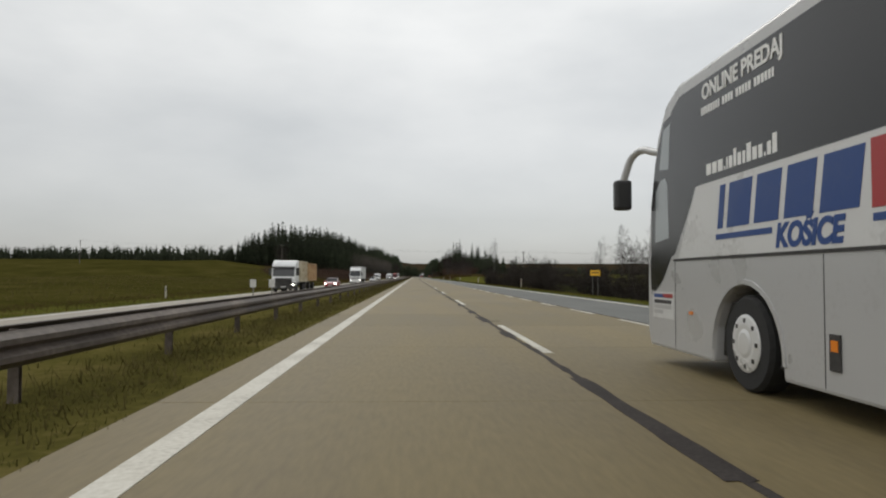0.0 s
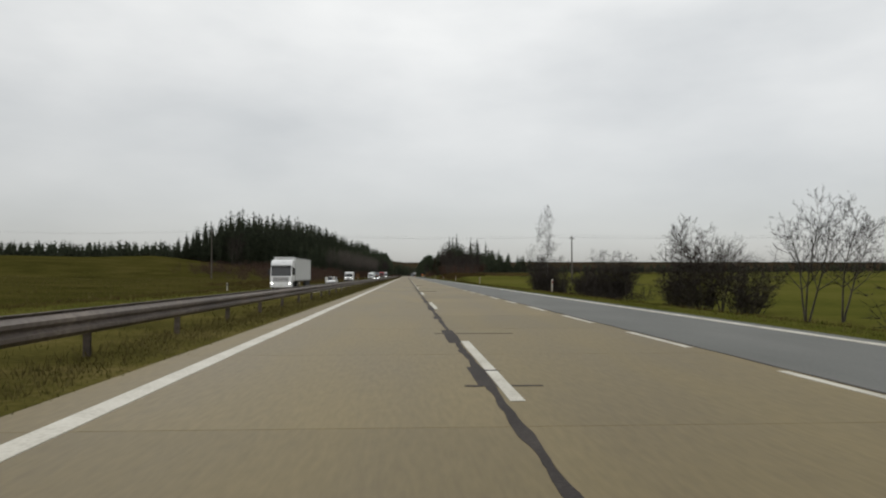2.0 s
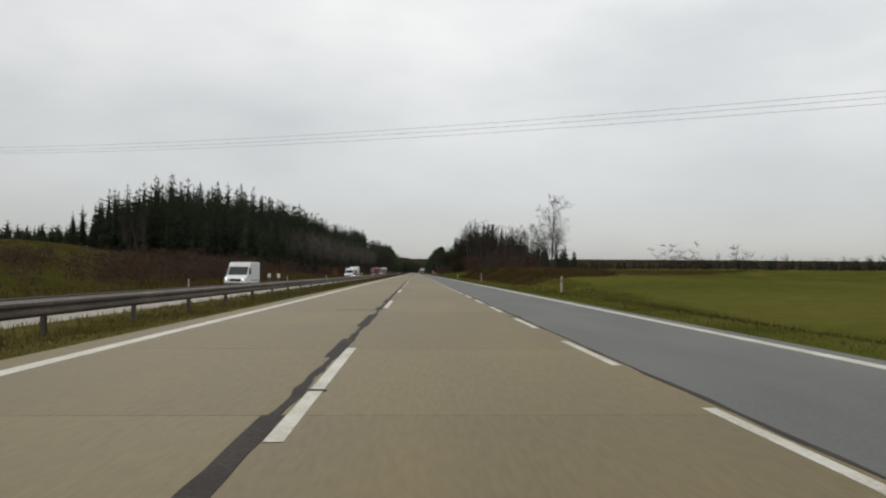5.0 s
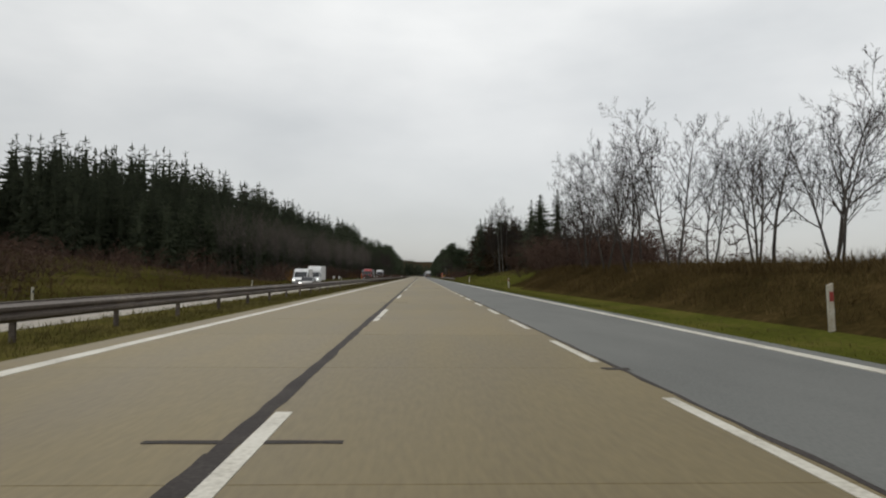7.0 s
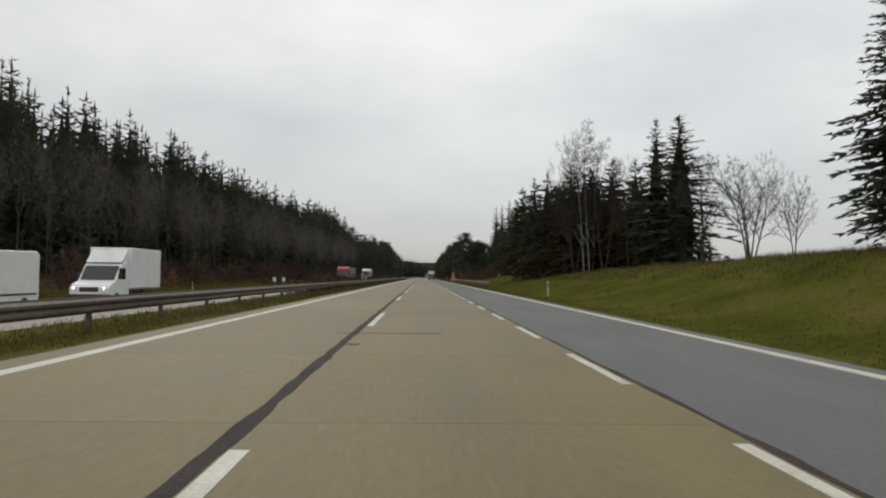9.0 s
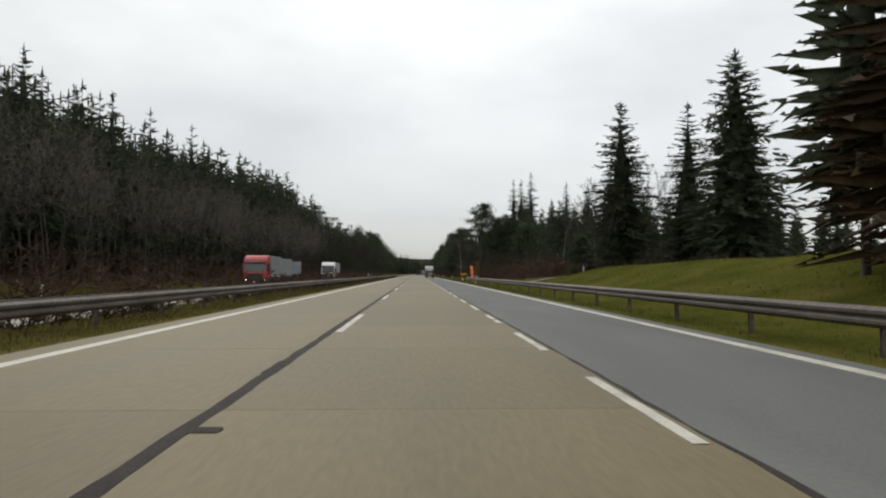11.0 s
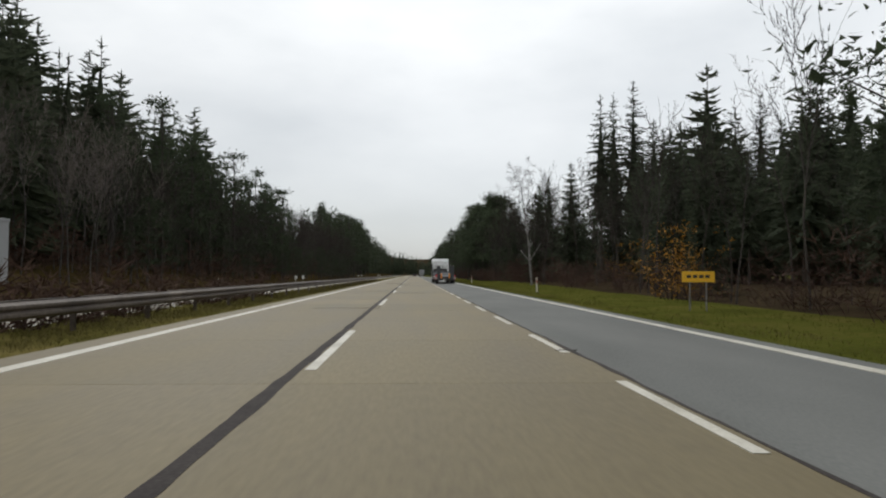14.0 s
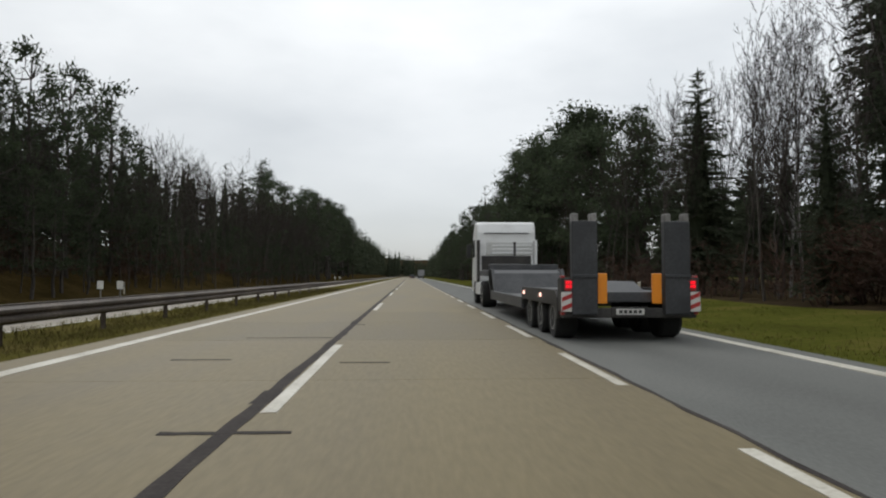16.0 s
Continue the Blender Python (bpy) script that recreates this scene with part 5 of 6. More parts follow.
def wheel(parent, x, y, r, w, rim=M_RIM):
    """Tyre with a dished rim; the rim faces away from the vehicle's middle."""
    key = (round(r, 3), round(w, 3), rim.name)
    if key not in WHEEL_CACHE:
        bm = turned([(r * 0.60, -w / 2), (r * 0.93, -w / 2), (r, -w * 0.36), (r, w * 0.36), (r * 0.93, w / 2), (r * 0.60, w / 2)], 24, "x")
        t = bpy.data.meshes.new("tyre")
        bm.to_mesh(t)
        bm.free()
        t.materials.append(M_TYRE)
        bm = turned([(r * 0.60, w * 0.44), (r * 0.60, w * 0.50), (r * 0.52, w * 0.50), (r * 0.44, w * 0.30), (r * 0.28, w * 0.28), (r * 0.24, w * 0.46), (r * 0.08, w * 0.50), (0.004, w * 0.5)], 20, "x")
        if rim is M_HUBCAP:
            bm.free()
            bm = turned([(r * 0.60, w * 0.44), (r * 0.60, w * 0.52), (r * 0.55, w * 0.55), (r * 0.40, w * 0.58), (r * 0.30, w * 0.57), (r * 0.22, w * 0.61), (0.004, w * 0.62)], 24, "x")
        for k in range(0 if rim is M_HUBCAP else 8):
            a = 6.283 * k / 8
            turned([(r * 0.03, w * 0.28), (r * 0.03, w * 0.36), (0.002, w * 0.37)], 6, "x", (0, r * 0.36 * math.cos(a), r * 0.36 * math.sin(a)), bm)
        m = bpy.data.meshes.new("rim")
        bm.to_mesh(m)
        bm.free()
        m.materials.append(rim)
        WHEEL_CACHE[key] = (t, m)
    t, m = WHEEL_CACHE[key]
    ob = mesh_part("wheel", t, parent, m=pose(x, y, r, 0, 0, 180 if x < 0 else 0))
    mesh_part("rim", m, ob)
    return ob


def solid(profile, half, bevel=0.04):
    """A side profile of (y, z) made into a body of the given half width, edges rounded."""
    bm = bmesh.new()
    rows = [[bm.verts.new((x, y, z)) for y, z in profile] for x in (-half, half)]
    k = len(profile)
    for i in range(k):
        j = (i + 1) % k
        bm.faces.new((rows[0][i], rows[0][j], rows[1][j], rows[1][i]))
    bm.faces.new(rows[0][::-1])
    bm.faces.new(rows[1])
    bmesh.ops.recalc_face_normals(bm, faces=bm.faces[:])
    if bevel:
        bmesh.ops.bevel(bm, geom=bm.edges[:], offset=bevel, segments=2, affect="EDGES", profile=0.6)
    return bm


def rounded(x0, y0, z0, x1, y1, z1, b=0.02):
    bm = box(x0, y0, z0, x1, y1, z1)
    bmesh.ops.bevel(bm, geom=bm.edges[:], offset=b, segments=2, affect="EDGES", profile=0.6)
    return bm


def truck(name, label, x, y, z, turn, cab_mat, load="curtain", lit=True, high=3.35, trailer=None, group="oncoming lorries"):
    """A forward-control lorry; its front bumper is at the origin and it faces +y."""
    top = empty(name, label, "truck", group, pose(x, y, z, 0, 0, turn))
    h = high
    cab = part("cab", solid([(-0.02, 0.55), (0.0, 1.35), (-0.10, 1.95), (-0.28, h - 0.75), (-0.42, h - 0.45), (-0.95, h - 0.08), (-1.5, h), (-2.15, h), (-2.2, 0.95), (-1.9, 0.95), (-1.75, 1.1), (-0.95, 1.1), (-0.8, 0.7), (-0.7, 0.55)], 1.22, 0.06), cab_mat, top, smooth=False)
    ws = solid([(-0.075, 1.62), (-0.255, h - 0.80), (-0.30, h - 0.80), (-0.12, 1.62)], 1.10, 0.015)
    for v in ws.verts:
        v.co.y += 0.055
    part("windscreen", ws, M_GLASS, cab)
    part("sun_visor", solid([(0.02, h - 0.86), (-0.02, h - 0.70), (-0.30, h - 0.66), (-0.30, h - 0.72)], 1.16, 0.01), M_CHASSIS, cab)
    for s in (-1, 1):
        part("side_window", rounded(s * 1.19, -1.35, 1.72, s * 1.235, -0.42, h - 0.85, 0.01), M_GLASS, cab)
        part("mirror", rounded(s * 1.30, -0.38, 1.75, s * 1.52, -0.20, 2.45, 0.04), M_BLACK, cab)
        part("mirror_arm", box(min(s * 1.2, s * 1.4), -0.34, 2.30, max(s * 1.2, s * 1.4), -0.30, 2.34), M_BLACK, cab)
        part("headlight", rounded(s * 1.00 - 0.11, -0.08, 0.68, s * 1.00 + 0.11, 0.045, 0.84, 0.03), M_HEADLIGHT if lit else M_LENS, cab, "lit headlight" if lit else "")
        wheel(top, s * 1.06, -1.38, 0.51, 0.30)
    gr = box(-0.85, -0.06, 0.95, 0.85, 0.02, 1.45)
    part("grille", gr, M_CHASSIS, cab)
    for k in range(4):
        part("grille_slat", rounded(-0.82, 0.0, 1.0 + k * 0.115, 0.82, 0.045, 1.05 + k * 0.115, 0.008), cab_mat if load == "curtain" else M_CHASSIS, cab)
    part("bumper", rounded(-1.22, -0.55, 0.32, 1.22, 0.035, 0.98, 0.06), M_CHASSIS if load == "tipper" else cab_mat, top)
    part("number_plate", box(-0.26, 0.03, 0.50, 0.26, 0.052, 0.61), M_WHITE, top)
    part("chassis", rounded(-0.45, -8.2 if trailer else -7.4, 0.62, 0.45, -0.6, 0.95, 0.02), M_CHASSIS, top)
    if load == "tipper":
        body_mat, back = (M_RUST_CREAM if trailer == "rusty" else M_GREY_BODY), -7.4
    else:
        body_mat, back = (M_CURTAIN if load == "curtain" else M_GREY_BODY), (-15.2 if load == "curtain" else -9.2)
    front, zt = -2.55, (h + (0.35 if load == "curtain" else -0.05))
    body = part("cargo_body", rounded(-1.26, back, 1.08, 1.26, front, zt, 0.05), body_mat, top)
    if load == "tipper":
        n = 6
        for s in (-1, 1):
            for k in range(n + 1):
                yy = front - 0.08 + (back - front + 0.16) * k / n
                part("rib", rounded(min(s * 1.25, s * 1.34), yy - 0.06, 1.05, max(s * 1.25, s * 1.34), yy + 0.06, zt, 0.012), body_mat, body)
            for zz in (1.12, (1.1 + zt) / 2 - 0.12, zt - 0.06):
                part("rail", rounded(min(s * 1.25, s * 1.345), back, zz - 0.06, max(s * 1.25, s * 1.345), front, zz + 0.06, 0.012), body_mat, body)
    else:
        for s in (-1, 1):
            part("roof_rail", rounded(min(s * 1.24, s * 1.285), back, zt - 0.12, max(s * 1.24, s * 1.285), front, zt, 0.01), M_CHASSIS if load == "curtain" else M_GREY_BODY, body)
            part("sill", rounded(min(s * 1.24, s * 1.285), back, 1.02, max(s * 1.24, s * 1.285), front, 1.16, 0.01), M_GALV, body)
            for k in range(1, 7):
                yy = front + (back - front) * k / 7
                part("strap", box(min(s * 1.255, s * 1.275), yy - 0.025, 1.1, max(s * 1.255, s * 1.275), yy + 0.025, zt - 0.1), body_mat, body)
    axles = {"curtain": (-4.4, -11.6, -12.9, -14.2)}.get(load, (-5.2, -6.5))
    for a in axles:
        for s in (-1, 1):
            wheel(top, s * 1.03, a, 0.51, 0.36)
    if trailer:
        tf, tb = back - 1.2, back - 7.2
        mat = M_RUST_ORANGE if trailer == "rusty" else M_GREY_BODY
        tr = part("trailer_body", rounded(-1.26, tb, 1.12, 1.26, tf, zt - 0.12, 0.05), mat, top, "rusty drawbar trailer body" if trailer == "rusty" else "grey drawbar trailer body")
        for s in (-1, 1):
            for k in range(6):
                yy = tf - 0.08 + (tb - tf + 0.16) * k / 5
                part("rib", rounded(min(s * 1.25, s * 1.34), yy - 0.06, 1.1, max(s * 1.25, s * 1.34), yy + 0.06, zt - 0.12, 0.012), mat, tr)
            for zz in (1.2, zt - 0.2):
                part("rail", rounded(min(s * 1.25, s * 1.345), tb, zz - 0.06, max(s * 1.25, s * 1.345), tf, zz + 0.06, 0.012), mat, tr)
            for a in (tf - 1.2, tb + 1.6):
                wheel(top, s * 1.03, a, 0.49, 0.34)
        part("drawbar", rounded(-0.12, tf - 0.4, 0.66, 0.12, back + 0.4, 0.80, 0.02), M_CHASSIS, top)
        part("trailer_chassis", rounded(-0.45, tb, 0.72, 0.45, tf, 1.1, 0.02), M_CHASSIS, top)
    return top


def car(name, label, x, y, z, turn, mat, lit=False, tall=1.45, group="oncoming cars"):
    top = empty(name, label, "car", group, pose(x, y, z, 0, 0, turn))
    k = tall / 1.45
    body = part("body", solid([(0.0, 0.35), (0.02, 0.62), (-0.12, 0.74), (-1.05, 0.92 * k), (-3.75, 0.95 * k), (-4.2, 0.86), (-4.28, 0.55), (-4.2, 0.32), (-3.75, 0.25), (-0.4, 0.25)], 0.86, 0.07), mat, top)
    cabin = solid([(-1.0, 0.90 * k), (-1.75, tall - 0.05), (-2.1, tall), (-3.3, tall - 0.02), (-3.75, tall - 0.30), (-4.0, 0.92 * k)], 0.78, 0.03)
    for v in cabin.verts:
        v.co.x *= 1 - 0.22 * max(0, (v.co.z - 0.9 * k)) / (tall - 0.9 * k)
    part("window_glass", cabin, M_GLASS, body)
    roof = solid([(-1.78, tall - 0.03), (-2.1, tall + 0.015), (-3.3, tall - 0.005), (-3.62, tall - 0.10), (-3.3, tall - 0.06), (-2.1, tall - 0.04)], 0.62, 0.012)
    part("roof", roof, mat, body)
    for s in (-1, 1):
        for a, b in ((-1.02, -1.82), (-2.55, -2.62), (-3.68, -3.98)):
            pil = bmesh.new()
            zt0, zt1 = (0.90 * k, tall - 0.06)
            vs = [pil.verts.new(c) for c in ((s * 0.785, a, zt0), (s * 0.785, a - 0.09, zt0), (s * 0.625, b - 0.07 if a > -3 else a + 0.32, zt1), (s * 0.625, b if a > -3 else a + 0.40, zt1))]
            f = pil.faces.new(vs)
            r = bmesh.ops.extrude_face_region(pil, geom=[f])
            for v in r["geom"]:
                if isinstance(v, bmesh.types.BMVert):
                    v.co.x += s * 0.02
            bmesh.ops.recalc_face_normals(pil, faces=pil.faces[:])
            part("pillar", pil, mat, body)
        part("headlight", rounded(s * 0.62 - 0.16, -0.16, 0.58, s * 0.62 + 0.16, 0.03, 0.72, 0.03), M_HEADLIGHT if lit else M_LENS, body, "lit headlight" if lit else "")
        part("tail_light", rounded(s * 0.70 - 0.10, -4.29, 0.62, s * 0.70 + 0.10, -4.18, 0.84, 0.02), M_RED, body)
        part("mirror", rounded(s * 0.86 - 0.06, -1.35, 0.92, s * 0.96 + 0.03, -1.22, 1.05, 0.03), mat, body)
        wheel(top, s * 0.75, -0.82, 0.31, 0.20)
        wheel(top, s * 0.75, -3.42, 0.31, 0.20)
    part("grille", rounded(-0.42, -0.05, 0.40, 0.42, 0.03, 0.56, 0.02), M_CHASSIS, body)
    part("number_plate", box(-0.25, 0.015, 0.40, 0.25, 0.036, 0.50), M_WHITE, body)
    return top


def van(name, label, x, y, z, turn, boxed, group="oncoming vans"):
    top = empty(name, label, "van", group, pose(x, y, z, 0, 0, turn))
    back = -2.5 if boxed else -5.6
    prof = [(0.0, 0.4), (0.02, 0.95), (-0.2, 1.12), (-0.85, 1.32), (-1.55, 2.15), (-1.9, 2.30 if boxed else 2.52), (back + 0.25, 2.30 if boxed else 2.58), (back, 2.2 if boxed else 2.45), (back, 0.45), (-0.4, 0.35)]
    body = part("body", solid(prof, 0.99, 0.06), M_TRUCK_WHITE, top)
    ws = solid([(-0.88, 1.36), (-1.50, 2.08), (-1.54, 2.04), (-0.92, 1.33)], 0.86, 0.01)
    for v in ws.verts:
        v.co.y += 0.05
        v.co.z += 0.02
    part("windscreen", ws, M_GLASS, body)
    for s in (-1, 1):
        part("side_window", rounded(min(s * 0.97, s * 1.005), -1.95, 1.38, max(s * 0.97, s * 1.005), -1.22, 1.98, 0.008), M_GLASS, body)
        part("headlight", rounded(s * 0.76 - 0.15, -0.2, 0.84, s * 0.76 + 0.15, 0.045, 1.02, 0.04), M_LENS, body)
        part("headlight_bulb", turned([(0.07, 0.0), (0.06, 0.03), (0.004, 0.04)], 12, "y", (s * 0.76, 0.035, 0.93)) if not boxed else rounded(s * 0.76 - 0.05, 0.03, 0.89, s * 0.76 + 0.05, 0.06, 0.97, 0.01), M_HEADLIGHT, body, "lit headlight")
        part("mirror", rounded(s * 1.08 - 0.08, -1.18, 1.40, s * 1.08 + 0.08, -1.05, 1.72, 0.03), M_BLACK, body)
        wheel(top, s * 0.90, -0.95, 0.35, 0.22)
        wheel(top, s * 0.90, -4.55, 0.35, 0.22)
    part("grille", rounded(-0.48, -0.06, 0.74, 0.48, 0.035, 0.98, 0.02), M_CHASSIS, body)
    part("bumper", rounded(-1.0, -0.25, 0.34, 1.0, 0.07, 0.62, 0.05), M_BLACK, body)
    if boxed:
        part("cargo_box", rounded(-1.12, -6.6, 0.85, 1.12, -2.35, 3.10, 0.04), M_TRUCK_WHITE, top, "plain white cargo box")
        part("wind_deflector", solid([(-1.55, 2.28), (-2.36, 3.02), (-2.36, 2.25)], 0.95, 0.03), M_TRUCK_WHITE, top)
        part("chassis", rounded(-0.42, -6.4, 0.5, 0.42, -2.3, 0.82, 0.02), M_CHASSIS, top)
        for s in (-1, 1):
            part("corner_trim", rounded(min(s * 1.10, s * 1.135), -6.61, 0.84, max(s * 1.10, s * 1.135), -6.54, 3.1, 0.008), M_GALV, top)
            part("bottom_trim", rounded(min(s * 1.10, s * 1.135), -6.54, 0.82, max(s * 1.10, s * 1.135), -2.36, 0.92, 0.008), M_GALV, top)
    else:
        for s in (-1, 1):
            part("side_moulding", rounded(min(s * 0.985, s * 1.012), -5.4, 0.78, max(s * 0.985, s * 1.012), -2.2, 0.86, 0.008), M_BLACK, body)
    return top


# oncoming traffic, at rest
def lane_z(y):
    return float(opposite_z(y)) + 0.002


truck("tipper_truck", "white tipper truck with a cream container and rusty trailer", -15.4, 90, lane_z(96), 180, M_TRUCK_WHITE, "tipper", True, 3.3, "rusty")
truck("curtain_truck", "white articulated truck with a pale curtain-sided trailer", -15.2, 174, lane_z(180), 180, M_TRUCK_WHITE, "curtain", True, 3.5)
truck("red_truck", "red truck with a grey tipper body and trailer", -15.6, 503, lane_z(510), 180, M_RED, "tipper", True, 3.4, "grey")
truck("white_truck", "white truck with a high roof and grey load body", -15.2, 560, lane_z(566), 180, M_TRUCK_WHITE, "flat", True, 3.55)
van("panel_van", "white high-roofed panel van with lit headlights", -15.6, 378, lane_z(380), 180, False)
van("box_van", "white box van with a plain cargo box", -15.6, 390, lane_z(392), 180, True)
car("red_car", "dark red hatchback on the oncoming lanes", -13.0, 110, lane_z(112), 180, M_RED_CAR, True)
car("silver_car", "silver hatchback on the oncoming lanes", -13.4, 209, lane_z(211), 180, M_SILVER, False)
car("dark_car", "dark saloon with lit headlights on the oncoming lanes", -12.8, 366, lane_z(368), 180, M_DARKCAR, True)
van("panel_van", "white panel van on the oncoming lanes", -15.4, 268, lane_z(270), 180, False)
car("distant_car", "small dark car far ahead on the middle lane", 1.9, 868, 0.002, 0, M_DARKCAR, False, group="traffic ahead")
truck("distant_truck", "grey box truck far ahead on the asphalt lane", 5.6, 905, 0.002, 0, M_TRUCK_WHITE, "flat", False, 3.5, group="traffic ahead")


# ---------------------------------------------------------------- coach beside the camera
def coach():
    top = empty("coach", "silver and white coach with dark upper windows and blue lettering", "bus", m=pose(2.72, 28.35, 0))
    hw = 1.27
    prof = [(-0.10, 0.22), (0.0, 0.42), (0.0, 1.2), (-0.12, 2.2), (-0.42, 3.1), (-0.75, 3.5), (-1.2, 3.66), (-12.0, 3.66), (-12.2, 3.4), (-12.2, 0.28), (-9.6, 0.22), (-9.5, 0.75), (-9.25, 1.02), (-8.9, 1.12), (-8.55, 1.02), (-8.3, 0.75), (-8.2, 0.22),
            (-3.66, 0.22), (-3.62, 0.62), (-3.44, 0.90), (-3.18, 1.06), (-2.91, 1.10), (-2.64, 1.06), (-2.38, 0.90), (-2.20, 0.62), (-2.16, 0.22)]
    body = part("body", solid(prof, hw, 0.035), M_BUS_SILVER, top, "silver-grey lower body panels")
    inner = part("underbody", box(-1.15, -12.0, 0.30, 1.15, -0.4, 0.9), M_CHASSIS, top)

    def panel(name, pts, out, mat, parent, label="", thick=0.012, side=-1):
        bm = bmesh.new()
        x0, x1 = side * (hw + out - thick), side * (hw + out)
        a = [bm.verts.new((x0, y, z)) for y, z in pts]
        b = [bm.verts.new((x1, y, z)) for y, z in pts]
        n = len(pts)
        bm.faces.new(a)
        bm.faces.new(b)
        for i in range(n):
            bm.faces.new((a[i], a[(i + 1) % n], b[(i + 1) % n], b[i]))
        bmesh.ops.recalc_face_normals(bm, faces=bm.faces[:])
        return part(name, bm, mat, parent, label)
    for side in (-1, 1):
        panel("window_band", [(-1.05, 1.50), (-1.75, 2.28), (-12.1, 2.28), (-12.1, 3.50), (-1.25, 3.50), (-0.95, 3.36), (-0.85, 2.6), (-0.98, 1.46)], 0.004, M_BUS_GLASS, body, "dark tinted upper window band", side=side)
        panel("white_panel", [(-1.17, 1.42), (-1.73, 2.27), (-12.1, 2.27), (-12.1, 1.42)], 0.006, M_BUS_WHITE, body, "white advertising panel", side=side)
        panel("sill_line", [(-1.0, 1.385), (-1.0, 1.415), (-12.1, 1.415), (-12.1, 1.385)], 0.008, M_CHASSIS, body, side=side)
        panel("driver_glass", [(-0.14, 1.0), (-0.10, 1.42), (-0.30, 1.55), (-0.95, 1.48), (-0.62, 1.15), (-0.30, 0.98)], 0.004, M_BUS_GLASS, body, side=side)
        panel("front_glass", [(-0.14, 1.46), (-0.99, 1.46), (-0.87, 2.6), (-0.97, 3.34), (-0.66, 3.28), (-0.34, 2.78), (-0.17, 2.2)], 0.003, M_BUS_GLASS, body, side=side)
        # driver's and corner panes carry the sky reflection as colour
        panel("driver_window", [(-0.32, 1.66), (-0.84, 1.70), (-0.80, 2.42), (-0.72, 2.52), (-0.52, 2.50), (-0.36, 2.36)], 0.006, M_SKY_GLASS, body, "driver's side window, its sky reflection painted pale", side=side)
        panel("corner_glass", [(-0.50, 2.66), (-0.84, 2.62), (-0.92, 3.22), (-0.66, 3.18)], 0.005, M_SKY_GLASS, body, side=side)
        panel("door_seam", [(-1.03, 0.26), (-1.03, 1.38), (-1.045, 1.38), (-1.045, 0.26)], 0.002, M_CHASSIS, body, side=side)
        for yy in (-4.3, -5.9, -7.5):
            panel("locker_seam", [(yy, 0.26), (yy, 1.38), (yy - 0.012, 1.38), (yy - 0.012, 0.26)], 0.002, M_CHASSIS, body, side=side)
        panel("marker_frame", [(-4.38, 0.42), (-4.38, 0.72), (-4.53, 0.72), (-4.53, 0.42)], 0.012, M_CHASSIS, body, side=side)
        panel("marker_lens", [(-4.41, 0.58), (-4.41, 0.67), (-4.50, 0.67), (-4.50, 0.58)], 0.018, M_INDICATOR, body, "orange side marker", side=side)
        panel("small_lens", [(-1.50, 0.72), (-1.50, 0.76), (-1.60, 0.76), (-1.60, 0.72)], 0.012, M_INDICATOR, body, side=side)
        panel("notice", [(-0.20, 0.62), (-0.20, 0.98), (-0.98, 0.98), (-0.98, 0.62)], 0.003, M_BUS_WHITE, body, side=side)
        for k, (z0, c) in enumerate(((0.90, M_BLUE), (0.82, M_CHASSIS), (0.75, M_BUS_SILVER), (0.68, M_BUS_SILVER))):
            panel("notice_line", [(-0.26, z0), (-0.26, z0 + 0.05), (-0.60 - 0.3 * (k < 3), z0 + 0.05), (-0.60 - 0.3 * (k < 3), z0)], 0.006, c, body, side=side)
        panel("notice_line", [(-0.62, 0.905), (-0.62, 0.955), (-0.95, 0.955), (-0.95, 0.905)], 0.009, M_RED, body, side=side)
        for wy in (-2.91, -8.9):
            wh = wheel(top, side * 1.10, wy, 0.50, 0.30, M_HUBCAP)
            for k in range(8):
                a = 6.283 * k / 8
                part("vent_slot", rounded(0.165, 0.235 * math.cos(a) - 0.022, 0.235 * math.sin(a) - 0.022, 0.176, 0.235 * math.cos(a) + 0.022, 0.235 * math.sin(a) + 0.022, 0.004), M_CHASSIS, wh)
        # arch lip
        lip = [(-2.91 + 0.80 * math.cos(a), 0.36 + 0.80 * math.sin(a)) for a in np.linspace(0.0, math.pi, 15)] + [(-2.91 + 0.75 * math.cos(a), 0.36 + 0.75 * math.sin(a)) for a in np.linspace(math.pi, 0.0, 15)]
        panel("arch_lip", lip, 0.012, M_BUS_SILVER, body, side=side, thick=0.02)
        # mirror on its bent arm
        cu = bpy.data.curves.new("mirror_arm", "CURVE")
        cu.dimensions, cu.bevel_depth, cu.bevel_resolution, cu.use_fill_caps = "3D", 0.055, 3, True
        sp = cu.splines.new("BEZIER")
        sp.bezier_points.add(2)
        for bp, co in zip(sp.bezier_points, ((side * 1.18, -0.30, 2.95), (side * 1.36, 0.30, 3.02), (side * 1.48, 0.52, 2.62))):
            bp.co, bp.handle_left_type, bp.handle_right_type = co, "AUTO", "AUTO"
        tmp = new("mirror_arm", cu)
        bpy.context.view_layer.update()
        me = bpy.data.meshes.new_from_object(tmp.evaluated_get(bpy.context.evaluated_depsgraph_get()))
        bpy.data.objects.remove(tmp)
        me.materials.clear()
        me.materials.append(M_BUS_SILVER)
        arm = mesh_part("mirror_arm", me, body, "silver bent mirror arm")
        part("mirror", rounded(side * 1.48 - 0.13, 0.44, 2.20, side * 1.48 + 0.13, 0.62, 2.66, 0.05), M_BLACK, arm)
    # writing on the side that faces the camera; the text runs from front to rear
    turn = Matrix(((0, 0, -1, 0), (-1, 0, 0, 0), (0, 1, 0, 0), (0, 0, 0, 1)))

    def words(text, y, z, size, mat, label="", bold=0.0, lean=0.0):
        me = text_mesh(text, size, mat, bold, lean)
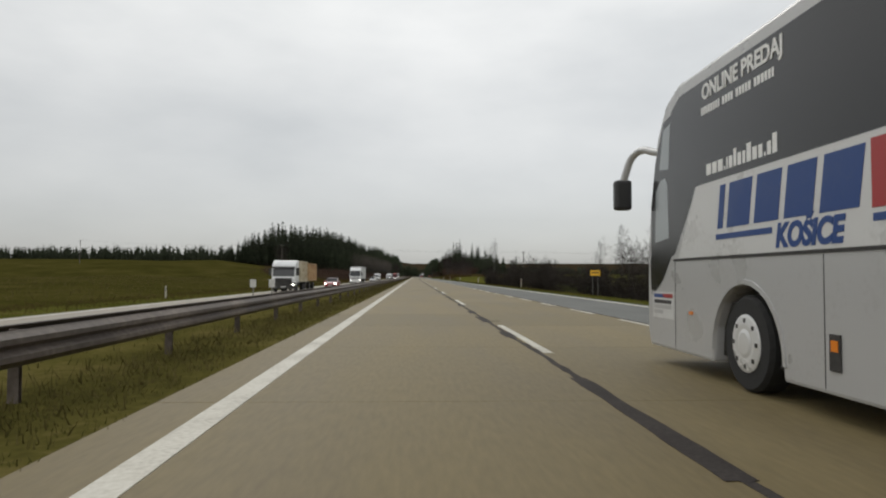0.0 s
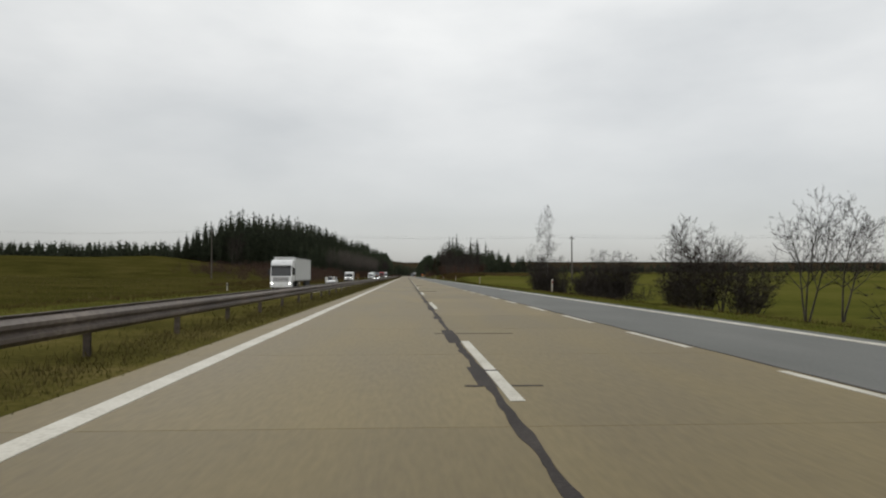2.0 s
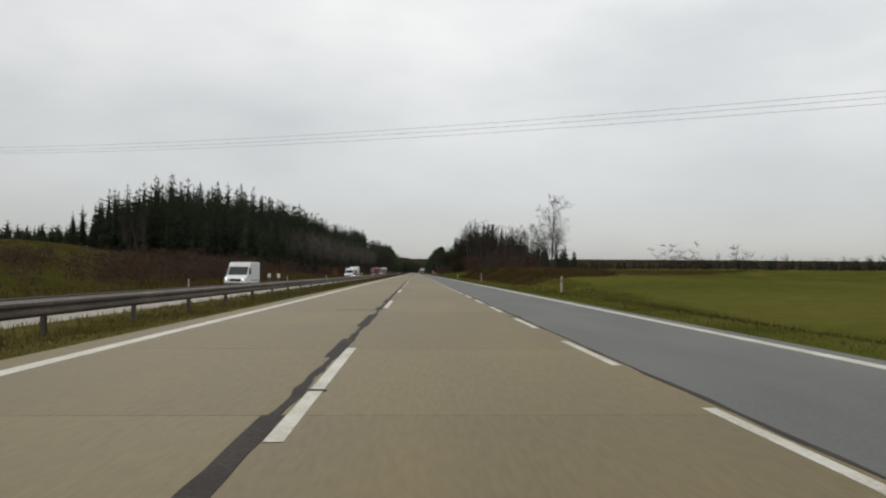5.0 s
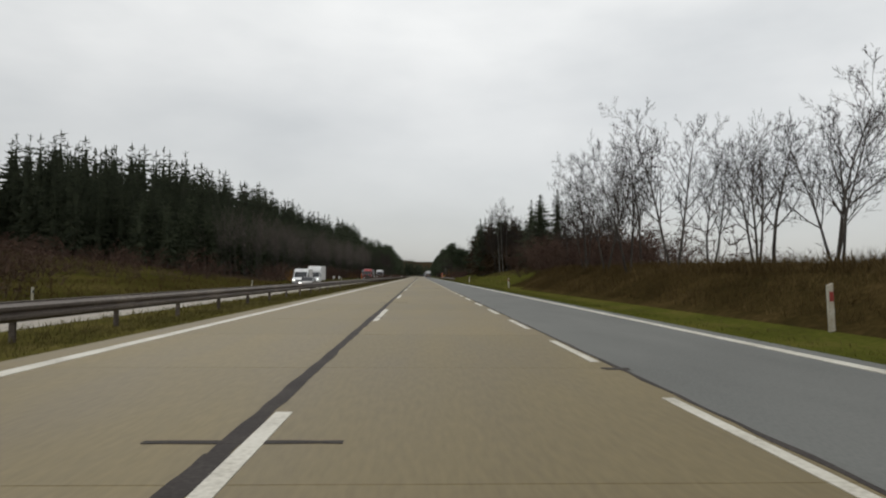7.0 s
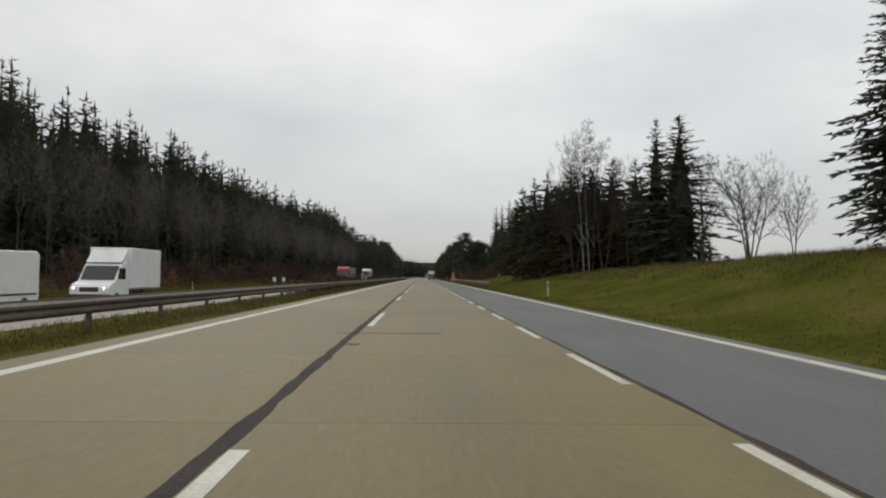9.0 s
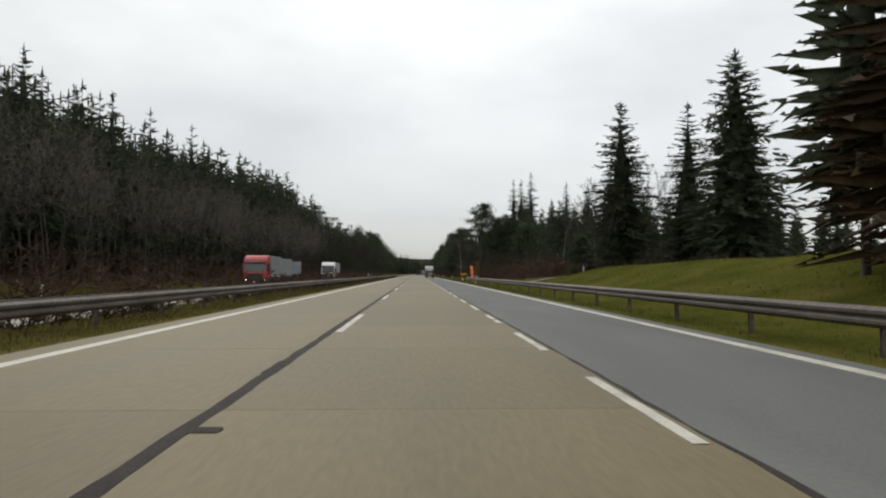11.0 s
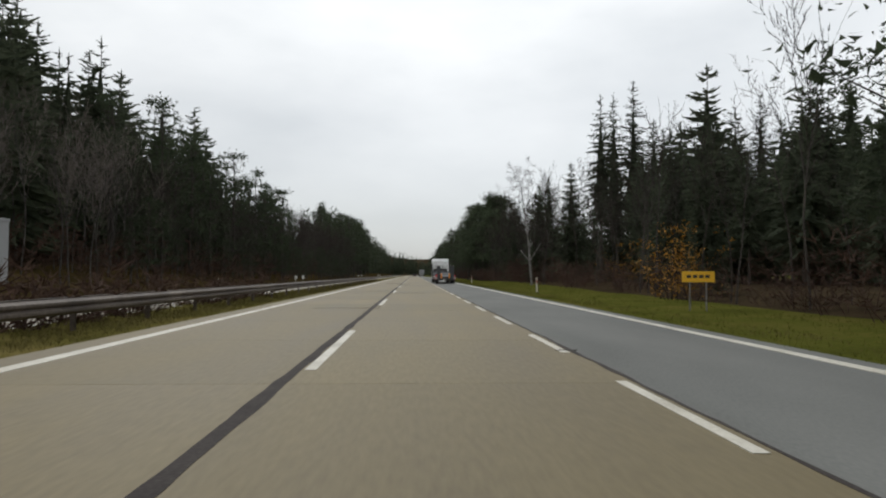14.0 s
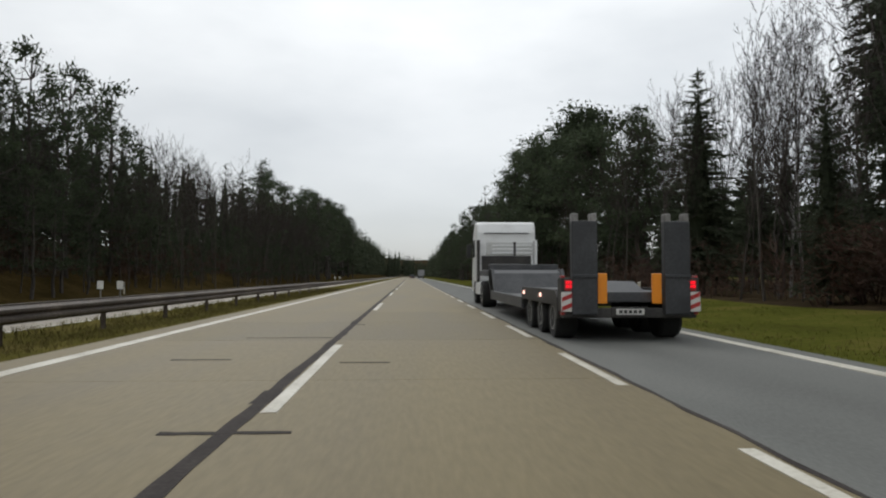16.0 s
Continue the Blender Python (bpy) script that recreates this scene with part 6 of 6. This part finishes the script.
        w = mesh_part("lettering", me, body, label, Matrix.Translation((-hw - 0.008, y, z)) @ turn)
        return w
    words("ONLINE PREDAJ", -1.95, 3.27, 0.25, M_LETTER, "white lettering", 0.006)
    rnd = random.Random(4)
    yy = -1.92
    while yy > -3.55:
        w = rnd.uniform(0.035, 0.055)
        panel("print_bar", [(yy, 3.09), (yy, 3.18), (yy - w, 3.18), (yy - w, 3.09)], 0.007, M_LETTER, body)
        yy -= w + (0.02 if rnd.random() < 0.85 else 0.07)
    yy = -2.05
    for k, w in enumerate((0.12, 0.12, 0.12, 0.03, 0.03, 0.08, 0.06, 0.08, 0.06, 0.09, 0.09, 0.08, 0.03, 0.07, 0.08)):
        h = 0.04 if k in (3, 12) else 0.19 if k in (6, 9, 14) else 0.13
        panel("print_bar", [(yy, 2.36), (yy, 2.36 + h), (yy - w, 2.36 + h), (yy - w, 2.36)], 0.007, M_LETTER, body)
        yy -= w + 0.03
    yy = -2.32
    for w in (0.13, 0.50, 0.46, 0.46, 0.52):
        panel("logo_block", [(yy - 0.09, 2.20), (yy, 1.72), (yy - w, 1.72), (yy - w - 0.09, 2.20)][::-1], 0.010, M_BLUE, body, "blue logo shape")
        yy -= w + 0.10
    panel("logo_block", [(yy - 0.05, 2.22), (yy - 0.05, 1.70), (yy - 1.9, 1.70), (yy - 1.9, 2.22)], 0.010, M_RED, body, "red logo shape")
    panel("logo_rule", [(-2.28, 1.60), (-2.28, 1.66), (-3.50, 1.66), (-3.50, 1.60)], 0.010, M_BLUE, body)
    panel("logo_rule", [(-4.95, 1.60), (-4.95, 1.66), (-6.4, 1.66), (-6.4, 1.60)], 0.010, M_BLUE, body)
    words("KO\u0160ICE", -3.56, 1.47, 0.30, M_BLUE, "blue lettering", 0.014, 0.2)
    part("roof_hatch", rounded(-0.4, -5.0, 3.66, 0.4, -4.0, 3.74, 0.03), M_BUS_WHITE, body)
    part("windscreen", solid([(0.012, 1.15), (-0.105, 2.25), (-0.40, 3.05), (-0.44, 3.03), (-0.15, 2.22), (-0.03, 1.15)], 1.16, 0.01), M_BUS_GLASS, body)
    part("roof_marker", rounded(-1.16, -1.1, 3.60, -1.10, -1.0, 3.74, 0.01), M_BUS_SILVER, body)


coach()


# ---------------------------------------------------------------- low-loader ahead
def low_loader():
    """Origin on the road under the trailer's rear; it faces +y."""
    top = empty("low_loader_truck", "white tractor unit with a grey low-loader trailer, ramps raised", "truck", "traffic ahead", pose(5.42, 629.4, 0))
    deck = part("rear_deck", rounded(-1.27, 0.15, 0.72, 1.27, 4.6, 0.92, 0.03), M_LOADER, top)
    part("deck_hump", solid([(0.4, 0.92), (1.0, 1.10), (3.6, 1.10), (4.4, 0.92)], 0.42, 0.02), M_LOADER, deck)
    part("bed", solid([(4.4, 0.55), (4.4, 0.92), (4.9, 0.62), (10.6, 0.62), (11.2, 1.30), (11.6, 1.42), (15.2, 1.42), (15.2, 1.22), (11.9, 1.18), (11.1, 0.45), (4.7, 0.45)], 1.25, 0.02), M_LOADER, top, "low grey load bed with gooseneck")
    for s in (-1, 1):
        part("side_beam", rounded(min(s * 1.20, s * 1.30), 4.4, 0.42, max(s * 1.20, s * 1.30), 11.0, 0.70, 0.02), M_LOADER, top)
        part("gooseneck_plate", solid([(10.4, 0.60), (11.1, 1.44), (12.0, 1.44), (12.0, 1.0), (11.2, 0.5)], 0.05, 0.01), M_LOADER, top).location.x = s * 1.2
        ramp = part("ramp", rounded(s * 0.86 - 0.24, -0.12, 0.50, s * 0.86 + 0.24, 0.06, 2.22, 0.03), M_RAMP, top, "raised dark steel loading ramp")
        for k in range(7):
            part("rung", rounded(s * 0.86 - 0.22, 0.05, 0.62 + 0.23 * k, s * 0.86 + 0.22, 0.11, 0.68 + 0.23 * k, 0.01), M_RAMP, ramp)
        for d in (-0.17, 0.17):
            part("ramp_foot", rounded(s * 0.86 + d - 0.06, -0.10, 2.18, s * 0.86 + d + 0.06, 0.10, 2.36, 0.025), M_GALV, ramp)
        part("ramp_brace", rounded(s * 0.86 - 0.24, -0.15, 1.18, s * 0.86 + 0.24, -0.10, 1.24, 0.01), M_RAMP, ramp)
        part("amber_panel", rounded(min(s * 0.42, s * 0.60), -0.02, 0.70, max(s * 0.42, s * 0.60), 0.05, 1.26, 0.02), M_AMBER, top, "orange warning panel beside the ramp")
        part("lamp_box", rounded(s * 1.16 - 0.12, -0.05, 0.55, s * 1.16 + 0.12, 0.3, 1.18, 0.02), M_CHASSIS, top)
        part("lamp_cluster", rounded(s * 1.14 - 0.085, -0.07, 0.94, s * 1.14 + 0.085, -0.04, 1.14, 0.012), M_RED, top, "dark red lamp cluster")
        for d, zz in ((-0.035, 1.09), (0.035, 1.09), (-0.035, 1.02), (0.035, 1.02)):
            part("tail_light", rounded(s * 1.14 + d - 0.026, -0.085, zz - 0.026, s * 1.14 + d + 0.026, -0.066, zz + 0.026, 0.008), M_TAIL, top, "lit red tail light")
        part("side_post", rounded(s * 1.24 - 0.035, -0.02, 0.50, s * 1.24 + 0.035, 0.10, 1.22, 0.012), M_RED, top, "dark red side post")
        part("wing", solid([(0.25, 0.42), (0.25, 0.82), (0.5, 0.95), (4.2, 0.95), (4.35, 0.82), (4.35, 0.62), (4.1, 0.66), (0.55, 0.66), (0.42, 0.42)], 0.03, 0.008), M_CHASSIS, top, "black wheel wing").location.x = s * 1.27
        part("tail_light", rounded(s * 1.24 - 0.04, -0.075, 0.74, s * 1.24 + 0.04, -0.03, 0.82, 0.01), M_TAIL, top, "lit red tail light")
        part("side_marker", rounded(min(s * 1.29, s * 1.33), 1.8, 0.78, max(s * 1.29, s * 1.33), 1.9, 0.86, 0.01), M_SIDE, top)
        part("side_marker", rounded(min(s * 1.29, s * 1.33), 3.9, 0.78, max(s * 1.29, s * 1.33), 4.0, 0.86, 0.01), M_SIDE, top)
        part("chevron_board", rounded(s * 1.16 - 0.13, -0.09, 0.56, s * 1.16 + 0.13, -0.055, 0.92, 0.008), M_WHITE, top)
        for k in range(2):
            bm = bmesh.new()
            x0, z0 = s * 1.16 - 0.12, 0.57 + 0.17 * k
            vs = [bm.verts.new(c) for c in ((x0, -0.096, z0), (x0 + 0.24, -0.096, z0 + 0.10), (x0 + 0.24, -0.096, z0 + 0.18), (x0, -0.096, z0 + 0.08))]
            f = bm.faces.new(vs)
            r = bmesh.ops.extrude_face_region(bm, geom=[f])
            for v in r["geom"]:
                if isinstance(v, bmesh.types.BMVert):
                    v.co.y += 0.004
            part("chevron", bm, M_RED, top)
        for a in (1.0, 2.3, 3.6):
            wheel(top, s * 1.02, a, 0.40, 0.42)
        part("mudguard", solid([(0.3, 0.80), (0.5, 0.88), (4.1, 0.88), (4.3, 0.80), (4.3, 0.84), (4.1, 0.92), (0.5, 0.92), (0.3, 0.84)], 0.2, 0.005), M_CHASSIS, top).location.x = s * 1.06
    part("rear_beam", rounded(-1.25, 0.0, 0.44, 1.25, 0.22, 0.62, 0.02), M_CHASSIS, top)
    part("plate_holder", rounded(-0.34, -0.02, 0.46, 0.34, 0.06, 0.64, 0.01), M_CHASSIS, top)
    part("number_plate", box(-0.26, -0.035, 0.50, 0.26, -0.02, 0.61), M_WHITE, top, "white plate with dark bars")
    for k in range(5):
        part("plate_bar", box(-0.21 + 0.09 * k, -0.041, 0.525, -0.15 + 0.09 * k, -0.036, 0.585), M_BLACK, top)
    # tractor unit
    cy = 16.4
    h = 3.5
    cab = part("cab", solid([(cy, 0.95), (cy, 3.05), (cy + 0.12, h - 0.08), (cy + 0.35, h), (cy + 1.2, h - 0.02), (cy + 1.85, h - 0.5), (cy + 2.1, 2.1), (cy + 2.28, 1.4), (cy + 2.28, 0.5), (cy + 1.7, 0.5), (cy + 1.5, 0.95)], 1.24, 0.10), M_TRUCK_WHITE, top, "white sleeper cab")
    part("rear_panel", rounded(-1.05, cy - 0.03, 1.45, 1.05, cy + 0.02, 2.05, 0.02), M_CHASSIS, cab, "dark lower rear panel")
    part("rear_window", rounded(-0.85, cy - 0.035, 2.08, 1.15, cy + 0.02, 2.62, 0.02), M_CURTAIN, cab)
    for k in range(3):
        part("window_slat", rounded(-0.6, cy - 0.055, 2.14 + 0.16 * k, 1.1, cy - 0.03, 2.20 + 0.16 * k, 0.01), M_TRUCK_WHITE, cab)
    part("window_post", rounded(0.30, cy - 0.06, 2.06, 0.40, cy - 0.03, 2.64, 0.01), M_CHASSIS, cab)
    part("rear_rail", rounded(-0.95, cy - 0.07, 2.98, 0.95, cy - 0.03, 3.02, 0.01), M_CHASSIS, cab)
    for s in (-1, 1):
        part("side_window", rounded(min(s * 1.20, s * 1.255), cy + 0.95, 2.0, max(s * 1.20, s * 1.255), cy + 1.75, 2.75, 0.01), M_GLASS, cab)
        part("side_fairing", rounded(s * 1.20 - 0.05, cy - 0.35, 0.9, s * 1.20 + 0.05, cy + 0.1, 2.7, 0.02), M_CHASSIS if s < 0 else M_TRUCK_WHITE, cab)
        part("side_skirt", rounded(s * 1.15 - 0.10, cy - 1.9, 0.45, s * 1.15 + 0.10, cy + 0.6, 0.95, 0.03), M_TRUCK_WHITE, top)
        part("mirror", rounded(s * 1.42 - 0.10, cy + 1.75, 2.0, s * 1.42 + 0.10, cy + 1.9, 2.6, 0.03), M_BLACK, cab)
        wheel(top, s * 1.05, cy + 1.3, 0.51, 0.32)
        wheel(top, s * 1.0, cy - 2.2, 0.51, 0.55)
        part("tail_light", rounded(s * 0.95 - 0.10, cy - 3.32, 0.78, s * 0.95 + 0.10, cy - 3.26, 0.92, 0.01), M_TAIL, top, "lit red tail light")
    part("tractor_frame", rounded(-0.45, cy - 3.25, 0.72, 0.45, cy + 1.6, 1.0, 0.02), M_CHASSIS, top)
    part("headboard", rounded(-1.24, 11.9, 1.42, 1.24, 12.0, 1.62, 0.02), M_LOADER, top)
    part("tool_crate", rounded(-0.9, 14.0, 1.42, 0.5, 15.0, 1.66, 0.02), M_GALV, top)


low_loader()


# ---------------------------------------------------------------- roadside fittings
def utility_pole(x, y, H, label, arms=1.0, turn=0.0, lean=0.0):
    top = empty("utility_pole", label, "utility pole", "utility poles", pose(x, y, float(ground_z(x, y)), 0, lean, turn))
    part("pole", turned([(0.17, -0.6), (0.16, 0.5), (0.13, H * 0.6), (0.10, H - 0.05), (0.06, H)], 12), M_POLE, top, smooth=False)
    part("cross_arm", rounded(-0.9 * arms, -0.05, H - 0.55, 0.9 * arms, 0.05, H - 0.43, 0.01), M_POLE, top)
    for k in (-0.8, 0.0, 0.8):
        zb = H - 0.43 if k else H
        part("insulator", turned([(0.02, 0), (0.05, 0.03), (0.035, 0.10), (0.055, 0.14), (0.03, 0.22), (0.01, 0.24)], 8, "z", (k * arms, 0, zb)), M_SIGNBACK, top)
    return top


utility_pole(31.2, 227, 9.0, "dark weathered utility pole with a cross arm in the field", 0.9, 40)
utility_pole(-50.5, 273, 12.4, "grey utility pole with a cross arm on the meadow", 1.1, 40)
utility_pole(-150, 330, 10.5, "grey utility pole with a cross arm far off", 1.2, 60)
utility_pole(95, 190, 9.0, "grey utility pole far across the field", 1.0, 60)


def wire(p, q, sag, name="power_line"):
    cu = bpy.data.curves.new(name, "CURVE")
    cu.dimensions, cu.bevel_depth, cu.bevel_resolution = "3D", 0.007, 1
    sp = cu.splines.new("POLY")
    n = 24
    sp.points.add(n - 1)
    for i in range(n):
        t = i / (n - 1)
        sp.points[i].co = (*[a + (b - a) * t for a, b in zip(p[:2], q[:2])], p[2] + (q[2] - p[2]) * t - sag * 4 * t * (1 - t), 1)
    cu.materials.append(M_BLACK)
    return tagged(new(name, cu), "thin dark overhead power line", "cable", "power lines")


for d in (-0.72, 0.0, 0.72):
    up = 0.2 if d == 0 else -0.2
    c, s_ = math.cos(radians(40)), math.sin(radians(40))
    pr = (31.2 + d * c, 227 + d * s_, float(ground_z(31.2, 227)) + 9.0 + up)
    pl = (-50.5 + d * c, 273 + d * s_, float(ground_z(-50.5, 273)) + 12.4 + up)
    wire(pr, pl, 1.0)
    wire(pl, (-150 + d * 0.6, 330 + d, float(ground_z(-150, 330)) + 10.5 + up), 1.2)
    wire(pr, (95 + d * 0.6, 190 + d, float(ground_z(95, 190)) + 9.0 + up), 0.8)


def emergency_pillar(x, y, turn, label):
    top = empty("emergency_phone", label, "emergency phone", "emergency phones", pose(x, y, float(ground_z(x, y)), 0, -3, turn))
    part("pillar", rounded(-0.15, -0.13, -0.3, 0.16, 0.13, 1.60, 0.03), M_ORANGE, top)
    part("head", rounded(-0.18, -0.15, 1.56, 0.12, 0.15, 1.92, 0.03), M_ORANGE, top)
    part("white_plate", rounded(-0.14, -0.162, 1.72, 0.08, -0.146, 1.84, 0.006), M_WHITE, top)
    part("label_band", rounded(-0.153, -0.135, 1.02, 0.163, 0.135, 1.20, 0.004), M_SIGNBACK, top, "pale reflective band")
    part("phone_symbol", rounded(-0.03, -0.142, 1.07, 0.06, -0.134, 1.15, 0.004), M_WHITE, top)
    part("side_cabinet", rounded(0.42, -0.18, -0.3, 0.78, 0.18, 0.58, 0.03), M_SIGNBACK, top, "small grey cabinet")
    return top


emergency_pillar(8.93, 518.8, 0, "orange emergency phone pillar behind the guard rail")
emergency_pillar(-19.4, 526.5, 0, "orange emergency phone pillar beyond the oncoming lanes")


def sign_back(x, y):
    top = empty("road_sign", "grey back of a road sign on two posts", "road sign", m=pose(x, y, float(ground_z(x, y))))
    for s in (-1, 1):
        part("post", turned([(0.045, -0.4), (0.045, 3.5), (0.03, 3.53)], 10, "z", (s * 0.9, 0.05, 0)), M_GALV, top)
    for k in range(6):
        part("panel", rounded(-1.5 + 0.5 * k + 0.005, -0.03, 1.35, -1.0 + 0.5 * k - 0.005, 0.0, 3.45, 0.006), M_SIGNBACK, top)
    for zz in (1.7, 3.0):
        part("stiffener", rounded(-1.5, -0.07, zz, 1.5, -0.03, zz + 0.06, 0.008), M_SIGNBACK, top)


sign_back(-19.8, 548.5)


def yellow_board(x, y, label, z0=0.95, k=1.0):
    top = empty("road_sign", label, "road sign", "yellow boards", pose(x, y, float(ground_z(x, y))))
    top.scale = (k, k, 1)
    for s in (-1, 1):
        part("post", turned([(0.025, -0.3), (0.025, z0 + 0.4)], 8, "z", (s * 0.28, 0.03, 0)), M_GALV, top)
    part("board", rounded(-0.55, -0.02, z0, 0.55, 0.015, z0 + 0.36, 0.006), M_YELLOW, top)
    for q in range(4):
        part("print_bar", box(-0.40 + 0.21 * q, -0.028, z0 + 0.14, -0.25 + 0.21 * q, -0.022, z0 + 0.24), M_BLACK, top)


yellow_board(10.9, 565, "small yellow board with dark print on the verge")
yellow_board(9.9, 63.2, "small yellow board with dark print on the verge", 1.35, 0.6)

# paved lay-by behind the verge rail
M_GRAVEL = material("lay_by_gravel", [(0.10, 0.082, 0.055), (0.17, 0.145, 0.105), (0.25, 0.22, 0.17)], 0.9, 0.6, 9.0, 0.6, spread=0.2, bump_dist=0.05, spec=0.1)
lx, ly = np.meshgrid(np.linspace(12.0, 24.0, 25), np.linspace(493.5, 498.5, 17))
ly = ly + 0.22 * (lx - 12.0)
lz = ground_z(lx, ly) + 0.05
n_l = lx.size
lv = np.concatenate([np.stack([lx.ravel(), ly.ravel(), lz.ravel()], 1), np.stack([lx.ravel(), ly.ravel(), lz.ravel() - 0.25], 1)])
li = (np.arange(16)[:, None] * 25 + np.arange(24)[None, :]).ravel()
lf = np.stack([li, li + 1, li + 26, li + 25], 1)
rim = np.concatenate([np.arange(25), np.arange(1, 17) * 25 + 24, 16 * 25 + np.arange(23, -1, -1), np.arange(15, -1, -1) * 25])
lr = np.stack([rim[:-1], rim[:-1] + n_l, rim[1:] + n_l, rim[1:]], 1)
tagged(new("layby", mesh_of("layby", lv, np.concatenate([lf, lr]), M_GRAVEL)), "brown gravel lay-by track behind the guard rail", "pavement", kind="structure")
kerb_stop = empty("traffic_cone", "red and white traffic cone on the verge", "cone", m=pose(9.6, 548, float(ground_z(9.6, 548))))
part("cone", turned([(0.17, 0.0), (0.15, 0.04), (0.10, 0.25), (0.03, 0.52), (0.02, 0.53)], 14), M_ORANGE, kerb_stop)
part("collar", turned([(0.125, 0.18), (0.085, 0.32)], 14), M_WHITE, kerb_stop)

# ---------------------------------------------------------------- grass
def grass(name, spans, seed, mat, label, hmin=0.05, hmax=0.2):
    """Blades in tufts; spans: x0, x1, y0, y1, count, height factor."""
    rnd = np.random.default_rng(seed)
    allv = []
    for x0, x1, y0, y1, n, hf in spans:
        X, Y = rnd.uniform(x0, x1, n), rnd.uniform(y0, y1, n)
        Z = ground_z(X, Y)
        for _ in range(3):
            a = rnd.uniform(0, 6.283, n)
            hgt = rnd.uniform(hmin, hmax, n) * hf
            w = rnd.uniform(0.004, 0.009, n) * (1 + 0.5 * hf)
            ox, oy = rnd.normal(0, 0.06, n), rnd.normal(0, 0.06, n)
            lx, ly = rnd.normal(0, 0.45, n) * hgt, rnd.normal(0, 0.45, n) * hgt
            b0 = np.stack([X + ox - w * np.cos(a), Y + oy - w * np.sin(a), Z - 0.02], 1)
            b1 = np.stack([X + ox + w * np.cos(a), Y + oy + w * np.sin(a), Z - 0.02], 1)
            t = np.stack([X + ox + lx, Y + oy + ly, Z + hgt], 1)
            allv.append(np.stack([b0, b1, t], 1).reshape(-1, 3))
    V = np.concatenate(allv)
    me = bpy.data.meshes.new(name)
    me.vertices.add(len(V))
    me.vertices.foreach_set("co", V.ravel())
    me.loops.add(len(V))
    me.loops.foreach_set("vertex_index", np.arange(len(V), dtype=np.int32))
    me.polygons.add(len(V) // 3)
    me.polygons.foreach_set("loop_start", np.arange(0, len(V), 3, dtype=np.int32))
    me.materials.append(mat)
    me.update(calc_edges=True)
    return tagged(new(name, me), label, "grass", kind="stuff")


M_BLADE = material("grass_blades", [(0.046, 0.054, 0.011), (0.082, 0.09, 0.016), (0.13, 0.112, 0.034)], 0.8, 0.3, 3.0, 0.0, spread=0.2, random_tint=0.15, island=True, spec=0.02)
M_BLADE_DRY = material("dry_grass_blades", [(0.034, 0.024, 0.010), (0.070, 0.048, 0.019), (0.13, 0.092, 0.040)], 0.8, 0.3, 3.0, 0.0, spread=0.2, random_tint=0.15, island=True, spec=0.02)
M_BLADE_OLIVE = material("olive_grass_blades", [(0.056, 0.055, 0.016), (0.092, 0.085, 0.026), (0.14, 0.12, 0.045)], 0.8, 0.3, 3.0, 0.0, spread=0.2, random_tint=0.15, island=True, spec=0.02)
M_BLADE_TAN = material("bleached_grass_blades", [(0.066, 0.054, 0.019), (0.105, 0.088, 0.032), (0.16, 0.135, 0.058)], 0.8, 0.3, 3.0, 0.0, spread=0.2, random_tint=0.15, island=True, spec=0.02)
grass("median_turf", [(-5.5, -4.36, 0, 680, 34000, 0.32), (-7.4, -5.5, 0, 680, 8000, 0.8)], 1, M_BLADE_OLIVE, "short olive and tan turf along the median")
grass("median_dry_grass", [(-5.5, -4.5, 0, 680, 24000, 0.6), (-6.0, -5.3, 0, 680, 9000, 1.0), (-7.4, -5.8, 200, 680, 9000, 0.9)], 2, M_BLADE_TAN, "dry tan grass under the median guard rail")
grass("verge_turf", [(7.76, 8.6, 30, 700, 18000, 0.4), (8.4, 13.0, 30, 262, 16000, 0.5), (8.4, 14, 345, 700, 20000, 0.5), (14, 22, 350, 500, 6000, 0.5)], 3, M_BLADE, "short green turf on the verge")
grass("bank_dry_grass", [(10.2, 16.5, 258, 350, 20000, 1.7), (12.4, 18.5, 262, 350, 11000, 3.4), (-30, -20.8, 190, 400, 5000, 3.0), (9.0, 12, 60, 262, 9000, 0.8), (-23, -18.2, 30, 420, 12000, 1.2)], 4, M_BLADE_DRY, "tall dead brown grass on the bank")
grass("tan_grass", [(9.5, 24, 345, 500, 10000, 0.8), (14, 24, 352, 424, 9000, 1.5), (-90, -21, 60, 300, 9000, 2.6), (8.2, 9.4, 30, 700, 8000, 0.5)], 5, M_BLADE_TAN, "bleached tan grass in patches on the banks and meadow")
# ---------------------------------------------------------------- concrete slabs, one by one
GREY_FROM = 430.0
SLABS = [(slab_mesh("slab", 4.35, 5.0, m), slab_mesh("slab", 3.9, 5.0, m)) for m in (M_CONCRETE, M_CONCRETE_GREY)]
for k in range(130):
    y = NEAR_Y0 + 5.0 * k
    left, right = SLABS[y >= GREY_FROM]
    mesh_part("slab", left, road, m=Matrix.Translation((-2.175, y, 0)))
    mesh_part("slab", right, road, m=Matrix.Translation((1.95, y, 0)))
